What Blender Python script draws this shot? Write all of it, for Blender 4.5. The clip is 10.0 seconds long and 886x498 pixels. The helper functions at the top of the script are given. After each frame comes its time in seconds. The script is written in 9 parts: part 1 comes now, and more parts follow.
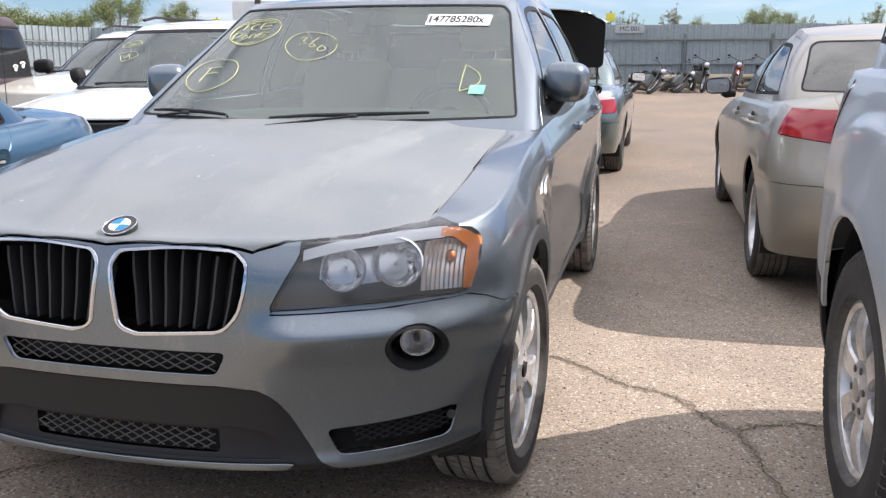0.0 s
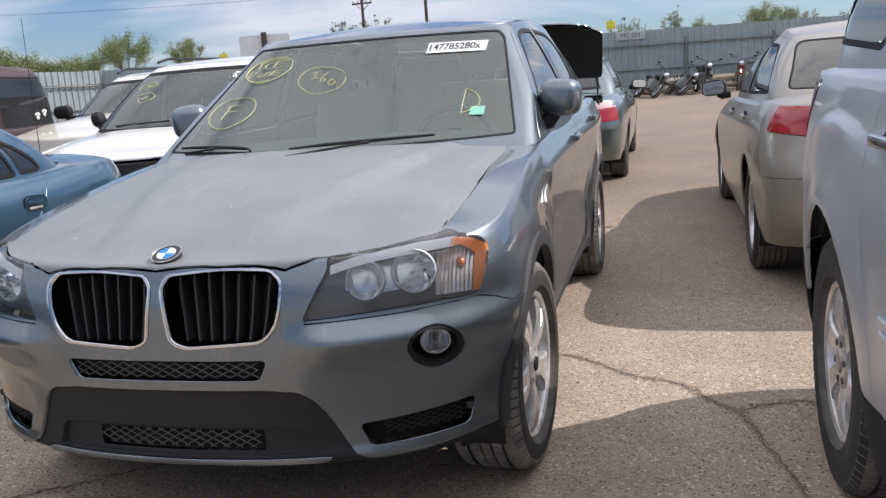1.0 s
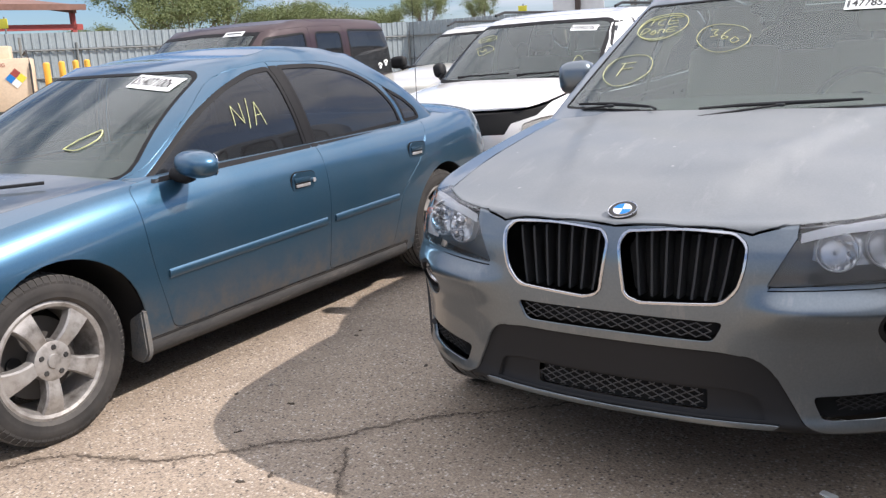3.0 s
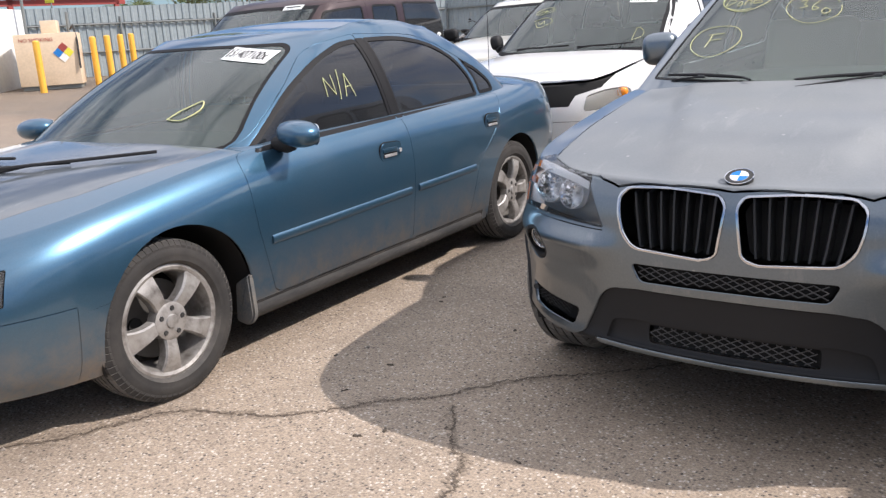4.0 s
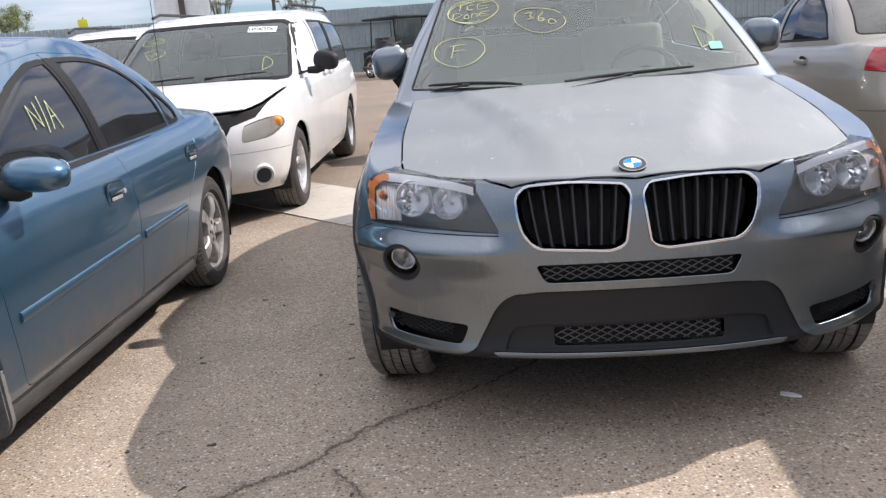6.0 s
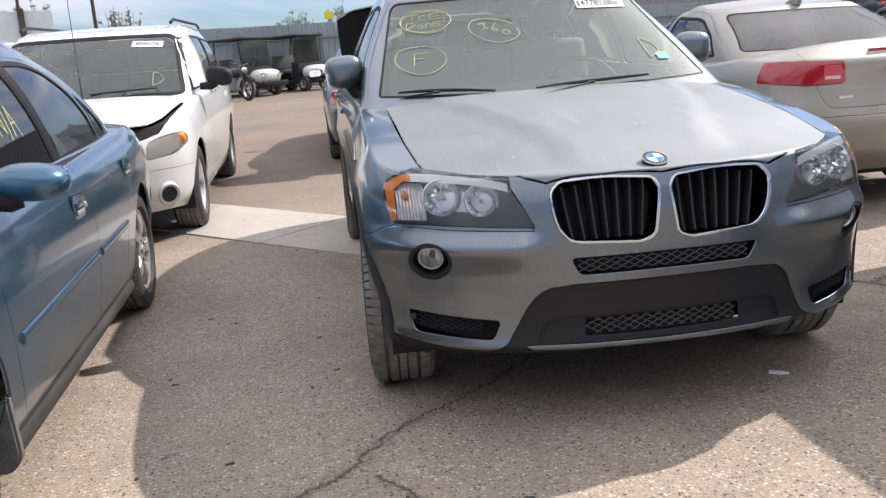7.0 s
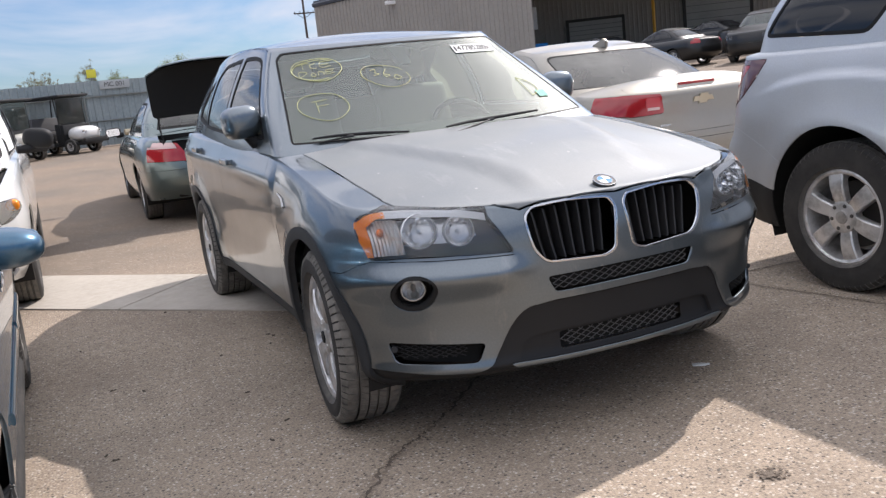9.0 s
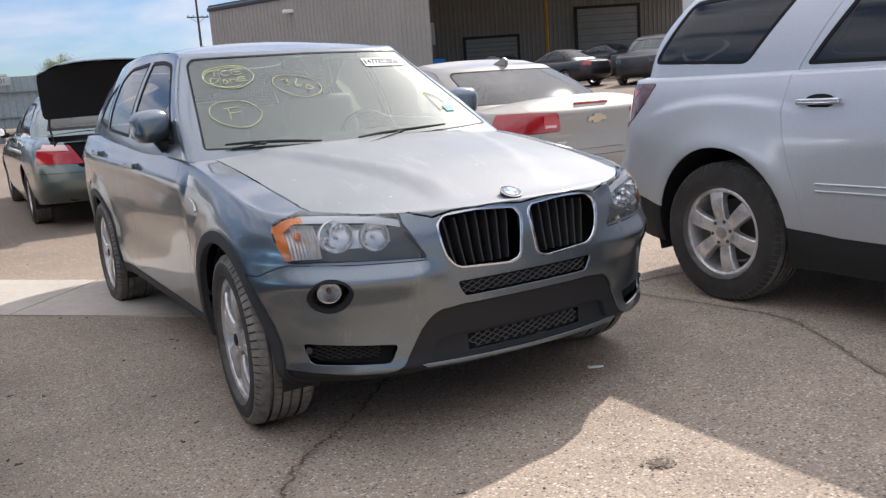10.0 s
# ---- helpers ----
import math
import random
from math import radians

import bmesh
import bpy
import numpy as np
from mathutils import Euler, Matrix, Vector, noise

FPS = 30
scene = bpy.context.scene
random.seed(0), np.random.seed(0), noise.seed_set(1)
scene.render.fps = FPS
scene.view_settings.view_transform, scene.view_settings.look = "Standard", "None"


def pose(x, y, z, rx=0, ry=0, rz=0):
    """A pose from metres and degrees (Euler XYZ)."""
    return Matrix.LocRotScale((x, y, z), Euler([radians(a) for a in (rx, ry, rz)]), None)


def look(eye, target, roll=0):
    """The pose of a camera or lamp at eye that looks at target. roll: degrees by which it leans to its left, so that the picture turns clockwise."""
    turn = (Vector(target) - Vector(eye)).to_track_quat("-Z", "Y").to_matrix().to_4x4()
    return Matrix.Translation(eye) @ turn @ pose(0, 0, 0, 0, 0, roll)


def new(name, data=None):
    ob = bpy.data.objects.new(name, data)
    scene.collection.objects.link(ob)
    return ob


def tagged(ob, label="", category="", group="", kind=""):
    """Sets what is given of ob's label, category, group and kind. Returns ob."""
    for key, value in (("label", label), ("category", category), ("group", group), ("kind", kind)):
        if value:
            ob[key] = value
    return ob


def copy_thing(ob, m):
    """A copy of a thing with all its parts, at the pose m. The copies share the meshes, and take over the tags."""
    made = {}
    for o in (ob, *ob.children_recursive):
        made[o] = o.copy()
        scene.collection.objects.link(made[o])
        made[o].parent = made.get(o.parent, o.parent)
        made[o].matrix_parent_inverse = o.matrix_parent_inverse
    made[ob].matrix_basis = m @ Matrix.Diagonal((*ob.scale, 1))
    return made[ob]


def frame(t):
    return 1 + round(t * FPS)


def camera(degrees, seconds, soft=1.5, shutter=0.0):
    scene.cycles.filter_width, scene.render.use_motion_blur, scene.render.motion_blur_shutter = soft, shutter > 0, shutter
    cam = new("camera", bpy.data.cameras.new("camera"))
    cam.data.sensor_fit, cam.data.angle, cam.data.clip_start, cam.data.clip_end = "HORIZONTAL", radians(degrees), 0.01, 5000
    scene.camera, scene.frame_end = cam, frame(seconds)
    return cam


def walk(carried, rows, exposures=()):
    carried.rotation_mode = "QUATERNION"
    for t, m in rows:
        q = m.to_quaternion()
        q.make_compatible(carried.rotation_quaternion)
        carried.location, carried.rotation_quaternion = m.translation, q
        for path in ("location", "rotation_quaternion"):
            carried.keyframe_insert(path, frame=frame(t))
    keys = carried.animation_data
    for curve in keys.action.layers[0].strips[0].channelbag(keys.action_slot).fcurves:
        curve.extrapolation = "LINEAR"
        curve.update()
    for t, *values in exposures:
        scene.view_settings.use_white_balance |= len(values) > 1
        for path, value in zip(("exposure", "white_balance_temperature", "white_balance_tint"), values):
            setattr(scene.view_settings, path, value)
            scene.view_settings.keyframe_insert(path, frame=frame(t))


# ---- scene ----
cam = camera(55.2, 10.0, soft=1.35)
PATH = [
    (0, (1.259, -2.482, 1.245), (0.785, -0.584, 0.831), -0.2),
    (0.5, (1.353, -2.575, 1.267), (0.846, -0.662, 0.978), -2.5),
    (1, (1.337, -2.721, 1.272), (0.824, -0.825, 0.899), -4.1),
    (1.5, (1.224, -2.956, 1.292), (0.715, -1.094, 0.766), -3.9),
    (2, (1.137, -3.074, 1.335), (0.501, -1.251, 0.81), -2.5),
    (2.5, (1.017, -3.055, 1.321), (0.144, -1.318, 0.849), -2.9),
    (2.7, (0.987, -3.051, 1.333), (0.022, -1.36, 0.874), -3.2),
    (3, (0.882, -2.966, 1.326), (-0.196, -1.339, 0.887), -3.3),
    (3.2, (0.832, -2.97, 1.321), (-0.332, -1.401, 0.893), -3.3),
    (4.3, (0.634, -3.293, 1.341), (-0.439, -1.691, 0.811), -3.1),
    (4.5, (0.548, -3.31, 1.313), (-0.389, -1.629, 0.769), -3.0),
    (5, (0.263, -3.186, 1.269), (-0.392, -1.397, 0.658), -3.9),
    (5.5, (-0.064, -3.191, 1.247), (-0.504, -1.325, 0.678), -4.5),
    (6, (-0.406, -3.251, 1.264), (-0.544, -1.311, 0.797), -4.5),
    (6.2, (-0.526, -3.247, 1.26), (-0.564, -1.293, 0.836), -4.4),
    (7.3, (-1.182, -3.262, 1.227), (-0.827, -1.347, 0.771), -4.3),
    (7.5, (-1.264, -3.298, 1.248), (-0.837, -1.406, 0.761), -4.6),
    (8, (-1.405, -3.196, 1.242), (-0.88, -1.327, 0.762), -5.9),
    (8.5, (-1.536, -3.14, 1.234), (-0.939, -1.277, 0.818), -6.1),
    (9, (-1.696, -3.185, 1.256), (-0.929, -1.376, 0.883), -6.4),
    (9.5, (-1.828, -3.268, 1.257), (-0.927, -1.522, 0.886), -5.4),
    (10, (-1.821, -3.278, 1.265), (-0.829, -1.581, 0.898), -4.2),
]
# stops, kelvin, tint: the camera meters as it turns
WHITE = (6100, 16)
METER = [(0, 0.92), (0.5, 0.58), (1.0, 0.53), (1.5, 0.81), (2.0, 1.03), (2.5, 0.84), (3.0, 0.72), (4.5, 0.60), (5.0, 0.70), (5.5, 0.86), (6.0, 0.76), (7.5, 0.70), (8.5, 0.62), (9.0, 0.58), (10.0, 0.62)]
walk(cam, [(t, look(eye, target, roll)) for t, eye, target, roll in PATH], [(t, e, *WHITE) for t, e in METER])

# ---------------------------------------------------------------- light
SUN_EL, SUN_AZ = radians(43), radians(65)  # azimuth from +y towards +x
world = bpy.data.worlds.new("sky_world")
scene.world = world
world.use_nodes = True
wt = world.node_tree
wt.nodes.clear()


def wn(kind, **kw):
    n = wt.nodes.new(kind)
    for k, v in kw.items():
        n.inputs[k].default_value = v
    return n


sky = wt.nodes.new("ShaderNodeTexSky")
sky.sky_type = "NISHITA"
sky.sun_disc = False
sky.sun_elevation, sky.sun_rotation = SUN_EL, SUN_AZ
sky.air_density, sky.dust_density, sky.ozone_density = 1.0, 0.6, 1.6
coord = wt.nodes.new("ShaderNodeTexCoord")
flat = wt.nodes.new("ShaderNodeMapping")
flat.inputs["Scale"].default_value = (1.6, 1.6, 7.5)
wt.links.new(coord.outputs["Generated"], flat.inputs["Vector"])
cl = wn("ShaderNodeTexNoise", Scale=1.35, Detail=7.0, Roughness=0.52, Distortion=0.5)
wt.links.new(flat.outputs[0], cl.inputs["Vector"])
ramp = wt.nodes.new("ShaderNodeValToRGB")
ramp.color_ramp.elements[0].position, ramp.color_ramp.elements[1].position = 0.45, 0.61
ramp.color_ramp.elements[1].color = (0.9, 0.9, 0.9, 1)
# cloud overhead, out of view, is made thicker and brighter to lift the fill
axes = wt.nodes.new("ShaderNodeSeparateXYZ")
wt.links.new(coord.outputs["Generated"], axes.inputs[0])
high = wn("ShaderNodeMapRange")
high.interpolation_type = "SMOOTHSTEP"
for key, v in (("From Min", 0.12), ("From Max", 0.75), ("To Min", 0.0), ("To Max", 1.0)):
    high.inputs[key].default_value = v
wt.links.new(axes.outputs["Z"], high.inputs["Value"])
cover = wt.nodes.new("ShaderNodeMath")
cover.operation = "MULTIPLY_ADD"
cover.inputs[1].default_value = 0.16
wt.links.new(high.outputs[0], cover.inputs[0])
wt.links.new(cl.outputs["Fac"], cover.inputs[2])
wt.links.new(cover.outputs[0], ramp.inputs["Fac"])
tone = wt.nodes.new("ShaderNodeMix")
tone.data_type = "RGBA"
tone.inputs["A"].default_value = (6.6, 6.7, 6.9, 1)
tone.inputs["B"].default_value = (13.0, 12.9, 12.8, 1)
wt.links.new(high.outputs[0], tone.inputs["Factor"])
cloud = wt.nodes.new("ShaderNodeMix")
cloud.data_type = "RGBA"
wt.links.new(tone.outputs["Result"], cloud.inputs["B"])
wt.links.new(ramp.outputs["Color"], cloud.inputs["Factor"])
blue = wt.nodes.new("ShaderNodeMix")
blue.data_type, blue.blend_type = "RGBA", "MULTIPLY"
blue.inputs["Factor"].default_value = 1.0
blue.inputs["B"].default_value = (0.64, 0.76, 0.90, 1)
wt.links.new(sky.outputs[0], blue.inputs["A"])
wt.links.new(blue.outputs["Result"], cloud.inputs["A"])
bg = wn("ShaderNodeBackground", Strength=0.083)
wt.links.new(cloud.outputs["Result"], bg.inputs["Color"])
wout = wt.nodes.new("ShaderNodeOutputWorld")
wt.links.new(bg.outputs[0], wout.inputs["Surface"])

sun = new("sun", bpy.data.lights.new("sun", "SUN"))
sun.data.energy, sun.data.angle, sun.data.color = 3.6, radians(0.55), (1.0, 0.91, 0.79)
sun_way = Vector((math.sin(SUN_AZ) * math.cos(SUN_EL), math.cos(SUN_AZ) * math.cos(SUN_EL), math.sin(SUN_EL)))
sun.matrix_world = look(sun_way * 40, (0, 0, 0))


# ---------------------------------------------------------------- materials
MATS = {}


class Mat:
    """A node material with a few shorthands."""

    def __init__(self, name, color=(0.5, 0.5, 0.5), rough=0.5, metal=0.0, **kw):
        self.m = bpy.data.materials.new(name)
        self.m.use_nodes = True
        self.t = self.m.node_tree
        self.b = self.t.nodes["Principled BSDF"]
        self.set(**{"Base Color": (*color, 1), "Roughness": rough, "Metallic": metal})
        self.set(**{k.replace("_", " "): v for k, v in kw.items()})
        self.color = color
        MATS[name] = self.m

    def set(self, **kw):
        for k, v in kw.items():
            self.b.inputs[k].default_value = v

    def node(self, kind, **kw):
        n = self.t.nodes.new(kind)
        for k, v in kw.items():
            n.inputs[k.replace("_", " ")].default_value = v
        return n

    def link(self, a, b):
        self.t.links.new(a, b)

    def noise(self, scale, detail=4.0, rough=0.55, space="Object", stretch=None):
        c = self.node("ShaderNodeTexCoord")
        n = self.node("ShaderNodeTexNoise", Scale=scale, Detail=detail, Roughness=rough)
        if stretch:
            mp = self.node("ShaderNodeMapping")
            mp.inputs["Scale"].default_value = stretch
            self.link(c.outputs[space], mp.inputs["Vector"])
            self.link(mp.outputs[0], n.inputs["Vector"])
        else:
            self.link(c.outputs[space], n.inputs["Vector"])
        return n.outputs["Fac"]

    def ramp(self, fac, stops):
        r = self.node("ShaderNodeValToRGB")
        e = r.color_ramp.elements
        while len(e) < len(stops):
            e.new(0.5)
        for k, (p, c) in zip(e, stops):
            k.position = p
            k.color = (*c, 1) if len(c) == 3 else c
        self.link(fac, r.inputs["Fac"])
        return r.outputs["Color"]

    def mix(self, fac, a, b, mode="MIX"):
        x = self.node("ShaderNodeMix")
        x.data_type, x.blend_type = "RGBA", mode
        for key, v in (("Factor", fac), ("A", a), ("B", b)):
            if isinstance(v, (tuple, list)):
                x.inputs[key].default_value = (*v, 1) if len(v) == 3 else v
            elif isinstance(v, (int, float)):
                x.inputs[key].default_value = v
            else:
                self.link(v, x.inputs[key])
        return x.outputs["Result"]

    def base(self, sock):
        self.link(sock, self.b.inputs["Base Color"])
        return self

    def roughness(self, fac, lo, hi):
        r = self.node("ShaderNodeMapRange")
        r.inputs["To Min"].default_value, r.inputs["To Max"].default_value = lo, hi
        self.link(fac, r.inputs["Value"])
        self.link(r.outputs[0], self.b.inputs["Roughness"])
        return self

    def bump(self, fac, strength=0.3, dist=0.005):
        b = self.node("ShaderNodeBump", Strength=strength, Distance=dist)
        self.link(fac, b.inputs["Height"])
        self.link(b.outputs[0], self.b.inputs["Normal"])
        return self


def gray(v):
    return (v, v, v)


def paint(name, color, metal=0.55, rough=0.34, dust=0.25, dirt=(0.32, 0.27, 0.21), splash=None, specks=0.0, coat=1.0):
    """Clear-coated car paint with fine flakes and a thin uneven film of dust."""
    m = Mat(name, color, rough, metal, Coat_Weight=coat, Coat_Roughness=0.04)
    big = m.noise(2.3, 5, 0.62)
    fine = m.noise(160, 2, 0.5)
    film = m.ramp(big, [(0.38, gray(0)), (0.72, gray(dust))])
    tone = m.ramp(fine, [(0.3, tuple(c * 0.95 for c in color)), (0.7, tuple(min(1, c * 1.05) for c in color))])
    body = m.mix(film, tone, dirt)
    if specks:
        # dried drops and chips
        c = m.node("ShaderNodeTexCoord")
        v = m.node("ShaderNodeTexVoronoi", Scale=9.0, Randomness=1.0)
        m.link(c.outputs["Object"], v.inputs["Vector"])
        body = m.mix(m.ramp(v.outputs["Distance"], [(0.035, gray(specks)), (0.06, gray(0))]), body, (0.5, 0.5, 0.48))
        streak = m.noise(3.2, 6, 0.75, stretch=(3.0, 0.7, 1.0))
        body = m.mix(m.ramp(streak, [(0.56, gray(0)), (0.74, gray(specks * 0.55))]), body, (0.42, 0.42, 0.41))
    if splash:
        # road dirt thrown up along the sills
        c = m.node("ShaderNodeTexCoord")
        s = m.node("ShaderNodeSeparateXYZ")
        m.link(c.outputs["Object"], s.inputs[0])
        r = m.node("ShaderNodeMapRange")
        for key, val in (("From Min", splash[1]), ("From Max", splash[0]), ("To Min", 0.0), ("To Max", splash[2])):
            r.inputs[key].default_value = val
        m.link(s.outputs["Z"], r.inputs["Value"])
        patch = m.ramp(m.noise(5.5, 6, 0.7), [(0.35, gray(0.15)), (0.65, gray(1))])
        body = m.mix(m.mix(1.0, r.outputs[0], patch, "MULTIPLY"), body, dirt)
    m.base(body)
    m.roughness(big, rough * 0.85, rough * 1.35)
    r = m.node("ShaderNodeMapRange")
    r.inputs["To Min"].default_value, r.inputs["To Max"].default_value = 0.02, 0.09
    m.link(big, r.inputs["Value"])
    m.link(r.outputs[0], m.b.inputs["Coat Roughness"])
    return m.m


def glass(name, tint, dust=0.0, dustcol=(0.55, 0.55, 0.5), gloss=0.02, haze=0.0):
    """Thin pane: clear tint, Fresnel reflection, and a film of dust."""
    m = Mat(name)
    t = m.t
    t.nodes.remove(m.b)
    tr = m.node("ShaderNodeBsdfTransparent", Color=(*tint, 1))
    gl = m.node("ShaderNodeBsdfGlossy", Color=(1, 1, 1, 1), Roughness=gloss)
    fr = m.node("ShaderNodeFresnel", IOR=1.52)
    mx = m.node("ShaderNodeMixShader")
    m.link(fr.outputs[0], mx.inputs[0])
    m.link(tr.outputs[0], mx.inputs[1])
    m.link(gl.outputs[0], mx.inputs[2])
    last = mx.outputs[0]
    if haze:
        # sunlight scattered by the greasy film
        wide = m.node("ShaderNodeBsdfGlossy", Color=(0.95, 1.0, 0.96, 1), Roughness=0.42)
        m3 = m.node("ShaderNodeMixShader", Fac=haze)
        m.link(last, m3.inputs[1])
        m.link(wide.outputs[0], m3.inputs[2])
        last = m3.outputs[0]
    if dust:
        df = m.node("ShaderNodeBsdfDiffuse", Color=(*dustcol, 1))
        n = m.noise(1.7, 6, 0.6)
        f = m.ramp(n, [(0.3, gray(dust * 0.6)), (0.75, gray(dust * 1.5))])
        m2 = m.node("ShaderNodeMixShader")
        m.link(f, m2.inputs[0])
        m.link(last, m2.inputs[1])
        m.link(df.outputs[0], m2.inputs[2])
        last = m2.outputs[0]
    m.link(last, t.nodes["Material Output"].inputs["Surface"])
    return m.m


def dusty_sill():
    """Dark plastic under streaks of dried mud."""
    m = Mat("dusty_sill", (0.03, 0.028, 0.026), 0.8)
    m.base(m.ramp(m.noise(3.5, 7, 0.72, stretch=(1, 0.5, 3)), [(0.44, (0.010, 0.010, 0.010)), (0.60, (0.030, 0.027, 0.024)), (0.72, (0.12, 0.105, 0.088))]))
    m.bump(m.noise(60, 3), 0.3, 0.002)
    return m.m


plastic_dusty = dusty_sill()


# paints
P_GREY = paint("paint_grey_blue", (0.150, 0.180, 0.203), 0.90, 0.30, 0.08, (0.30, 0.29, 0.27), None, 0.45)
P_BONNET = paint("paint_grey_dusty", (0.190, 0.205, 0.214), 0.34, 0.58, 0.30, (0.34, 0.34, 0.33), None, 0.5, 0.18)
P_BLUE = paint("paint_light_blue", (0.046, 0.120, 0.194), 0.72, 0.28, 0.08, (0.26, 0.205, 0.15), (0.24, 0.50, 0.8))
P_CHALK = paint("paint_faded_bonnet", (0.062, 0.082, 0.100), 0.30, 0.50, 0.45, (0.24, 0.23, 0.22), None, 0.5)
P_CHAMP = paint("paint_champagne", (0.315, 0.298, 0.256), 0.5, 0.42, 0.14, coat=0.6)
P_SILV = paint("paint_silver", (0.50, 0.525, 0.555), 0.58, 0.42, 0.14, (0.42, 0.40, 0.37), (0.45, 0.80, 0.35), coat=0.6)
P_WHITE = paint("paint_white", (0.70, 0.70, 0.68), 0.0, 0.35, 0.25, (0.42, 0.38, 0.32), (0.30, 0.62, 0.5))
P_MAROON = paint("paint_maroon", (0.030, 0.011, 0.013), 0.2, 0.42, 0.06, coat=0.35)
P_GREEN = paint("paint_grey_green", (0.13, 0.175, 0.175), 0.75, 0.26, 0.10)
P_BLACK = paint("paint_black", (0.005, 0.0055, 0.0065), 0.1, 0.35, 0.02, coat=0.5)
P_DARK = paint("paint_dark_grey", (0.006, 0.0065, 0.0075), 0.1, 0.30, 0.02, coat=0.4)
P_CREAM = paint("paint_cream", (0.62, 0.60, 0.52), 0.0, 0.4, 0.2)
P_RED = paint("paint_red", (0.30, 0.015, 0.015), 0.2, 0.3, 0.1)


def plastic(name, color, rough=0.55, bump=0.15, scale=420, wear=0.12, spec=0.5):
    m = Mat(name, color, rough)
    a, b = m.noise(3.1, 5), m.noise(scale, 2)
    m.base(m.mix(m.ramp(a, [(0.4, gray(0)), (0.8, gray(wear))]), color, (0.30, 0.28, 0.24)))
    m.roughness(a, rough * 0.85, min(1, rough * 1.25))
    m.bump(b, bump, 0.0006)
    m.set(**{"Specular IOR Level": spec})
    return m.m


M_BLACK = plastic("black_plastic", (0.013, 0.0135, 0.0145), 0.6, wear=0.03, spec=0.3)
M_TRIM = plastic("grey_plastic", (0.030, 0.032, 0.035), 0.62, wear=0.05, spec=0.35)
# near-black that paints the shade inside openings; also on bulkhead and handle rims
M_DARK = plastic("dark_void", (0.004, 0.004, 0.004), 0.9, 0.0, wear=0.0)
M_LINER = plastic("wheel_liner", (0.010, 0.0095, 0.009), 0.85, 0.4, 60, 0.04)
M_SEAL = plastic("rubber_seal", (0.009, 0.009, 0.010), 0.6, wear=0.03, spec=0.2)
M_BEIGE = plastic("beige_leather", (0.27, 0.24, 0.19), 0.55, 0.3, 300)
M_TAN = plastic("tan_plastic", (0.15, 0.14, 0.125), 0.6, 0.2, 300)
M_GREYCLOTH = plastic("grey_cloth", (0.10, 0.10, 0.105), 0.9, 0.4, 500)
M_PLASTER = plastic("paper_white", (0.78, 0.80, 0.78), 0.7, 0.05, 80, 0.04)
M_CHROME = Mat("chrome", (0.60, 0.61, 0.63), 0.10, 1.0)
M_CHROME.roughness(M_CHROME.noise(9, 4), 0.05, 0.22)
M_CHROME = M_CHROME.m
M_ALLOY = Mat("alloy", (0.6, 0.6, 0.61), 0.32, 0.6)
M_ALLOY.base(M_ALLOY.ramp(M_ALLOY.noise(14, 5), [(0.35, (0.40, 0.385, 0.365)), (0.6, (0.68, 0.68, 0.69))]))
M_ALLOY.roughness(M_ALLOY.noise(20, 4), 0.24, 0.48)
M_ALLOY = M_ALLOY.m
M_OLDALLOY = Mat("dirty_alloy", (0.4, 0.39, 0.37), 0.42, 0.6)
M_OLDALLOY.base(M_OLDALLOY.ramp(M_OLDALLOY.noise(11, 6, 0.65), [(0.32, (0.15, 0.135, 0.12)), (0.52, (0.36, 0.345, 0.325)), (0.75, (0.48, 0.47, 0.455))]))
M_OLDALLOY.roughness(M_OLDALLOY.noise(20, 4), 0.34, 0.62)
M_OLDALLOY = M_OLDALLOY.m
M_WORNALLOY = Mat("worn_alloy", (0.6, 0.6, 0.6), 0.35, 0.6)
M_WORNALLOY.base(M_WORNALLOY.ramp(M_WORNALLOY.noise(13, 6, 0.65), [(0.34, (0.38, 0.365, 0.345)), (0.56, (0.66, 0.65, 0.64))]))
M_WORNALLOY = M_WORNALLOY.m
M_DISC = Mat("rusty_iron", (0.14, 0.09, 0.06), 0.7, 0.4)
M_DISC.base(M_DISC.ramp(M_DISC.noise(22, 5), [(0.35, (0.10, 0.09, 0.085)), (0.7, (0.20, 0.10, 0.05))]))
M_DISC = M_DISC.m
M_RAILDARK = plastic("dull_iron", (0.06, 0.055, 0.05), 0.6, 0.2, 60)
M_CLOTHDARK = plastic("black_lining", (0.008, 0.008, 0.008), 0.95, 0.3, 300, 0.02)
M_BEZEL = Mat("silver_bezel", (0.82, 0.83, 0.84), 0.25, 0.4).m
M_LAMPGREY = Mat("lamp_grey", (0.46, 0.47, 0.48), 0.25, 0.75).m
M_BOWL = Mat("lamp_bowl", (0.93, 0.93, 0.94), 0.10, 0.95).m
M_TYRE = Mat("tyre_rubber", (0.022, 0.021, 0.020), 0.8)
tyre_nrm = M_TYRE.node("ShaderNodeSeparateXYZ")
M_TYRE.link(M_TYRE.node("ShaderNodeTexCoord").outputs["Normal"], tyre_nrm.inputs[0])
tyre_abs = M_TYRE.node("ShaderNodeMath")
tyre_abs.operation = "ABSOLUTE"
M_TYRE.link(tyre_nrm.outputs["X"], tyre_abs.inputs[0])
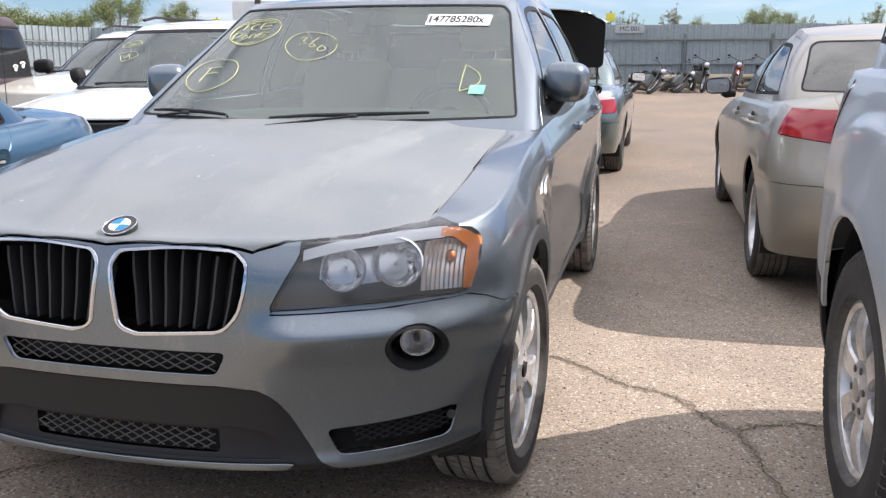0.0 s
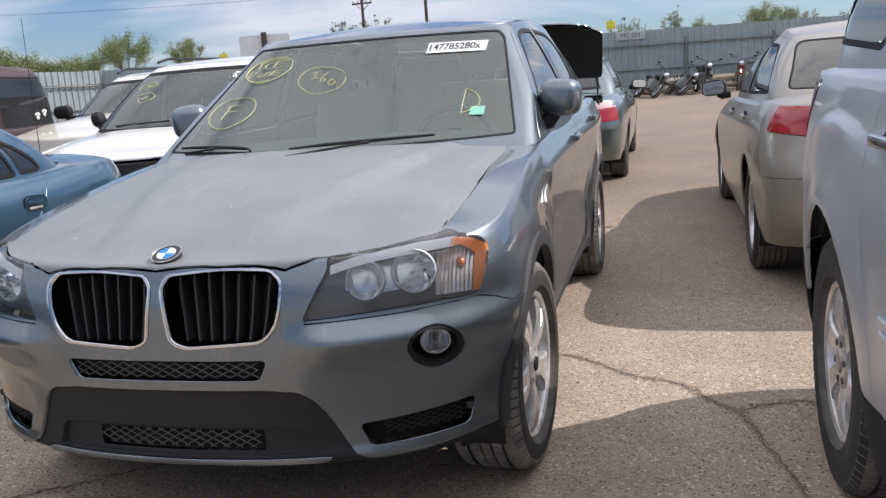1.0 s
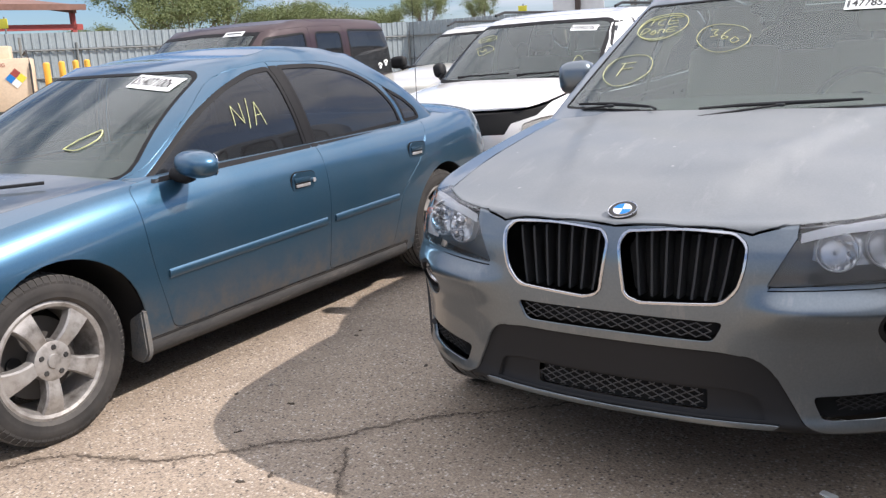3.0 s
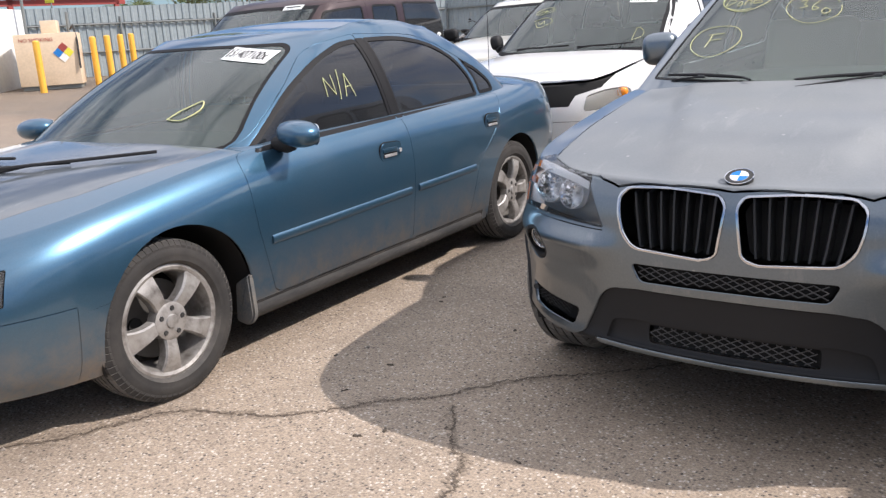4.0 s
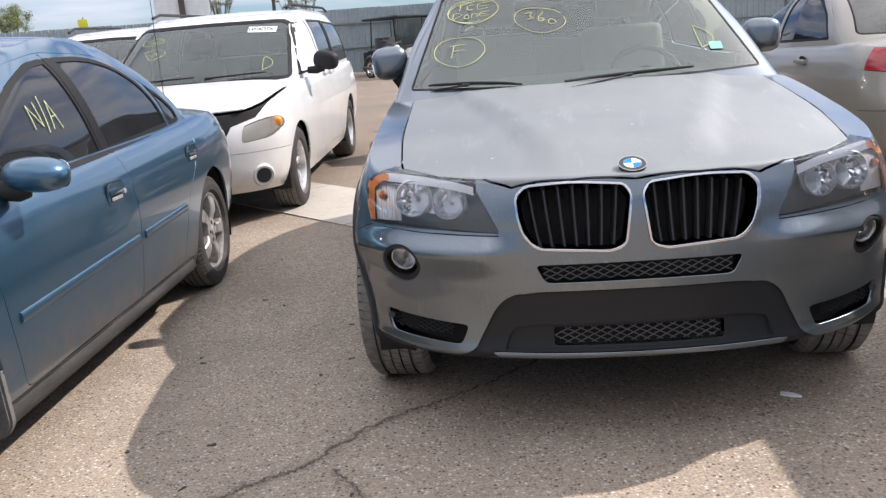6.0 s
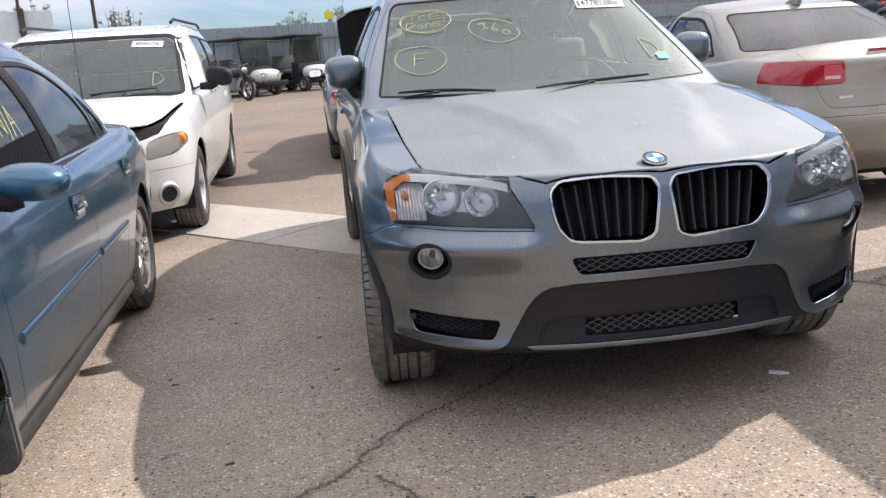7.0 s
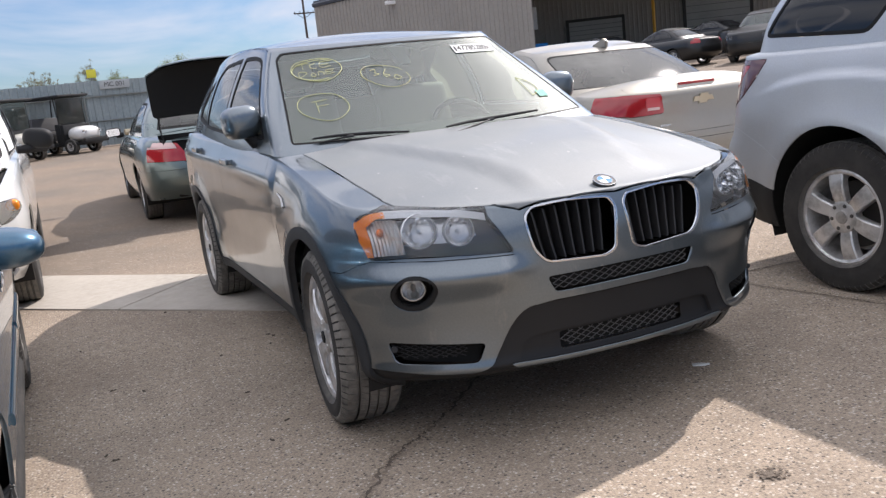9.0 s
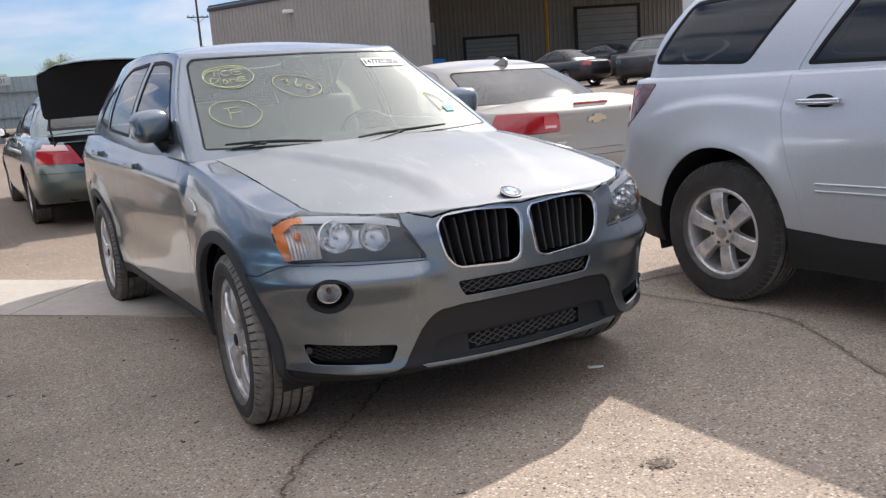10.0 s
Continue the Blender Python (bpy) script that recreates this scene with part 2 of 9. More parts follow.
M_TYRE.base(M_TYRE.mix(M_TYRE.ramp(tyre_abs.outputs[0], [(0.25, gray(1)), (0.75, gray(0))]),
                       M_TYRE.ramp(M_TYRE.noise(7, 6, 0.65), [(0.35, (0.015, 0.0145, 0.014)), (0.62, (0.035, 0.032, 0.029)), (0.8, (0.050, 0.045, 0.039))]),
                       M_TYRE.ramp(M_TYRE.noise(16, 6, 0.7), [(0.30, (0.075, 0.070, 0.064)), (0.55, (0.150, 0.140, 0.126)), (0.8, (0.26, 0.225, 0.175))])))
M_TYRE.bump(M_TYRE.noise(90, 3), 0.25, 0.002)
M_TYRE = M_TYRE.m
M_TREAD = Mat("dusty_tread", (0.16, 0.15, 0.135), 0.9)
M_TREAD.base(M_TREAD.ramp(M_TREAD.noise(11, 6, 0.7), [(0.32, (0.085, 0.080, 0.072)), (0.55, (0.185, 0.172, 0.152)), (0.74, (0.26, 0.235, 0.20)), (0.80, (0.33, 0.24, 0.13))]))
M_TREAD.bump(M_TREAD.noise(90, 3), 0.25, 0.002)
M_TREAD = M_TREAD.m
M_LENS = glass("clear_lens", (0.93, 0.94, 0.95), 0.035, (0.75, 0.75, 0.72))
M_YLENS = glass("aged_lens", (0.88, 0.85, 0.78), 0.17, (0.84, 0.79, 0.68))
M_REFL = Mat("reflector", (0.88, 0.89, 0.91), 0.12, 1.0)
M_REFL.bump(M_REFL.noise(38, 2, 0.5), 0.5, 0.004)
M_REFL = M_REFL.m
M_FOGREF = Mat("fog_reflector", (0.93, 0.94, 0.95), 0.22, 0.85)
M_FOGREF.bump(M_FOGREF.noise(70, 2, 0.5), 0.7, 0.006)
M_FOGREF = M_FOGREF.m
M_SLAT = plastic("dull_black", (0.017, 0.017, 0.018), 0.42, 0.0, 100, 0.03, 0.45)
M_LAMPHOUSE = plastic("lamp_housing", (0.040, 0.042, 0.046), 0.35, 0.0)
M_MESH = plastic("mesh_plastic", (0.050, 0.052, 0.055), 0.5, wear=0.1)
M_SKIRT = plastic("bumper_plastic", (0.013, 0.0138, 0.0155), 0.48, 0.10, 520, 0.012, 0.30)
M_TURN = Mat("turn_reflector", (0.86, 0.83, 0.79), 0.28, 0.55)
M_TURN.base(M_TURN.ramp(M_TURN.noise(26, 3), [(0.4, (0.66, 0.65, 0.63)), (0.7, (0.68, 0.52, 0.41))]))
M_TURN = M_TURN.m
M_AMBER = Mat("amber_lens", (0.95, 0.29, 0.015), 0.12, 0.0, Coat_Weight=0.6).m
M_REDL = Mat("red_lens", (0.42, 0.012, 0.018), 0.12, 0.0, Coat_Weight=0.8)
M_REDL.base(M_REDL.ramp(M_REDL.noise(9, 3), [(0.35, (0.30, 0.008, 0.012)), (0.70, (0.40, 0.012, 0.018))]))
M_REDL = M_REDL.m
M_SMOKERED = Mat("smoked_red_lens", (0.13, 0.060, 0.066), 0.12, 0.2, Coat_Weight=0.8).m
M_PINKL = Mat("pale_red_lens", (0.66, 0.46, 0.44), 0.15, 0.1, Coat_Weight=0.8).m
M_BRIGHTRED = Mat("bright_red_lens", (0.52, 0.03, 0.04), 0.15, 0.1, Coat_Weight=0.8).m
M_BULBO = Mat("orange_bulb", (0.75, 0.20, 0.05), 0.3).m
G_WIND = glass("windscreen_glass", (0.68, 0.83, 0.75), 0.04, (0.44, 0.56, 0.45), 0.03, 0.060)
G_SIDE = glass("side_glass", (0.42, 0.47, 0.46), 0.06)
G_TINT = glass("tinted_glass", (0.05, 0.055, 0.065), 0.045, (0.35, 0.37, 0.40))
G_GREEN = glass("green_windscreen", (0.45, 0.56, 0.50), 0.10, (0.42, 0.50, 0.46), 0.03)
G_HAZE = glass("hazy_glass", (0.30, 0.32, 0.30), 0.22, (0.42, 0.41, 0.37), 0.06)
G_CLEAR = glass("clear_side_glass", (0.70, 0.76, 0.72), 0.05)
M_YELLOW = plastic("yellow_crayon", (0.60, 0.62, 0.30), 0.8, 0.3, 200, 0.02)
M_INK = plastic("black_ink", (0.02, 0.02, 0.02), 0.6, 0.0)
M_TEAL = plastic("teal_paper", (0.20, 0.50, 0.38), 0.7, 0.0)
M_LBLUE = plastic("blue_enamel", (0.03, 0.20, 0.55), 0.5, 0.0, 100, 0.0, 0.2)
M_WHITE = plastic("white_enamel", (0.80, 0.80, 0.80), 0.45, 0.0, 100, 0.02)
M_GOLD = Mat("gold_badge", (0.50, 0.46, 0.36), 0.3, 1.0).m

# ---------------------------------------------------------------- building kit


def part(name, bm, material, parent=None, label="", smooth=True):
    """Links a bmesh (or a mesh) as one mesh object under a thing or under a part."""
    if isinstance(bm, bpy.types.Mesh):
        me = bm
    else:
        me = bpy.data.meshes.new(name)
        bm.normal_update()
        bm.to_mesh(me)
        bm.free()
        if smooth:
            me.polygons.foreach_set("use_smooth", [True] * len(me.polygons))
            me.set_sharp_from_angle(angle=radians(38))
    if material is not None and not me.materials:
        me.materials.append(material)
    ob = new(name, me)
    ob.parent = parent
    return tagged(ob, label)


def thing(name, label, category, m=None, group="", kind=""):
    ob = new(name)
    ob.empty_display_size = 0.1
    if m is not None:
        ob.matrix_basis = m
    return tagged(ob, label, category, group, kind)


def raw(verts, faces):
    bm = bmesh.new()
    vs = [bm.verts.new(v) for v in verts]
    for f in faces:
        try:
            bm.faces.new([vs[i] for i in f])
        except ValueError:
            pass
    return bm


def box(x0, x1, y0, y1, z0, z1, bevel=0.0, seg=2, m=None):
    bm = bmesh.new()
    bmesh.ops.create_cube(bm, size=1, matrix=Matrix.Translation(((x0 + x1) / 2, (y0 + y1) / 2, (z0 + z1) / 2)) @ Matrix.Diagonal((x1 - x0, y1 - y0, z1 - z0, 1)))
    if bevel:
        bmesh.ops.bevel(bm, geom=list(bm.edges), offset=bevel, segments=seg, profile=0.6, affect="EDGES")
    if m is not None:
        bm.transform(m)
    return bm


def join(*bms):
    out = bmesh.new()
    for b in bms:
        tmp = bpy.data.meshes.new("tmp")
        b.to_mesh(tmp)
        b.free()
        out.from_mesh(tmp)
        bpy.data.meshes.remove(tmp)
    return out


def lathe(profile, axis="x", steps=48, close=True, m=None):
    """Turns (along, radius) points round an axis."""
    verts, faces = [], []
    n = len(profile)
    for k in range(steps):
        a = 2 * math.pi * k / steps
        c, s = math.cos(a), math.sin(a)
        for h, r in profile:
            verts.append({"x": (h, r * c, r * s), "y": (r * s, h, r * c), "z": (r * c, r * s, h)}[axis])
    for k in range(steps):
        k2 = (k + 1) % steps
        for i in range(n - 1 if not close else n):
            j = (i + 1) % n
            faces.append((k * n + i, k * n + j, k2 * n + j, k2 * n + i))
    bm = raw(verts, faces)
    bmesh.ops.remove_doubles(bm, verts=list(bm.verts), dist=1e-6)
    bmesh.ops.recalc_face_normals(bm, faces=list(bm.faces))
    if m is not None:
        bm.transform(m)
    return bm


def cyl(p, q, r, r2=None, steps=16):
    """A capped rod from p to q."""
    p, q = Vector(p), Vector(q)
    d = q - p
    r2 = r if r2 is None else r2
    bm = bmesh.new()
    bmesh.ops.create_cone(bm, cap_ends=True, segments=steps, radius1=r, radius2=r2, depth=d.length,
                          matrix=Matrix.Translation((p + q) / 2) @ d.to_track_quat("Z", "Y").to_matrix().to_4x4())
    return bm


def tube(points, r, steps=8, closed=False, flat=None):
    """A bent rod through points; flat squeezes it along one world direction."""
    pts = [Vector(p) for p in points]
    n = len(pts)
    verts, faces = [], []
    side = None
    for i, p in enumerate(pts):
        a, b = pts[i - 1 if (i or closed) else 0], pts[(i + 1) % n if (i < n - 1 or closed) else n - 1]
        t = (b - a).normalized() if (b - a).length > 1e-9 else Vector((0, 0, 1))
        if side is None:
            side = t.orthogonal().normalized()
        side = (side - t * side.dot(t)).normalized()
        up = t.cross(side)
        rr = r(i / max(1, n - 1)) if callable(r) else r
        for k in range(steps):
            ang = 2 * math.pi * k / steps
            o = (side * math.cos(ang) + up * math.sin(ang)) * rr
            if flat is not None:
                o = o - flat * (o.dot(flat) * 0.6)
            verts.append(p + o)
    for i in range(n if closed else n - 1):
        j = (i + 1) % n
        for k in range(steps):
            k2 = (k + 1) % steps
            faces.append((i * steps + k, i * steps + k2, j * steps + k2, j * steps + k))
    if not closed:
        faces.append(tuple(range(steps))[::-1])
        faces.append(tuple(range((n - 1) * steps, n * steps)))
    return raw(verts, faces)


def prism(poly, depth, axis="y", at=0.0, bevel=0.0):
    """A polygon in the plane across an axis, thickened from at to at + depth."""
    def put(a, b, d):
        return {"x": (d, a, b), "y": (a, d, b), "z": (a, b, d)}[axis]
    n = len(poly)
    verts = [put(a, b, at) for a, b in poly] + [put(a, b, at + depth) for a, b in poly]
    faces = [tuple(range(n)), tuple(range(2 * n - 1, n - 1, -1))] + [(i, i + n, (i + 1) % n + n, (i + 1) % n) for i in range(n)]
    bm = raw(verts, faces)
    bmesh.ops.recalc_face_normals(bm, faces=list(bm.faces))
    if bevel:
        bmesh.ops.bevel(bm, geom=[e for e in bm.edges if e.calc_face_angle(0) > 0.5], offset=bevel, segments=2, affect="EDGES")
    return bm


def rounded(pts, r, k=4):
    """A polygon with its corners rounded; r is one radius or one a corner."""
    out = []
    n = len(pts)
    for i in range(n):
        p, a, b = Vector(pts[i]), Vector(pts[i - 1]), Vector(pts[(i + 1) % n])
        ri = r[i] if isinstance(r, (list, tuple)) else r
        u, v = a - p, b - p
        d = min(ri, u.length * 0.45, v.length * 0.45)
        if d < 1e-5:
            out.append((p.x, p.y))
            continue
        s, e = p + u.normalized() * d, p + v.normalized() * d
        for j in range(k + 1):
            t = j / k
            q = s * (1 - t) ** 2 + p * 2 * t * (1 - t) + e * t * t
            out.append((q.x, q.y))
    return out


def area2(poly):
    return sum(poly[i - 1][0] * poly[i][1] - poly[i][0] * poly[i - 1][1] for i in range(len(poly)))


def inset(poly, d):
    """A polygon drawn in by d (out, if negative)."""
    s = 1 if area2(poly) > 0 else -1
    out = []
    n = len(poly)
    for i in range(n):
        p, a, b = Vector(poly[i]), Vector(poly[i - 1]), Vector(poly[(i + 1) % n])
        u, v = (p - a).normalized(), (b - p).normalized()
        n1, n2 = Vector((-u.y, u.x)) * s, Vector((-v.y, v.x)) * s
        m = n1 + n2
        m = m / max(0.5, m.length_squared / 2)
        out.append((p.x + m.x * d, p.y + m.y * d))
    return out


def circle(cy, cz, r, k=28, r2=None):
    return [(cy + r * math.cos(2 * math.pi * i / k), cz + (r2 or r) * math.sin(2 * math.pi * i / k)) for i in range(k)]


def inside(poly, a, b):
    ok = False
    j = len(poly) - 1
    for i in range(len(poly)):
        (xi, yi), (xj, yj) = poly[i], poly[j]
        if (yi > b) != (yj > b) and a < (xj - xi) * (b - yi) / (yj - yi) + xi:
            ok = not ok
        j = i
    return ok


def sp(tab, t):
    """A smooth curve through (t, value) rows."""
    xs = [r[0] for r in tab]
    n = len(tab)
    if t <= xs[0]:
        return tab[0][1]
    if t >= xs[-1]:
        return tab[-1][1]
    i = 0
    while i < n - 2 and t >= xs[i + 1]:
        i += 1

    def slope(k):
        a, b = max(k - 1, 0), min(k + 1, n - 1)
        return (tab[b][1] - tab[a][1]) / (xs[b] - xs[a])
    h = xs[i + 1] - xs[i]
    u = (t - xs[i]) / h
    y0, y1, m0, m1 = tab[i][1], tab[i + 1][1], slope(i) * h, slope(i + 1) * h
    return y0 * (1 + 2 * u) * (1 - u) ** 2 + m0 * u * (1 - u) ** 2 + y1 * u * u * (3 - 2 * u) + m1 * u * u * (u - 1)


def smooth01(t):
    t = min(1, max(0, t))
    return t * t * (3 - 2 * t)


# ---------------------------------------------------------------- car bodies
# A car stands in its own frame: front axle at y = 0, nose towards -y, its left side towards +x, ground at z = 0.


class Skin:
    """Half of a car's outer skin (x >= 0), cut into panels that are then mirrored."""

    def __init__(self, P):
        self.P = P
        self.names = ["body", "roof", "house"]
        bm = self.bm = bmesh.new()
        self.nl = bm.verts.layers.float_vector.new("n")
        self.lay = bm.faces.layers.int.new("panel")
        self.lower()
        self.upper()
        bmesh.ops.remove_doubles(bm, verts=list(bm.verts), dist=2e-4)
        bm.normal_update()
        turn = []
        for f in bm.faces:
            c = f.calc_center_median()
            if f.normal.dot(c - Vector((0, min(max(c.y, 0.3), P["wb"] - 0.1), 0.5))) < 0:
                turn.append(f)
        bmesh.ops.reverse_faces(bm, faces=turn)
        bm.normal_update()
        for v in bm.verts:
            n = v.normal.copy()
            if v.co.x < 1e-4:
                v.co.x = 0
                n.x = 0
                n.normalize()
            v[self.nl] = n
        tmp = bpy.data.meshes.new("whole")
        bm.to_mesh(tmp)
        from mathutils.bvhtree import BVHTree
        self.tree = BVHTree.FromBMesh(bm)
        bpy.data.meshes.remove(tmp)

    def quad_grid(self, rows, panel=0):
        bm = self.bm
        vs = [[bm.verts.new(p) for p in row] for row in rows]
        for a, b in zip(vs, vs[1:]):
            for i in range(len(a) - 1):
                q = [a[i], a[i + 1], b[i + 1], b[i]]
                try:
                    bm.faces.new(q)[self.lay] = panel
                except ValueError:
                    pass
        return vs

    @staticmethod
    def ring(W, yf, yr, Lf, Lr, nf, nr, na, breaks, counts):
        """Half a plan outline from nose to tail as (x, y); W(y) is the half width."""
        pts = []
        w0 = W(yf + Lf)
        for k in range(na + 1):
            th = math.pi / 2 * k / na
            pts.append((w0 * math.sin(th) ** (2 / nf), yf + Lf * (1 - math.cos(th) ** (2 / nf))))
        ys = [yf + Lf, *breaks, yr - Lr]
        for (a, b), c in zip(zip(ys, ys[1:]), counts):
            for k in range(1, c + 1):
                y = a + (b - a) * k / c
                pts.append((W(y), y))
        w1 = W(yr - Lr)
        for k in range(1, na + 1):
            th = math.pi / 2 * (1 - k / na)
            pts.append((w1 * math.sin(th) ** (2 / nr), yr - Lr * (1 - math.cos(th) ** (2 / nr))))
        return pts

    def lower(self):
        P = self.P
        na, counts, nv = P.get("na", 16), P.get("counts", (16, 30, 14)), P.get("nv", 26)
        cowl, deck = P["cowl"], P["deck"]
        rows = []
        disp = P.get("disp")
        for k in range(nv + 1):
            v = k / nv
            yf, yr, pr = sp(P["nose"], v), sp(P["tail"], v), sp(P["prof"], v)

            def W(y):
                return sp(P["wide"], y) * pr
            row = []
            for x, y in self.ring(W, yf, yr, P["Lf"], P["Lr"], P["nf"], P["nr"], na, (cowl, deck), counts):
                zb, zs = sp(P["sill"], y), sp(P["shoulder"], y)
                p = Vector((x, y, zb + (zs - zb) * v))
                if disp:
                    p = p + Vector(disp(*p))
                    if x < 1e-6:
                        p.x = 0
                row.append(p)
            rows.append(row)
        self.quad_grid(rows)
        top = rows[-1]
        n1, n2 = counts[0], counts[1]

        def lid(edge, side, y_end, Zc, bow, power):
            """The bonnet or boot lid: from the edge across an end of the car up to y_end."""
            w1 = side[0][0]
            wide = [(p[1], p[0]) for p in side]
            wide.sort()
            n = len(side) - 1
            grid = []
            for j in range(n + 1):
                t = j / n
                row = []
                for p in edge:
                    xf = min(1, p[0] / w1)
                    ye = y_end - bow * (1 - xf ** 2)
                    y = p[1] + (ye - p[1]) * t
                    wy = sp(wide, y)
                    ze = sp(P["shoulder"], y)
                    h = ze + (sp(Zc, y) - ze) * (1 - xf ** power) * (1 - (1 - t) ** 5)
                    b = min(1, t * 8)
                    q = Vector((xf * wy, y, h + (p[2] - sp(P["shoulder"], p[1])) * (1 - b))) if 0 < t and xf < 1 else Vector((xf * wy if t > 0 else p[0], y, h if t > 0 else p[2]))
                    if P.get("lid_disp") and t > 0:
                        q.z += P["lid_disp"](q.x, q.y) * min(1, t * 5) * min(1, (1 - xf) * 8)
                    row.append(q)
                grid.append(row)
            return grid
        front = top[:na + 1]
        self.quad_grid([r[::-1] for r in lid(front, top[na:na + n1 + 1], cowl, P["bonnet"], P.get("bow", 0.1), P.get("bpow", 2.4))])
        if P.get("boot"):
            back = top[-(na + 1):][::-1]
            side = top[na + n1 + n2:len(top) - na][::-1]
            self.quad_grid(lid(back, side, deck, P["boot"], -P.get("bow", 0.1), P.get("bpow", 2.4)))
            strip = top[na + n1:na + n1 + n2 + 1]
        else:
            strip = top[na + n1:]
        lip = []
        for i, p in enumerate(strip):
            a, b = strip[max(i - 1, 0)], strip[min(i + 1, len(strip) - 1)]
            t = (b - a)
            nrm = Vector((-t.y, t.x, 0)).normalized() * P.get("lip", 0.06)
            lip.append(Vector((max(0, p.x + nrm.x), p.y + nrm.y, p.z + 0.012)))
        self.quad_grid([strip, lip])

    def upper(self):
        P = self.P["house"]
        na, counts, nu = P.get("na", 14), P.get("counts", (10, 24, 10)), P.get("nu", 14)
        rows = []
        for k in range(nu + 1):
            u = -0.1 + 1.1 * k / nu
            yf, yr, w = sp(P["front"], u), sp(P["rear"], u), sp(P["half"], u)

            def W(y):
                return w * sp(P["taper"], y)
            mid = (yf + P["Lf"] + 0.25, yr - P["Lr"] - 0.25)
            row = []
            for x, y in self.ring(W, yf, yr, P["Lf"], P["Lr"], P["nf"], P["nr"], na, mid, counts):
                zb, zr = sp(P["belt"], y), sp(P["roof"], y)
                row.append(Vector((x, y, zb + (zr - zb) * u)))
            rows.append(row)
        self.quad_grid(rows, 2)
        top = rows[-1]
        f, b = top[:na + 1], top[-(na + 1):][::-1]
        side = top[na:len(top) - na]
        n = len(side) - 1
        wide = sorted((p.y, p.x) for p in side)
        grid = []
        for j in range(n + 1):
            t = (side[j].y - side[0].y) / (side[n].y - side[0].y)
            row = []
            for i in range(na + 1):
                xf = min(1, f[i].x / f[na].x)
                y = f[i].y + (b[i].y - f[i].y) * t
                e = (1 - (1 - t) ** 2) ** 0.8 * (1 - t ** 3)
                row.append(Vector((xf * sp(wide, y) if 0 < j < n else (f[i].x if j == 0 else b[i].x), y, sp(P["roof"], y) + P["crown"] * (1 - xf ** 2.0) * e)))
            grid.append(row)
        self.quad_grid([r[::-1] for r in grid], 1)

    def cut(self, name, poly, axis, test=None, src=("body",)):
        """Gives the faces of the named panels that lie within a polygon seen along an axis to a new panel."""
        if name not in self.names:
            self.names.append(name)
        idx = self.names.index(name)
        ids = {self.names.index(s) for s in src if s in self.names}
        ia, ib = {"x": (1, 2), "y": (0, 2), "z": (0, 1)}[axis]
        lo_a, hi_a = min(p[0] for p in poly), max(p[0] for p in poly)
        lo_b, hi_b = min(p[1] for p in poly), max(p[1] for p in poly)
        lay = self.lay

        def span(f):
            aa, bb = [v.co[ia] for v in f.verts], [v.co[ib] for v in f.verts]
            return min(aa), max(aa), min(bb), max(bb)
        cand = set()
        for f in self.bm.faces:
            if f[lay] in ids:
                s = span(f)
                if s[1] >= lo_a and s[0] <= hi_a and s[3] >= lo_b and s[2] <= hi_b:
                    if test is None or test(f.calc_center_median(), f.normal):
                        cand.add(f)
        n = len(poly)
        for i in range(n):
            p, q = poly[i], poly[(i + 1) % n]
            da, db = q[0] - p[0], q[1] - p[1]
            if abs(da) + abs(db) < 1e-6:
                continue
            a0, a1, b0, b1 = min(p[0], q[0]), max(p[0], q[0]), min(p[1], q[1]), max(p[1], q[1])
            hit = []
            for f in cand:
                s = span(f)
                if s[1] >= a0 and s[0] <= a1 and s[3] >= b0 and s[2] <= b1:
                    side = [(v.co[ia] - p[0]) * db - (v.co[ib] - p[1]) * da for v in f.verts]
                    if min(side) < 0 < max(side):
                        hit.append(f)
            if not hit:
                continue
            co, no = [0, 0, 0], [0, 0, 0]
            co[ia], co[ib], no[ia], no[ib] = p[0], p[1], db, -da
            edges = {e for f in hit for e in f.edges}
            verts = {v for f in hit for v in f.verts}
            ret = bmesh.ops.bisect_plane(self.bm, geom=hit + list(edges) + list(verts), dist=1e-5, plane_co=co, plane_no=no)
            cand |= {g for g in ret["geom"] if isinstance(g, bmesh.types.BMFace)}
            cand = {f for f in cand if f.is_valid}
        for f in cand:
            c = f.calc_center_median()
            if inside(poly, c[ia], c[ib]):
                f[lay] = idx

    def merge(self, name, into):
        a, b = self.names.index(name), self.names.index(into)
        for f in self.bm.faces:
            if f[self.lay] == a:
                f[self.lay] = b

    def drop(self, name):
        idx = self.names.index(name)
        bmesh.ops.delete(self.bm, geom=[f for f in self.bm.faces if f[self.lay] == idx], context="FACES")

    def sheet(self, name, gap=0.002, depth=0.012, push=0.0):
        """Vertices, normals and faces of a panel with rolled edges."""
        idx = self.names.index(name)
        faces = [f for f in self.bm.faces if f[self.lay] == idx]
        near, P, N, F = {}, [], [], []
        for f in faces:
            for v in f.verts:
                if v not in near:
                    near[v] = len(P)
                    n = Vector(v[self.nl])
                    n = n.normalized() if n.length > 0.1 else v.normal.copy()
                    P.append(v.co + n * push)
                    N.append(n)
            F.append([near[v] for v in f.verts])
        inn, border = {}, []
        own = set(faces)
        for f in faces:
            for lp in f.loops:
                e = lp.edge
                if sum(1 for g in e.link_faces if g in own) == 1:
                    a, b = lp.vert, lp.link_loop_next.vert
                    if a.co.x < 1e-4 and b.co.x < 1e-4:
                        continue
                    border.append((near[a], near[b]))
                    t = (b.co - a.co)
                    if t.length < 1e-9:
                        continue
                    w = f.normal.cross(t)
                    for v in (a, b):
                        inn[near[v]] = inn.get(near[v], Vector()) + w.normalized() * t.length
        roll = {}
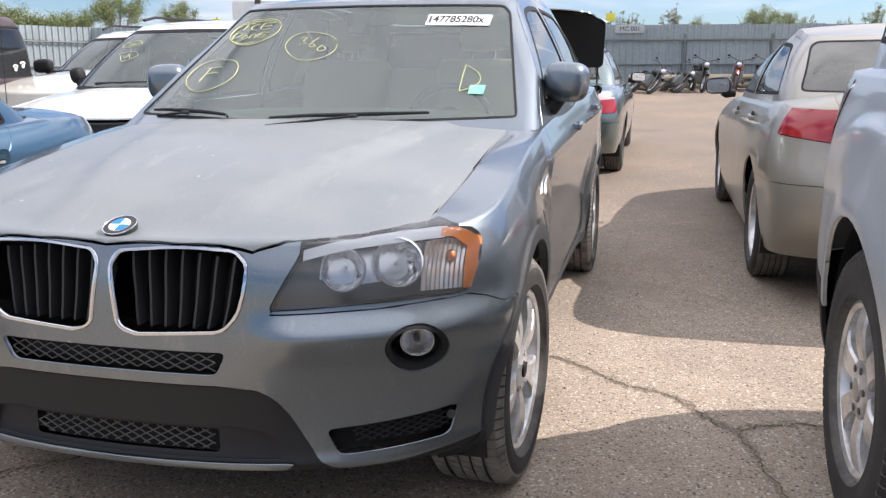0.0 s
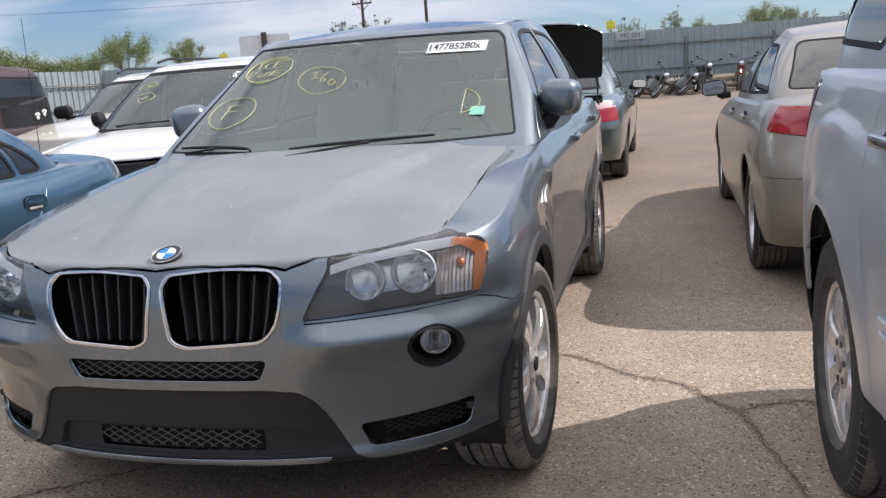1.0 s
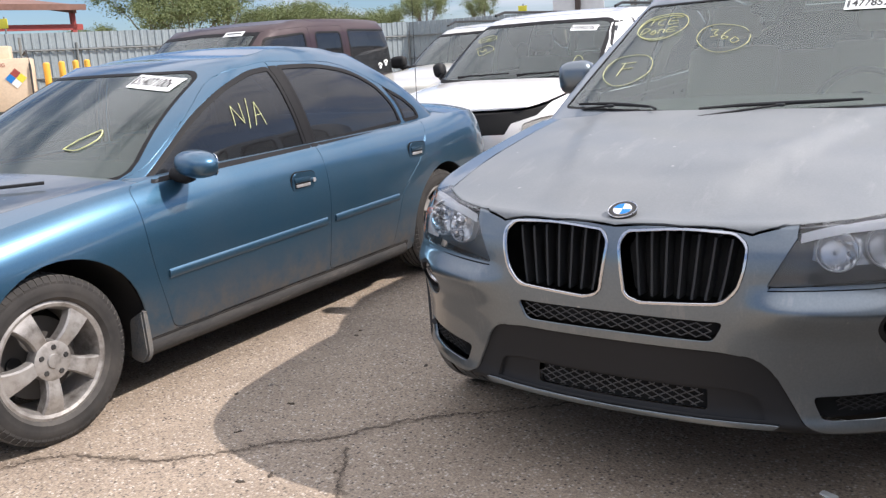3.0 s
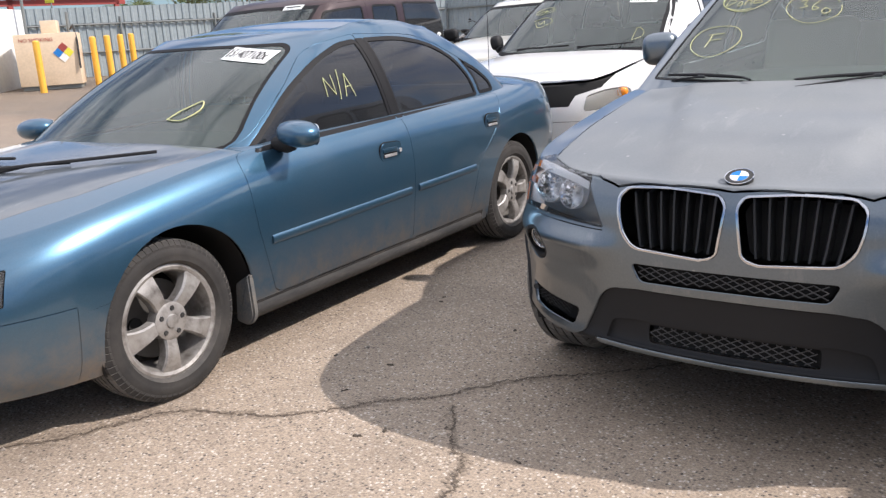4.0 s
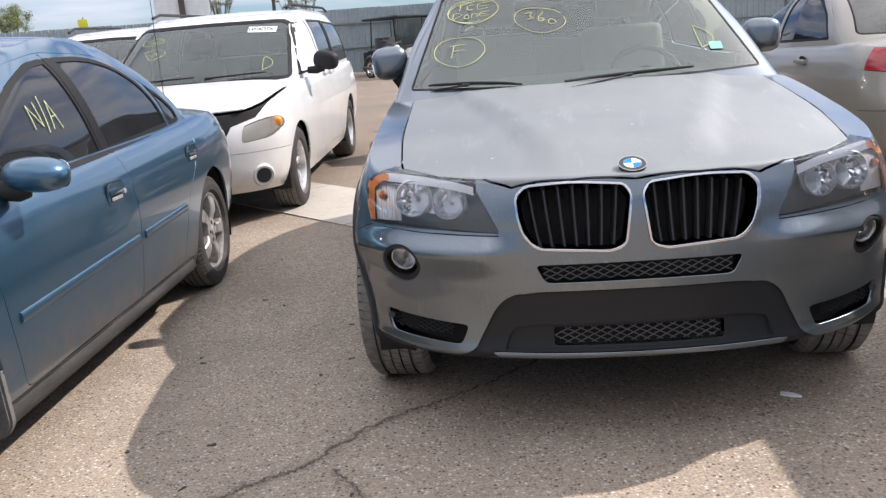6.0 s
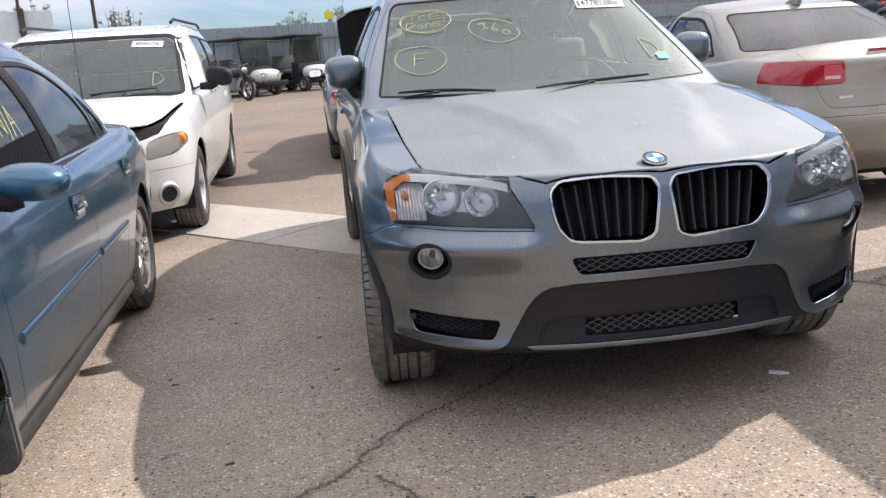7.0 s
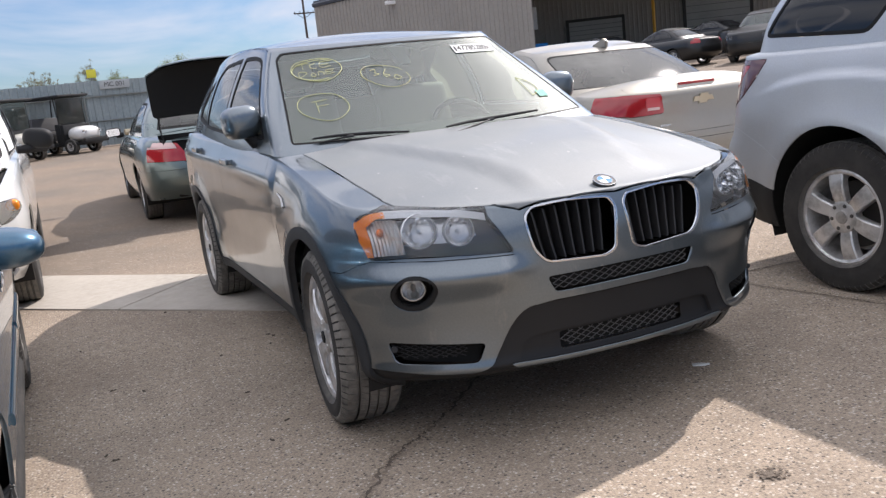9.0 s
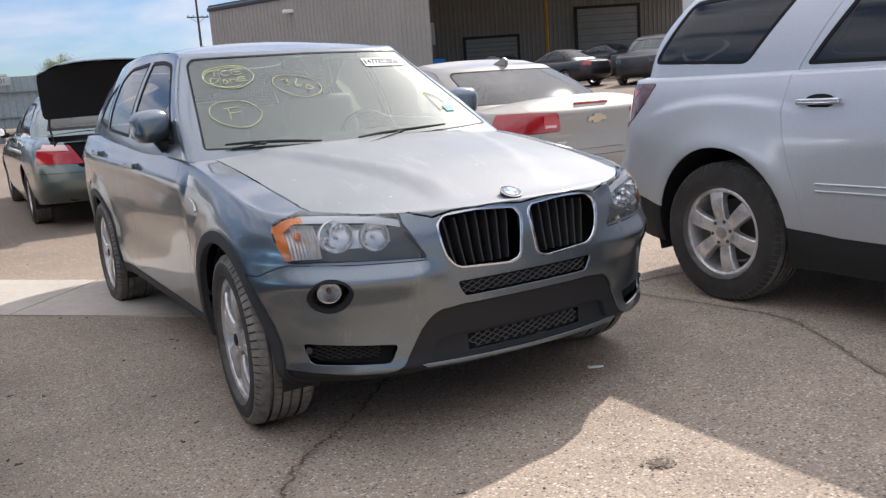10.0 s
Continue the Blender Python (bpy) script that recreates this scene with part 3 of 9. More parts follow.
        if depth:
            for i, w in inn.items():
                if w.length < 1e-12:
                    continue
                w = w.normalized()
                if P[i].x < 1e-4:
                    w.x = 0
                P[i] = P[i] + w * gap
            for i, w in inn.items():
                roll[i] = len(P)
                P.append(P[i] - N[i] * depth)
                N.append((N[i] * 0.3 - w.normalized()).normalized() if w.length > 1e-12 else N[i].copy())
            for a, b in border:
                if a in roll and b in roll:
                    F.append([b, a, roll[a], roll[b]])
        return P, N, F

    def mesh(self, name, sides, P, N, F):
        PP, NN, FF = [], [], []
        for s in sides:
            back = {}
            for i, (p, n) in enumerate(zip(P, N)):
                if s < 0 and len(sides) == 2 and p.x < 1e-4:
                    back[i] = i
                    continue
                back[i] = len(PP)
                PP.append((p.x * s, p.y, p.z))
                NN.append((n.x * s, n.y, n.z))
            for f in F:
                g = [back[i] for i in f]
                FF.append(g if s > 0 else g[::-1])
        me = bpy.data.meshes.new(name)
        me.from_pydata(PP, [], FF)
        me.polygons.foreach_set("use_smooth", [True] * len(me.polygons))
        me.validate(clean_customdata=False)
        me.update()
        me.normals_split_custom_set_from_vertices(NN)
        return me

    def panel(self, name, obname, material, parent, label="", **kw):
        """One object over both halves."""
        if name not in self.names:
            return None
        P, N, F = self.sheet(name, **kw)
        if not F:
            return None
        return part(obname, self.mesh(obname, (1, -1), P, N, F), material, parent, label)

    def pair(self, name, obname, material, parents, label="", **kw):
        """Two objects, left and right."""
        if name not in self.names:
            return [None, None]
        P, N, F = self.sheet(name, **kw)
        if not F:
            return [None, None]
        if not isinstance(parents, (list, tuple)):
            parents = (parents, parents)
        return [part(obname, self.mesh(obname, (s,), P, N, F), material, par, label) for s, par in zip((1, -1), parents)]

    def on(self, x, z, axis="y", side=-1):
        """The point of the skin met along an axis, and its normal. axis y: from the nose (side -1) or tail; axis x: from the left; z: from above."""
        if axis == "y":
            o, d = Vector((abs(x), 20 * side, z)), Vector((0, -side, 0))
        elif axis == "x":
            o, d = Vector((5, x, z)), Vector((-1, 0, 0))
        else:
            o, d = Vector((abs(x), z, 5)), Vector((0, 0, -1))
        p, n, _, _ = self.tree.ray_cast(o, d)
        if p is None:
            return None, None
        if n.dot(d) > 0:
            n = -n
        if axis != "x" and x < 0:
            p, n = Vector((-p.x, p.y, p.z)), Vector((-n.x, n.y, n.z))
        return p, n


def wheel_data(r, rim, width, style, spoke_mat=None, tread=False, tread_mat=None):
    """Meshes of a wheel whose outer face looks to +x: list of (name, mesh, material)."""
    h = width / 2
    prof = [(-h * 0.72, rim), (-h * 0.98, rim + 0.02), (-h, rim + (r - rim) * 0.45), (-h * 0.93, r - 0.022), (-h * 0.78, r - 0.004)]
    for k in range(1, 5):
        gx = -h * 0.78 + 2 * h * 0.78 * k / 5
        prof += [(gx - 0.006, r), (gx - 0.004, r - 0.008), (gx + 0.004, r - 0.008), (gx + 0.006, r)]
    prof += [(h * 0.78, r - 0.004), (h * 0.93, r - 0.022), (h, rim + (r - rim) * 0.45), (h * 0.985, rim + (r - rim) * 0.4), (h * 0.98, rim + 0.02), (h * 0.72, rim)]
    tyre = lathe(prof, "x", 72)
    if tread:
        # lugs stand on the ribs and run over the shoulders
        verts, faces = [], []

        def lug(x0, x1, za, zb, a, half, skew):
            k = len(verts)
            for dz0, dz1, g in ((-0.010, -0.010, 1.0), (0.0022, 0.0022, 0.88)):
                for x, z, sg in ((x0, za + dz0, -1), (x1, zb + dz1, -1), (x1, zb + dz1, 1), (x0, za + dz0, 1)):
                    b = a + (sg * half * g + skew * (x - x0)) / r
                    verts.append((x, -z * math.sin(b), z * math.cos(b)))
            faces.extend([(k + 4, k + 5, k + 6, k + 7)] + [(k + i, k + (i + 1) % 4, k + 4 + (i + 1) % 4, k + 4 + i) for i in range(4)])
        n = 68
        for k in range(n):
            a = 2 * math.pi * k / n
            for s in (-1, 1):
                lug(s * h * 0.52, s * h * 0.80, r, r - 0.004, a, 0.0148 * r / 0.345, 0.12 * s)
                lug(s * h * 0.80, s * h * 0.95, r - 0.004, r - 0.024, a + 0.012 * s, 0.0138 * r / 0.345, 0.0)
            for x0, x1, off in ((-0.40, -0.17, 0.4), (-0.11, 0.11, 0.1), (0.17, 0.40, 0.7)):
                lug(h * x0, h * x1, r, r, a + off * 2 * math.pi / n, 0.0148 * r / 0.345, 0.35)
        lugs = raw(verts, faces)
        bmesh.ops.recalc_face_normals(lugs, faces=list(lugs.faces))
    out = [("tyre", tyre, M_TYRE)]
    if tread:
        out.append(("tread", lugs, tread_mat or M_TYRE))
    barrel = lathe([(h * 0.80, rim + 0.006), (h * 0.83, rim - 0.004), (h * 0.78, rim - 0.016), (h * 0.55, rim - 0.026), (-h * 0.8, rim - 0.03), (-h * 0.8, rim), (h * 0.72, rim + 0.002)], "x", 64)
    alloy = spoke_mat or M_ALLOY
    out.append(("rim", barrel, alloy))
    face = h * style.get("dish", 0.5)
    n, pairs = style["n"], style.get("pair", 0.0)
    spokes = []
    w0, w1 = style.get("w0", 0.03), style.get("w1", 0.045)
    for k in range(n):
        for off in ((-pairs, pairs) if pairs else (0,)):
            a = 2 * math.pi * k / n + math.pi / 2
            r0, r1 = style.get("hub", 0.06) * 0.8, rim - 0.014
            pts = []
            for i in range(7):
                t = i / 6
                rr = r0 + (r1 - r0) * t
                ang = a + off * (0.35 + 0.65 * t)
                wd = w0 + (w1 - w0) * t ** style.get("bulge", 1.0)
                dx = face + style.get("cone", 0.0) * (1 - t) + style.get("arc", 0.012) * math.sin(math.pi * t)
                pts.append((rr, ang, wd, dx))
            verts, faces = [], []
            for rr, ang, wd, dx in pts:
                c, s = math.cos(ang), math.sin(ang)
                th = style.get("thick", 0.035)
                for q, d in ((-wd / 2, dx - th), (-wd / 2, dx - 0.008), (-wd / 2 + 0.006, dx), (wd / 2 - 0.006, dx), (wd / 2, dx - 0.008), (wd / 2, dx - th)):
                    verts.append((d, rr * c - q * s, rr * s + q * c))
            for i in range(6):
                for j in range(5):
                    faces.append((i * 6 + j, i * 6 + j + 1, (i + 1) * 6 + j + 1, (i + 1) * 6 + j))
            b = raw(verts, faces)
            spokes.append(b)
    sp_bm = join(*spokes)
    bmesh.ops.recalc_face_normals(sp_bm, faces=list(sp_bm.faces))
    hub = style.get("hub", 0.06)
    disc = lathe([(face - 0.04, 0.0), (face - 0.04, hub), (face + 0.004 + style.get("cone", 0), hub * 0.96), (face + 0.009 + style.get("cone", 0), hub * 0.8), (face + 0.009 + style.get("cone", 0), 0.0)], "x", 32, close=False)
    out.append(("spokes", join(sp_bm, disc), alloy))
    cap = style.get("cap", 0.032)
    fx = face + 0.009 + style.get("cone", 0)
    out.append(("centre_cap", lathe([(fx, 0.0), (fx, cap), (fx + 0.006, cap * 0.9), (fx + 0.008, 0)], "x", 24, close=False), style.get("capmat", M_BLACK)))
    ln, lr = style.get("nuts", 5), style.get("nutr", 0.052)
    for k in range(ln):
        a = 2 * math.pi * (k + 0.5) / ln + math.pi / 2
        out.append(("wheel_nut", cyl((fx - 0.012, lr * math.cos(a), lr * math.sin(a)), (fx + 0.004, lr * math.cos(a), lr * math.sin(a)), 0.0125, 0.010, 6), style.get("nutmat", M_DISC)))
    out.append(("brake_disc", lathe([(-h * 0.1, 0.0), (-h * 0.1, rim * 0.72), (-h * 0.2, rim * 0.72), (-h * 0.2, 0)], "x", 32, close=False), M_RAILDARK))
    done = []
    for name, bm, mat in out:
        bm.normal_update()
        me = bpy.data.meshes.new(name)
        bm.to_mesh(me)
        bm.free()
        me.polygons.foreach_set("use_smooth", [True] * len(me.polygons))
        me.set_sharp_from_angle(angle=radians(35))
        me.materials.append(mat)
        done.append((name, me))
    return done


def wheel(data, car, x, y, z, steer=0.0, spin=0.0):
    """A wheel part under a car: tyre with the rest as its pieces."""
    m = Matrix.Translation((x, y, z)) @ Matrix.Rotation(radians(steer), 4, "Z")
    if x < 0:
        m = m @ Matrix.Rotation(math.pi, 4, "Z")
    m = m @ Matrix.Rotation(radians(spin), 4, "X")
    root = None
    for name, me in data:
        ob = new("wheel" if root is None else name, me)
        if root is None:
            root = ob
            ob.parent = car
            ob.matrix_basis = m
        else:
            ob.parent = root
    return root


def stroke(points, r=0.005):
    return tube(points, r, 6)


def text_mesh(body, size, depth=0.0006, bold=0.0):
    """Lettering as a flat mesh in the x-z plane, centred, read from -y."""
    cu = bpy.data.curves.new("lettering", "FONT")
    cu.body, cu.size, cu.align_x, cu.align_y, cu.extrude = body, size, "CENTER", "CENTER", depth
    cu.offset = size * bold
    ob = bpy.data.objects.new("lettering", cu)
    scene.collection.objects.link(ob)
    me = bpy.data.meshes.new_from_object(ob.evaluated_get(bpy.context.evaluated_depsgraph_get()))
    bpy.data.objects.remove(ob)
    bpy.data.curves.remove(cu)
    me.transform(Matrix.Rotation(math.pi / 2, 4, "X"))
    return me


def seat(car, x, y, z, mat, width=0.50, lean=-18, tall=0.62, rest=True):
    """A car seat: cushion, backrest and headrest under one part."""
    c = part("seat", box(x - width / 2, x + width / 2, y - 0.26, y + 0.24, z, z + 0.16, 0.05, 3), mat, car)
    m = Matrix.Translation((x, y + 0.22, z + 0.1)) @ Matrix.Rotation(radians(lean), 4, "X")
    part("backrest", box(-width * 0.47, width * 0.47, -0.06, 0.07, 0, tall, 0.05, 3, m), mat, c)
    if rest:
        hr = box(-0.13, 0.13, -0.05, 0.06, tall + 0.06, tall + 0.23, 0.045, 3, m)
        part("headrest", hr, mat, c)
        for q in (-0.06, 0.06):
            part("headrest_post", cyl(m @ Vector((q, 0, tall - 0.02)), m @ Vector((q, 0, tall + 0.1)), 0.006), M_CHROME, c)
    return c


def steering_wheel(car, x, y, z, mat, tilt=-28):
    m = Matrix.Translation((x, y, z)) @ Matrix.Rotation(radians(tilt), 4, "X")
    ring = tube([m @ Vector((0.185 * math.cos(a), 0, 0.185 * math.sin(a))) for a in [2 * math.pi * k / 36 for k in range(36)]], 0.016, 8, closed=True)
    w = part("steering_wheel", ring, mat, car)
    part("hub_pad", join(lathe([(-0.03, 0.0), (-0.03, 0.07), (0.03, 0.08), (0.03, 0)], "y", 20, close=False, m=m),
                         *[tube([m @ Vector((0, 0, 0)), m @ Vector((0.18 * math.cos(a), 0, 0.18 * math.sin(a)))], 0.018, 6) for a in (0.1, math.pi - 0.1, -math.pi / 2)]), mat, w)


def egg(cx, cy, cz, rx, ry, rz, power=2.6, cutback=None, m=None):
    """A soft rounded block (superellipsoid); cutback trims it flat behind a y."""
    verts, faces = [], []
    nu, nv = 28, 16

    def s(a):
        return math.copysign(abs(a) ** (2 / power), a)
    for j in range(nv + 1):
        ph = -math.pi / 2 + math.pi * j / nv
        for i in range(nu):
            th = 2 * math.pi * i / nu
            y = ry * s(math.cos(ph)) * s(math.sin(th))
            if cutback is not None:
                y = min(y, cutback)
            verts.append((cx + rx * s(math.cos(ph)) * s(math.cos(th)), cy + y, cz + rz * s(math.sin(ph))))
    for j in range(nv):
        for i in range(nu):
            faces.append((j * nu + i, j * nu + (i + 1) % nu, (j + 1) * nu + (i + 1) % nu, (j + 1) * nu + i))
    bm = raw(verts, faces)
    bmesh.ops.remove_doubles(bm, verts=list(bm.verts), dist=1e-5)
    if m is not None:
        bm.transform(m)
    return bm


def door_mirror(parent, side, x, y, z, shell_mat, w=0.11, d=0.075, h=0.085, foot=None, tip=4, power=3.2):
    """An outside mirror: painted shell, black base arm and silvered glass that looks back."""
    s = side
    m = Matrix.Translation((s * x, y, z)) @ Matrix.Rotation(radians(tip * s), 4, "Y") @ Matrix.Rotation(radians(-12 * s), 4, "Z")
    shell = part("mirror_shell", egg(0, 0, 0, w, d, h, power, 0.035, m), shell_mat, parent)
    part("mirror_glass", _moved(prism(rounded([(-w * 0.86, -h * 0.8), (w * 0.86, -h * 0.8), (w * 0.86, h * 0.8), (-w * 0.86, h * 0.8)], 0.035), 0.003, "y", 0.036), m), M_REFL, shell)
    f = foot or (x - w - 0.06, y - 0.02, z - h)
    part("mirror_foot", tube([(s * f[0], f[1], f[2]), (s * (f[0] + x) / 2, (f[1] + y) / 2, (f[2] * 0.7 + (z - h) * 0.3)), (s * (x - w * 0.3), y, z - h * 0.75)], lambda t: 0.03 + 0.008 * math.sin(3 * t), 10), M_BLACK, shell)
    return shell


def _moved(bm, m):
    bm.transform(m)
    return bm


def grab_handle(skin, parents, y, z, mat, length=0.20, recess=True, tall=0.032):
    """Door handles on both sides: bar over a disc painted as its cup's shade."""
    for s, par in zip((1, -1), parents):
        p, n = skin.on(y, z, "x")
        if p is None:
            continue
        m = Matrix.Translation((s * p.x, p.y, p.z)) @ Matrix.Rotation(math.pi if s < 0 else 0, 4, "Z")
        bar = part("handle", _moved(box(0.014, 0.032, -length / 2, length / 2, -tall / 2, tall / 2, 0.009, 3), m), mat, par)
        for q in (-length / 2, length / 2 - 0.03):
            part("handle_mount", _moved(box(-0.01, 0.016, q, q + 0.03, -tall / 2.4, tall / 2.4, 0.004), m), mat, bar)
        if recess:
            part("cup_shade", _moved(prism(circle(0.0, 0, length * 0.36, 24, tall * 1.15), 0.006, "x", -0.002), m), M_DARK, bar)


def wiper(parent, pts, mat=None):
    """A wiper arm with its blade through three points on the glass."""
    a, b, c = (Vector(p) for p in pts)
    w = part("wiper_arm", tube([a, a.lerp(b, 0.5) + Vector((0, -0.01, 0.012)), b], 0.007, 6), mat or M_BLACK, parent)
    part("wiper_blade", tube([b + (c - b) * t + Vector((0, -0.008, 0.006)) for t in (-1.0, -0.5, 0, 0.5, 1.0)], 0.007, 6), mat or M_BLACK, w)
    return w


def on_glass(S, pts, off=0.003, side=-1):
    """(x, z) points laid onto a windscreen seen along y."""
    out = []
    for x, z in pts:
        p, n = S.on(x, z, "y", side)
        if p is not None:
            out.append(p + n * off)
    return out


def on_side(S, pts, off=0.004, s=1):
    out = []
    for y, z in pts:
        p, n = S.on(y, z, "x")
        if p is not None:
            p = p + n * off
            out.append(Vector((p.x * s, p.y, p.z)))
    return out


def chalk(name, strokes, parent, label, r=0.0045):
    """Hand-drawn crayon strokes as one mark."""
    return part(name, join(*[tube(s, r, 6) for s in strokes if len(s) > 1]), M_YELLOW, parent, label)


def curve2(pts, k=6, closed=False):
    """A smooth line through 2D points."""
    out = []
    n = len(pts)
    for i in range(n if closed else n - 1):
        p0, p1, p2, p3 = (pts[(i + d) % n] if closed else pts[min(max(i + d, 0), n - 1)] for d in (-1, 0, 1, 2))
        for j in range(k):
            t = j / k
            out.append(tuple(0.5 * (2 * b + (c - a) * t + (2 * a - 5 * b + 4 * c - d) * t * t + (3 * b - a - 3 * c + d) * t ** 3) for a, b, c, d in zip(p0, p1, p2, p3)))
    out.append(tuple(pts[0] if closed else pts[-1]))
    return out


def sticker(S, parent, cx, cz, w, h, text, size, side=-1, tilt=0.0):
    """A paper lot sticker behind the glass, with its printed number."""
    def at(x, z):
        c, s = math.cos(radians(tilt)), math.sin(radians(tilt))
        return S.on(cx + x * c - z * s, cz + x * s + z * c, "y", side)
    nx, nz = 10, 3
    verts, faces = [], []
    for j in range(nz + 1):
        for i in range(nx + 1):
            p, n = at(-w / 2 + w * i / nx, -h / 2 + h * j / nz)
            verts.append(p + n * 0.0025)
    for j in range(nz):
        for i in range(nx):
            a = j * (nx + 1) + i
            faces.append((a, a + 1, a + nx + 2, a + nx + 1))
    bm = raw(verts, faces)
    st = part("lot_sticker", bm, M_PLASTER, parent, "white printed paper lot sticker")
    if not text:
        bits = []
        for z, a, b, q in ((0.1, -0.36, 0.38, 0.008), (-0.28, -0.30, 0.10, 0.002)):
            bits.append(tube([at(w * (a + (b - a) * k / 8), h * z)[0] + at(w * (a + (b - a) * k / 8), h * z)[1] * 0.003 for k in range(9)], q, 4, flat=None))
        part("printed_bar", join(*bits), M_INK, st)
        return st
    me = text_mesh(text, size, bold=0.018)
    xs = [v.co.x for v in me.vertices]
    k = min(1.25, w * 0.80 / max(1e-6, max(xs) - min(xs)))
    for v in me.vertices:
        p, n = at(v.co.x * k, v.co.z)
        v.co = p + n * (0.004 + v.co.y * 0.3)
    me.materials.append(M_INK)
    part("printed_number", me, None, st)
    bars = []
    for dx in (-0.455, -0.435):
        pts = [at(w * dx, -h * 0.3), at(w * dx, h * 0.3)]
        bars.append(tube([p + n * 0.0035 for p, n in pts], 0.002, 4))
    part("small_print", join(*bars), M_INK, st)
    return st


def build_car(P, label, m, group=""):
    """Builds a car from its plan: skin, panels, glass, lamps, wheels, floor and seats. Returns the root, the skin and the panels."""
    root = thing(P["name"], label, P.get("category", "car"), m, group)
    S = Skin(P)
    out = {}
    pm = P["paint"]
    H = P["house"]
    mid = (sp(H["front"], 1) + sp(H["rear"], 1)) / 2
    base = ["body", "house"]

    def sideways(c, n):
        return n.x > 0.22
    for i, poly in enumerate(P.get("doors", ())):
        S.cut("door%d" % i, poly, "x", sideways, ["body", "house"])
        base.append("door%d" % i)
    if P.get("bumper_f"):
        S.cut("bumper_f", P["bumper_f"], "x", lambda c, n: c.y < 0.3)
        base.append("bumper_f")
    if P.get("bumper_r"):
        S.cut("bumper_r", P["bumper_r"], "x", lambda c, n: c.y > P["wb"] - 0.3)
        base.append("bumper_r")
    r = P["wheel_r"]
    axles = P.get("axles", (0, P["wb"]))
    arches = P.get("arches", axles)
    tall = P.get("arch_tall", 1.0)
    for k, y in enumerate(arches):
        if P.get("trim"):
            S.cut("arch_trim%d" % k, circle(y, r, P["arch"] + P["trim"], 40, (P["arch"] + P["trim"]) * tall), "x", lambda c, n: c.x > 0.45 and c.z > 0.1, base)
        S.cut("hole", circle(y, r, P["arch"], 40, P["arch"] * tall), "x", lambda c, n: c.x > 0.35, base + ["arch_trim0", "arch_trim1"])
    S.drop("hole")
    if P.get("cladding"):
        S.cut("cladding", P["cladding"], "x", lambda c, n: True, base)
    if P.get("bonnet_cut"):
        S.cut("bonnet", P["bonnet_cut"], "z", lambda c, n: n.z > 0.25 and c.y < P["cowl"] + 0.2 and c.z < P["cowl_top"])
    if P.get("boot_cut"):
        S.cut("boot", P["boot_cut"][0], "z", lambda c, n: n.z > 0.5 and c.y > P["deck"] - 0.3 and c.z < P["deck_top"])
        S.cut("boot", P["boot_cut"][1], "y", lambda c, n: n.y > 0.1 and c.y > P["wb"] + 0.4)
    for i, (poly, door) in enumerate(P.get("windows", ())):
        S.cut("seal%d" % i, poly, "x", lambda c, n: n.x > 0.25 and c.x > 0.3, base)
        S.cut("pane%d" % i, inset(poly, P.get("seal", 0.018)), "x", None, ["seal%d" % i])
    for i, poly in enumerate(P.get("pillars", ())):
        S.cut("pillar%d" % i, poly, "x", lambda c, n: n.x > 0.2 and c.x > 0.3, base)
    zc = P["screen"]
    S.cut("screen_edge", zc, "y", lambda c, n: n.y < -0.15 and c.y < mid and c.z > zc[0][1] - 0.2, base)
    S.cut("screen", inset(zc, P.get("frit", 0.03)) if P.get("frit", 0.03) else zc, "y", None, ["screen_edge"])
    if P.get("backlight"):
        S.cut("back_edge", P["backlight"], "y", lambda c, n: n.y > 0.12 and c.y > mid, base)
        S.cut("back", inset(P["backlight"], P.get("back_frit", 0.025)), "y", None, ["back_edge"])
    for i, (poly, mat) in enumerate(P.get("lamps_f", ())):
        S.cut("lampf%d" % i, poly, "y", lambda c, n: n.y < 0.35 and c.y < P.get("lamp_y", -0.5), base + ["bonnet"] + ["lampf%d" % k for k in range(i)])
    for i, (poly, mat) in enumerate(P.get("lamps_side", ())):
        S.cut("lamps%d" % i, poly, "x", lambda c, n: c.x > 0.3, base + ["boot"] + ["lamps%d" % k for k in range(i)])
    for i, (poly, mat) in enumerate(P.get("lamps_r", ())):
        S.cut("lampr%d" % i, poly, "y", lambda c, n: n.y > -0.35 and c.y > max(v for _, v in P["tail"]) - P.get("tail_wrap", 0.30), base + ["boot"] + ["lampr%d" % k for k in range(i)])
    if P.get("before"):
        P["before"](S, base)
    # panels
    S.merge("house", "body")
    out["body"] = S.panel("body", "body", pm, root)
    out["roof"] = S.panel("roof", "roof", P.get("roof_mat", pm), root, gap=0.0015, depth=0.006)
    out["bonnet"] = S.panel("bonnet", "bonnet", P.get("bonnet_mat", pm), root, gap=P.get("bonnet_gap", 0.002), depth=0.016)
    if not P.get("boot_open"):
        out["boot"] = S.panel("boot", "boot_lid", pm, root)
    out["bumper_f"] = S.panel("bumper_f", "front_bumper", P.get("bumper_mat", pm), root)
    out["bumper_r"] = S.panel("bumper_r", "rear_bumper", P.get("bumper_mat", pm), root)
    doors = []
    for i in range(len(P.get("doors", ()))):
        doors.append(S.pair("door%d" % i, "door", pm, root))
    out["doors"] = doors
    if P.get("trim"):
        for k in (0, 1):
            S.pair("arch_trim%d" % k, "arch_trim", P.get("trim_mat", M_TRIM), root, push=0.008, depth=0.03, gap=0.0)
    if P.get("cladding"):
        S.pair("cladding", "side_cladding", P.get("trim_mat", M_TRIM), root, push=0.004)
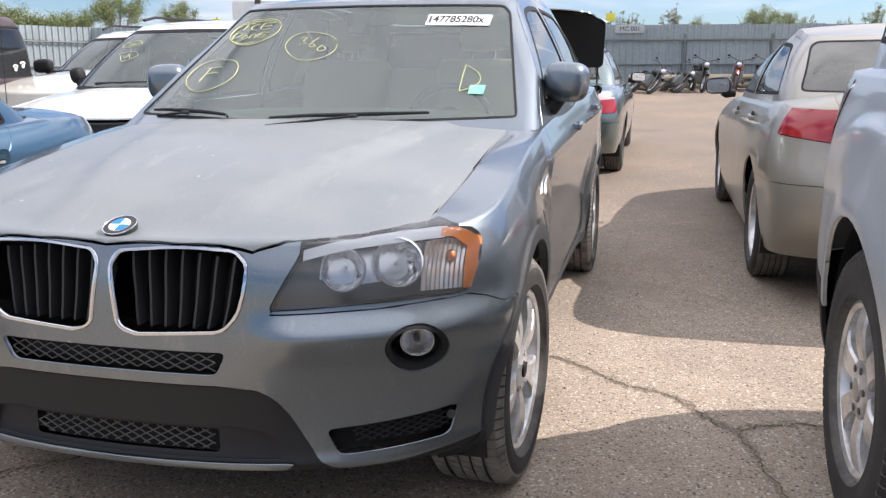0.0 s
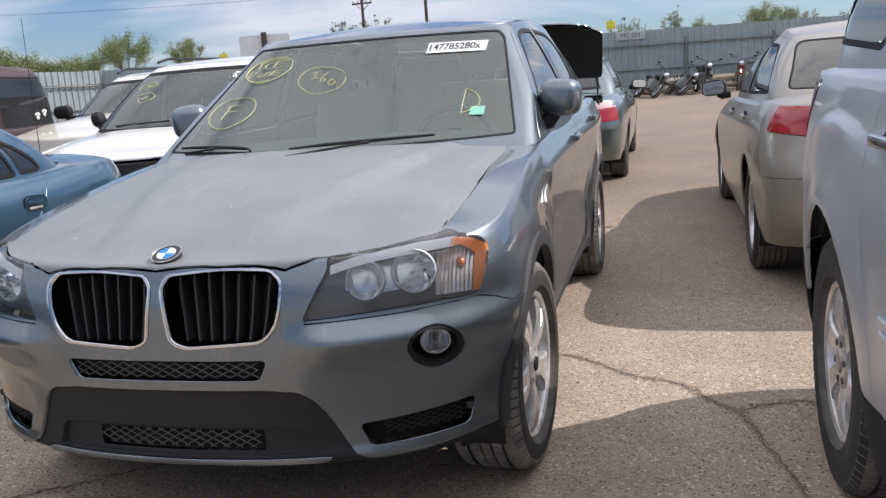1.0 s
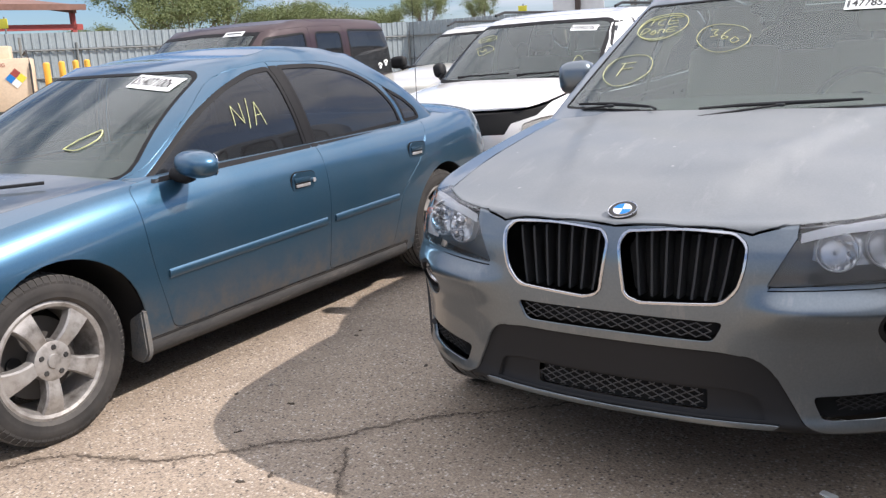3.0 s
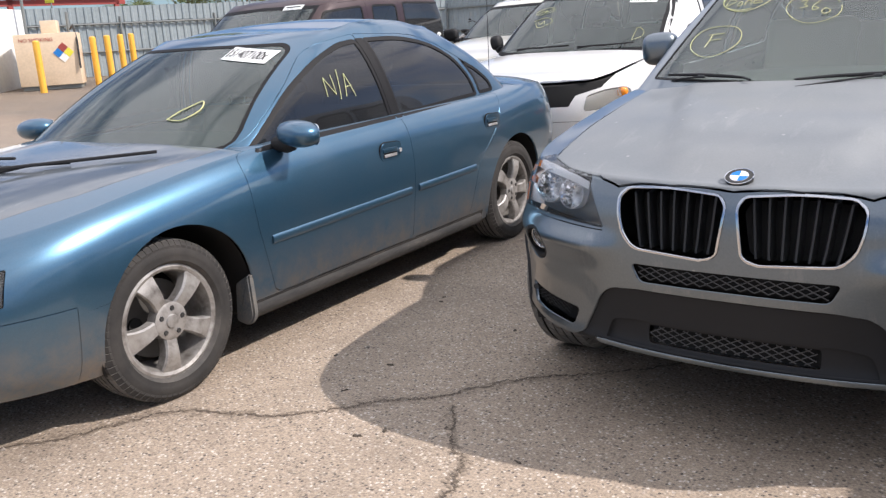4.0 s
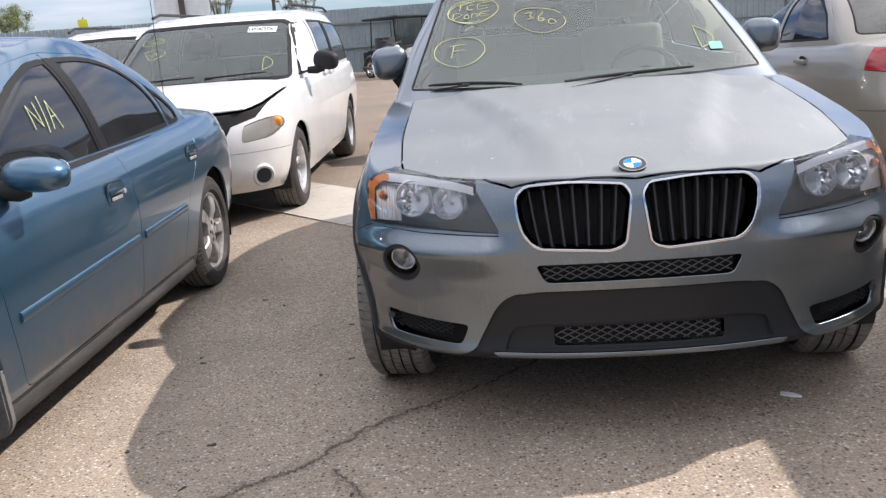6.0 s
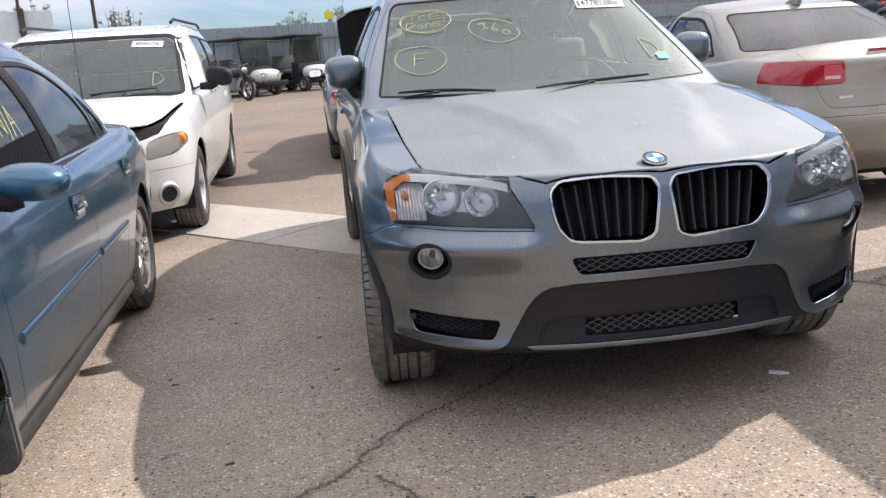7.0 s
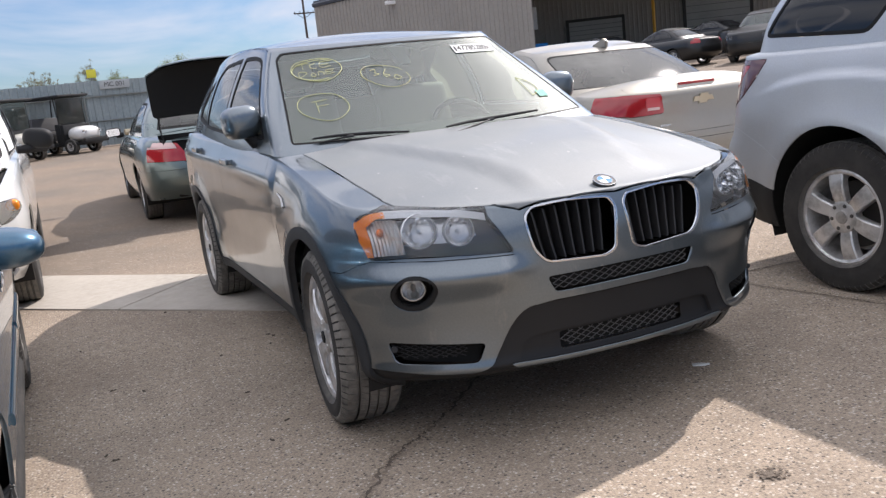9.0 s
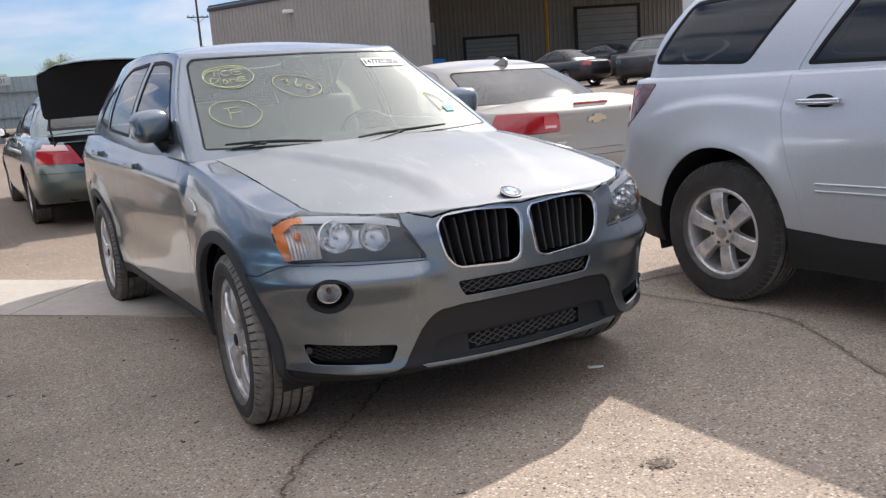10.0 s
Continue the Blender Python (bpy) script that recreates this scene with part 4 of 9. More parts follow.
    for i, (poly, door) in enumerate(P.get("windows", ())):
        par = doors[door] if door is not None else (root, root)
        seals = S.pair("seal%d" % i, "window_seal", P.get("seal_mat", M_SEAL), par, push=0.001, depth=0.008, gap=0.0)
        S.pair("pane%d" % i, "window_pane", P.get("side_glass", G_SIDE), par, push=-0.004, depth=0.0)
    for i in range(len(P.get("pillars", ()))):
        S.pair("pillar%d" % i, "pillar_trim", M_SEAL, doors[min(i, 1)], push=0.002, depth=0.006, gap=0.0)
    edge = S.panel("screen_edge", "windscreen_frame", M_SEAL, root, push=0.0005, depth=0.006, gap=0.0)
    out["screen"] = S.panel("screen", "windscreen", P.get("front_glass", G_WIND), root, push=-0.002, depth=0.0)
    if P.get("backlight"):
        S.panel("back_edge", "rear_window_frame", M_SEAL, root, push=0.0005, depth=0.006, gap=0.0)
        out["back"] = S.panel("back", "rear_window", P.get("rear_glass", G_TINT), root, push=-0.002, depth=0.0)
    for i, (poly, mat) in enumerate(P.get("lamps_f", ())):
        pr = S.pair("lampf%d" % i, "headlight" if mat in (M_LENS, M_YLENS) else "front_lamp", mat, root, push=0.001, depth=0.01)
        if mat in (M_LENS, M_YLENS):
            S.pair("lampf%d" % i, "lamp_housing", P.get("lamp_inner", M_LAMPHOUSE), pr, push=-0.055, depth=0.0, gap=0)
    for i, (poly, mat) in enumerate(P.get("lamps_r", ())):
        S.pair("lampr%d" % i, "tail_light", mat, root, push=0.004, depth=0.014)
    for i, (poly, mat) in enumerate(P.get("lamps_side", ())):
        S.pair("lamps%d" % i, "tail_light", mat, root, push=0.004, depth=0.014)
    # wheels
    data = wheel_data(r, P["rim"], P["tyre_w"], P["style"], P.get("alloy"), P.get("tread", False), P.get("tread_mat"))
    tx = P["track"] / 2
    for y, spin, steer in zip(axles, P.get("spins", (8, 31)), (P.get("steer", 0), 0)):
        for s in (1, -1):
            wheel(data, root, s * tx, y, r, steer, spin + 20 * s)
    for y in arches:
        for s in (1, -1):
            R = P["arch"] * tall + 0.015
            prof = [(0.9 * s * P["track"] / 2 + s * 0.10, R), (s * 0.38, R), (s * 0.36, 0.05)]
            prof[0] = (s * (sp(P["wide"], y) - 0.05), R)
            bm = lathe(prof, "x", 40, close=False, m=Matrix.Translation((0, y, r)))
            bmesh.ops.delete(bm, geom=[v for v in bm.verts if v.co.z < 0.17], context="VERTS")
            part("wheel_liner", bm, M_LINER, root)
    # floor and cabin
    z0 = min(v for _, v in P["sill"]) + 0.05
    wn_, wx = 0.34, min(v for _, v in P["wide"]) * 0.88
    nose, tail = min(v for _, v in P["nose"]), max(v for _, v in P["tail"])
    part("underbody", join(box(-wx, wx, P["arch"] + 0.05, P["wb"] - P["arch"] - 0.05, z0, z0 + 0.05, 0.01),
                           box(-wn_, wn_, nose + 0.2, tail - 0.2, z0 + 0.01, z0 + 0.28, 0.02),
                           box(-wx * 0.8, wx * 0.8, nose + 0.25, -P["arch"] - 0.06, z0 + 0.02, z0 + 0.32, 0.02),
                           box(-wx * 0.8, wx * 0.8, P["wb"] + P["arch"] + 0.06, tail - 0.18, z0 + 0.06, z0 + 0.3, 0.02),
                           cyl((-tx, 0, r), (tx, 0, r), 0.03), cyl((-tx, P["wb"], r), (tx, P["wb"], r), 0.035)), M_LINER, root)
    cab = P.get("cabin")
    if cab:
        fy, w = P["cowl"], sp(P["wide"], P["cowl"]) * 0.86
        zb = sp(H["belt"], P["cowl"] + 0.3)
        dash = egg(0, fy + 0.28, zb - 0.13, w, 0.33, 0.16, 3.6)
        d = part("dashboard", dash, cab.get("dash", M_GREYCLOTH), root)
        part("cabin_floor", box(-w * 0.95, w * 0.95, fy + 0.1, cab["end"], z0 + 0.06, z0 + 0.09), M_GREYCLOTH, root)
        part("bulkhead", box(-w, w, fy + 0.02, fy + 0.06, z0 + 0.1, zb - 0.09), M_DARK, root)
        for s in (1, -1):
            seat(root, s * 0.37, cab["y"], cab["z"], cab["mat"], tall=cab.get("tall", 0.60))
        bench = part("rear_bench", box(-w * 0.8, w * 0.8, cab["y2"] - 0.28, cab["y2"] + 0.25, cab["z"], cab["z"] + 0.16, 0.05), cab["mat"], root)
        mm = Matrix.Translation((0, cab["y2"] + 0.22, cab["z"] + 0.1)) @ Matrix.Rotation(radians(-20), 4, "X")
        part("bench_back", box(-w * 0.8, w * 0.8, -0.06, 0.07, 0, 0.56, 0.05, 2, mm), cab["mat"], bench)
        steering_wheel(root, 0.37, fy + 0.62, zb - 0.05, M_BLACK)
        zt = sp(H["roof"], sp(H["front"], 1) + 0.3)
        mx = egg(0, 0, 0, 0.12, 0.02, 0.035, 3, m=Matrix.Translation((0, sp(H["front"], 0.86) + 0.13, zt - 0.10)))
        part("rear_view_mirror", mx, M_BLACK, root)
    return root, S, out

# ---------------------------------------------------------------- the grey SUV
HR = 0.345


def hero_disp(x, y, z):
    """Flared arches and a crisp shoulder line along the flank."""
    dx = 0.0
    for ay in (0, 2.81):
        r = math.hypot(y - ay, z - HR)
        dx += 0.020 * math.exp(-((r - 0.43) / 0.085) ** 2) * smooth01((x - 0.6) / 0.25)
    if 0.55 < y < 3.3:
        c = 0.93 + 0.025 * (y - 0.5)
        dx += 0.014 * math.exp(-((z - c) / 0.05) ** 2) - 0.016 * math.exp(-((z - 0.62) / 0.12) ** 2)
    dy = 0.0
    if y < -0.2:
        # shelf under the lamps, hollow round the fog lamps, lip under the intakes
        f = smooth01((-0.15 - y) / 0.3)
        dy -= 0.036 * f * smooth01((0.712 - z) / 0.085) * smooth01((z - 0.545) / 0.105) * smooth01((abs(x) - 0.33) / 0.16)
        dy += 0.016 * f * math.exp(-((z - 0.49) / 0.09) ** 2) * smooth01((abs(x) - 0.42) / 0.12)
        dy -= 0.022 * f * math.exp(-((z - 0.300) / 0.03) ** 2)
    return (dx, dy, 0)


def hero_lid(x, y):
    """Two creases that open out from the grille towards the screen."""
    a = abs(x)
    c = sp([(-0.8, 0.25), (-0.6, 0.245), (-0.45, 0.262), (-0.25, 0.325), (0, 0.40), (0.25, 0.468), (0.6, 0.55)], y)
    f = smooth01((y + 0.72) / 0.16) * (1 - 0.5 * smooth01((y - 0.1) / 0.4))
    return f * (0.0065 * math.exp(-((a - c) / 0.016) ** 2) + 0.018 * (1 - smooth01((a - c) / 0.060)))


LAMP = rounded([(0.411, 0.701), (0.48, 0.835), (0.583, 0.851), (0.685, 0.86), (0.768, 0.865), (0.816, 0.861), (0.842, 0.837), (0.849, 0.793), (0.831, 0.711), (0.744, 0.715), (0.604, 0.711)], [0.01, 0.01, 0.02, 0.02, 0.02, 0.02, 0.02, 0.02, 0.012, 0.02, 0.02], 3)
KIDNEY = rounded([(0.013, 0.796), (0.034, 0.832), (0.193, 0.846), (0.328, 0.838), (0.360, 0.808), (0.359, 0.752), (0.342, 0.688), (0.302, 0.645), (0.078, 0.631), (0.034, 0.650)], [0.045, 0.045, 0.06, 0.045, 0.04, 0.05, 0.05, 0.045, 0.04, 0.045], 5)
INTAKE = rounded([(-0.31, 0.541), (0.278, 0.541), (0.307, 0.597), (-0.31, 0.597)], [0, 0.015, 0.015, 0], 3)
SKIRT = rounded([(-0.5, 0.513), (0.289, 0.513), (0.386, 0.505), (0.432, 0.463), (0.465, 0.398), (0.508, 0.318), (0.555, 0.296), (0.685, 0.301), (0.947, 0.328), (0.947, 0), (-0.5, 0)], [0, 0.03, 0.05, 0.03, 0.03, 0.03, 0.03, 0.03, 0, 0, 0], 4)
BLADE = rounded([(-0.4, 0.287), (0.434, 0.299), (0.454, 0.314), (0.425, 0.317), (-0.4, 0.304)], 0.004, 2)
RECESS = rounded([(-0.5, 0.401), (0.318, 0.403), (0.391, 0.391), (0.417, 0.323), (-0.5, 0.313)], [0, 0.02, 0.02, 0.01, 0], 3)
GRID = rounded([(-0.3, 0.331), (0.262, 0.335), (0.262, 0.389), (-0.3, 0.389)], [0, 0.008, 0.008, 0], 2)
SCOOP = rounded([(0.524, 0.396), (0.552, 0.334), (0.791, 0.342), (0.808, 0.417)], 0.018, 4)
FOG = circle(0.732, 0.594, 0.064, 32)


# the lamp's upper edge, up to the shut line of the bonnet
LAMPTOP = [(0.475, -0.887), (0.475, -0.689), (0.533, -0.657), (0.594, -0.617), (0.655, -0.557), (0.717, -0.483), (0.737, -0.437), (0.774, -0.452), (0.821, -0.462), (0.852, -0.462), (0.852, -0.887)]
FACE = [(-0.2, 0.95), (0.498, 0.95), (0.498, 0.833), (0.413, 0.692), (0.829, 0.706), (0.862, 0.691), (0.905, 0.661), (1.3, 0.657), (1.3, -1), (-0.2, -1)]


def hero_cuts(S, base):
    ahead = lambda c, n: n.y < 0.3 and c.y < 0.1
    S.cut("bumper_f", FACE, "y", lambda c, n: c.y < 0.0, ["body"])
    base = base + ["bumper_f"]
    src = base + ["bonnet"]
    S.cut("skirt", SKIRT, "y", ahead, base)
    src = src + ["skirt"]
    S.cut("lamp", LAMP, "y", ahead, src)
    S.cut("lamp", LAMPTOP, "z", lambda c, n: c.z > 0.82 and c.y < -0.3, base)
    S.cut("kidney_frame", KIDNEY, "y", ahead, src)
    S.cut("kidney", inset(KIDNEY, 0.0058), "y", ahead, ["kidney_frame"])
    S.cut("intake", INTAKE, "y", ahead, src)
    S.cut("blade", BLADE, "y", ahead, src)
    S.cut("recess", RECESS, "y", ahead, ["skirt"])
    S.cut("grid", GRID, "y", ahead, src + ["recess"])
    S.cut("scoop", SCOOP, "y", ahead, src)
    S.cut("fog_ring", FOG, "y", ahead, src)
    S.cut("fog", circle(0.732, 0.596, 0.053, 32), "y", ahead, ["fog_ring"])


def lattice(S, x0, x1, z0, z1, back, pitch=0.040, r=0.0019):
    """A diamond mesh across the nose, set back behind the skin."""
    bits = []
    h = z1 - z0
    n = int((x1 - x0) / pitch)
    for s in (1, -1):
        for k in range(-3, n + 4):
            a = x0 + k * pitch
            pts = []
            for i in range(5):
                t = i / 4
                x, z = a + s * h * 1.95 * (t - 0.5), z0 + h * t
                if x0 <= x <= x1:
                    p, _ = S.on(x, z, "y")
                    if p is not None:
                        pts.append((x, p.y + back, z))
            if len(pts) > 1:
                bits.append(tube(pts, r, 4))
    return join(*bits)


HERO = dict(
    name="suv", category="car", paint=P_GREY, wb=2.81, wheel_r=HR, rim=0.243, tyre_w=0.245, track=1.60, arch=0.398, trim=0.045, steer=-4, axles=(-0.02, 2.81), arches=(0, 2.81), tread=True, tread_mat=M_TREAD, frit=0.007, bonnet_mat=P_BONNET,
    style=dict(n=5, pair=0.21, w0=0.040, w1=0.056, hub=0.072, dish=0.74, cone=0.0, arc=0.012, thick=0.035, nutr=0.052, capmat=M_BLACK, cap=0.026, nutmat=M_ALLOY),
    na=30, counts=(34, 56, 20), nv=64, Lf=0.60, Lr=0.45, nf=2.5, nr=3.0, cowl=0.56, deck=3.1, cowl_top=1.13, bow=0.10, bpow=3.0, disp=hero_disp, lid_disp=hero_lid,
    wide=[(-0.85, 0.885), (-0.3, 0.905), (0, 0.91), (0.6, 0.902), (1.4, 0.90), (2.2, 0.905), (2.8, 0.915), (3.3, 0.90), (3.75, 0.86)],
    prof=[(0, 0.945), (0.12, 0.97), (0.3, 0.985), (0.5, 1.0), (0.72, 1.0), (0.86, 0.988), (0.95, 0.965), (1, 0.945)],
    sill=[(-0.85, 0.235), (-0.5, 0.225), (0, 0.25), (0.5, 0.275), (2.8, 0.285), (3.7, 0.33)],
    shoulder=[(-0.767, 0.852), (-0.567, 0.864), (-0.387, 0.876), (0, 0.945), (0.5, 1.02), (0.9, 1.045), (2, 1.08), (2.8, 1.11), (3.3, 1.13), (3.75, 1.12)],
    nose=[(0, -0.627), (0.06, -0.727), (0.14, -0.767), (0.3, -0.777), (0.5, -0.792), (0.7, -0.789), (0.86, -0.779), (1, -0.752)],
    tail=[(0, 3.62), (0.3, 3.72), (0.6, 3.72), (1, 3.62)],
    bonnet=[(-0.767, 0.852), (-0.707, 0.872), (-0.657, 0.891), (-0.587, 0.915), (-0.467, 0.945), (-0.3, 0.976), (0, 1.01), (0.3, 1.044), (0.6, 1.07)],
    house=dict(na=24, counts=(10, 34, 10), nu=24, Lf=0.24, Lr=0.3, nf=2.8, nr=3.5, crown=0.072,
               front=[(-0.1, 0.365), (0, 0.46), (0.5, 0.855), (0.85, 1.10), (1, 1.19)], rear=[(-0.1, 3.64), (0, 3.62), (0.5, 3.5), (1, 3.28)],
               half=[(-0.1, 0.862), (0, 0.85), (0.35, 0.80), (0.7, 0.718), (1, 0.628)], taper=[(0.4, 0.985), (1.5, 1.0), (2.5, 0.985), (3.6, 0.91)],
               belt=[(0.4, 1.05), (1, 1.065), (2, 1.10), (3, 1.14), (3.6, 1.15)],
               roof=[(1.17, 1.536), (1.35, 1.552), (1.55, 1.572), (1.9, 1.595), (2.4, 1.606), (2.9, 1.590), (3.3, 1.542)]),
    doors=[rounded([(0.70, 0.30), (0.64, 0.70), (0.66, 0.95), (0.76, 1.10), (1.36, 1.545), (1.62, 1.576), (1.87, 1.587), (1.87, 0.30)], [0.04, 0.1, 0.1, 0.05, 0.08, 0.1, 0.01, 0.03]),
           rounded([(1.87, 0.30), (1.87, 1.587), (2.45, 1.580), (2.82, 1.44), (2.99, 1.20), (2.92, 1.0), (2.62, 0.78), (2.36, 0.48), (2.30, 0.30)], [0.03, 0.01, 0.1, 0.1, 0.05, 0.1, 0.1, 0.05, 0.04])],
    windows=[(rounded([(0.86, 1.105), (1.39, 1.505), (1.60, 1.534), (1.83, 1.543), (1.83, 1.125)], [0.03, 0.08, 0.05, 0.02, 0.02]), 0),
             (rounded([(1.90, 1.128), (1.90, 1.545), (2.42, 1.540), (2.60, 1.478), (2.63, 1.165)], [0.02, 0.02, 0.06, 0.06, 0.03]), 1),
             (rounded([(2.69, 1.172), (2.68, 1.465), (2.94, 1.395), (3.14, 1.22)], [0.02, 0.03, 0.05, 0.04]), None)],
    screen=rounded([(-0.9, 1.02), (0.770, 1.075), (0.632, 1.490), (0.60, 1.518), (-0.9, 1.530)], [0, 0.02, 0.02, 0.015, 0], 3),
    backlight=[(-0.9, 1.19), (0.70, 1.19), (0.55, 1.50), (-0.9, 1.50)],
    bonnet_cut=[(-0.2, -0.764), (0.193, -0.749), (0.367, -0.731), (0.425, -0.711), (0.475, -0.689), (0.533, -0.657), (0.594, -0.617), (0.655, -0.557), (0.717, -0.483), (0.727, -0.407), (0.744, -0.18), (0.748, 0), (0.752, 0.54), (0.752, 0.7), (-0.2, 0.7)], bonnet_gap=0.0062,
    cladding=[(0.40, 0.33), (2.45, 0.34), (2.45, 0), (0.40, 0)],
    front_glass=G_WIND, side_glass=G_CLEAR, rear_glass=G_TINT, before=hero_cuts,
    cabin=dict(y=1.55, y2=2.45, z=0.62, end=3.4, mat=M_BEIGE, dash=M_TAN),
)


def build_hero():
    root, S, out = build_car(HERO, "grey metallic SUV with yellow crayon marks on its dusty windscreen", pose(0, 0, 0))
    bump, bonnet, screen = out["bumper_f"], out["bonnet"], out["screen"]
    S.panel("skirt", "lower_bumper", M_SKIRT, bump, "black unpainted plastic lower bumper", push=-0.010, depth=0.03, gap=0.0)
    S.panel("recess", "plate_recess", M_SKIRT, bump, push=-0.024, depth=0.0, gap=0.0)
    S.panel("blade", "skid_strip", P_GREY, bump, "thin painted strip", push=0.002, depth=0.012)
    # kidney grilles
    for s in (1, -1):
        P, N, F = S.sheet("kidney_frame", gap=0.0, depth=0.012, push=0.005)
        fr = part("grille", S.mesh("grille", (s,), P, N, F), M_CHROME, root, "chrome-framed black grille opening")
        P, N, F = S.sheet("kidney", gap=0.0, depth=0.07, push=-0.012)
        # near-black sheet behind the slats paints the shade of the opening
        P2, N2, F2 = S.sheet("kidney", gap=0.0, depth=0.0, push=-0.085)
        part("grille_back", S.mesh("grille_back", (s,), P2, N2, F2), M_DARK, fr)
        for k in range(7):
            t = (k + 0.62) / 7.2
            xt, xb = 0.028 + t * (0.340 - 0.028), 0.048 + t * (0.309 - 0.048)
            lo, hi = 0.646, 0.814 + 0.014 * math.sin(math.pi * min(1, t * 1.2))
            pts = []
            for i in range(6):
                u = i / 5
                x, z = xb + (xt - xb) * u ** 0.8, lo + (hi - lo) * u
                p, n = S.on(x, z, "y")
                pts.append(Vector((s * x, p.y + 0.032 + 0.010 * (1 - abs(2 * u - 1)), z)))
            bm = bmesh.new()
            vs = []
            for p in pts:
                vs.append([bm.verts.new(p + Vector((dx, dy, 0))) for dx, dy in ((-0.003, 0.0), (0.003, 0.0), (0.0075, 0.012), (0.0075, 0.05), (-0.0075, 0.05), (-0.0075, 0.012))])
            for a, b in zip(vs, vs[1:]):
                for j in range(6):
                    bm.faces.new([a[j], a[(j + 1) % 6], b[(j + 1) % 6], b[j]])
            bmesh.ops.recalc_face_normals(bm, faces=list(bm.faces))
            part("slat", bm, M_SLAT, fr)
    # intakes with diamond mesh
    for key, args in (("intake", (-0.285, 0.285, 0.549, 0.590)), ("grid", (-0.257, 0.257, 0.337, 0.387))):
        # near-black sheet paints the shade behind the mesh
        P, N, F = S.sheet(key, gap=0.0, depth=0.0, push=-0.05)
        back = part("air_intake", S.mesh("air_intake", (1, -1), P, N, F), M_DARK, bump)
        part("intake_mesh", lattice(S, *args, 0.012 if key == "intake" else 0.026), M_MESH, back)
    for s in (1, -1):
        # the scoop's inside is a near-black sheet, its shade put into the colour
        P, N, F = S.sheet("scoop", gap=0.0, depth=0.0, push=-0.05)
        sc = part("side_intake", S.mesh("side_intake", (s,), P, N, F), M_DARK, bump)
        bits = lattice(S, 0.575, 0.80, 0.355, 0.405, 0.025, 0.028)
        if s < 0:
            bits.transform(Matrix.Diagonal((-1, 1, 1, 1)))
            bmesh.ops.reverse_faces(bits, faces=list(bits.faces))
        part("intake_mesh", bits, M_BLACK, sc)
        p, n = S.on(0.79 * s, 0.392, "y")
        part("sensor_cap", lathe([(0, 0), (0, 0.011), (0.010, 0.010), (0.010, 0)], "y", 16, close=False, m=Matrix.Translation(p + Vector((0, 0.0, 0)))), M_TRIM, sc)
        # fog lamp in its dark cup
        P, N, F = S.sheet("fog_ring", gap=0.0, depth=0.05, push=-0.004)
        ring = part("fog_cup", S.mesh("fog_cup", (s,), P, N, F), M_BLACK, bump)
        c, n = S.on(0.734 * s, 0.598, "y")
        aim = (n + Vector((0, -0.9, 0))).normalized()
        mm = Matrix.Translation(c - aim * 0.036) @ aim.to_track_quat("-Y", "Z").to_matrix().to_4x4()
        part("fog_back", lathe([(0.055, 0.0), (0.050, 0.062), (-0.012, 0.058)], "y", 32, close=False, m=mm), M_BLACK, ring)
        part("fog_reflector", lathe([(0.034, 0.0), (0.028, 0.018), (0.014, 0.032), (-0.004, 0.039)], "y", 32, close=False, m=mm), M_FOGREF, ring)
        part("fog_ring", _moved(tube([(0.040 * math.cos(a), -0.006, 0.040 * math.sin(a)) for a in np.linspace(0, 2 * math.pi, 33)[:-1]], 0.003, 6, True), mm), M_LAMPGREY, ring)
        part("fog_bulb", egg(0, 0.012, 0, 0.010, 0.014, 0.013, 2, m=mm), M_LAMPHOUSE, ring)
        part("fog_lens", lathe([(-0.010, 0.0), (-0.008, 0.02), (-0.004, 0.034), (0.002, 0.043)], "y", 32, close=False, m=mm), M_LENS, ring)
        # headlight
        P, N, F = S.sheet("lamp", gap=0.001, depth=0.012, push=0.002)
        hl = part("headlight", S.mesh("headlight", (s,), P, N, F), M_LENS, root, "clear headlight with two round reflectors and amber corner")
        P, N, F = S.sheet("lamp", gap=0.0, depth=0.0, push=-0.060)
        part("lamp_housing", S.mesh("lamp_housing", (s,), P, N, F), M_LAMPHOUSE, hl)
        def sheet_of(xs, lo, hi, d, rows, ripple=0.0):
            """A piece of lamp lining, d behind the lens, between two heights."""
            verts = []
            for i in range(rows + 1):
                for k, x in enumerate(xs):
                    a, b = lo(x), hi(x)
                    p, n = S.on(x * s, a + (b - a) * i / rows, "y")
                    dd = d(x) if callable(d) else d
                    verts.append(p - n * (dd + ripple * (k % 2)))
            c = len(xs)
            return raw(verts, [(i * c + k, i * c + k + 1, i * c + k + c + 1, i * c + k + c) for i in range(rows) for k in range(c - 1)])

        def top(x):
            return sp([(0.473, 0.833), (0.533, 0.849), (0.583, 0.858), (0.655, 0.865), (0.717, 0.868), (0.779, 0.867), (0.81, 0.857), (0.837, 0.837)], x)

        def foot(x):
            return sp([(0.415, 0.707), (0.513, 0.713), (0.675, 0.72), (0.748, 0.721), (0.831, 0.717)], x)
        part("bezel_plate", sheet_of(np.linspace(0.520, 0.758, 16), lambda x: foot(x) + 0.038 + 0.55 * max(0, 0.56 - x), lambda x: top(x) - 0.018, 0.052, 6), M_LAMPGREY, hl)
        for cx, cz, r in ((0.566, 0.790, 0.049), (0.684, 0.800, 0.056)):
            c, n = S.on(cx * s, cz, "y")
            aim = (n * 0.7 + Vector((0, -1.0, 0))).normalized()
            mm = Matrix.Translation(c - aim * 0.030) @ aim.to_track_quat("-Y", "Z").to_matrix().to_4x4()
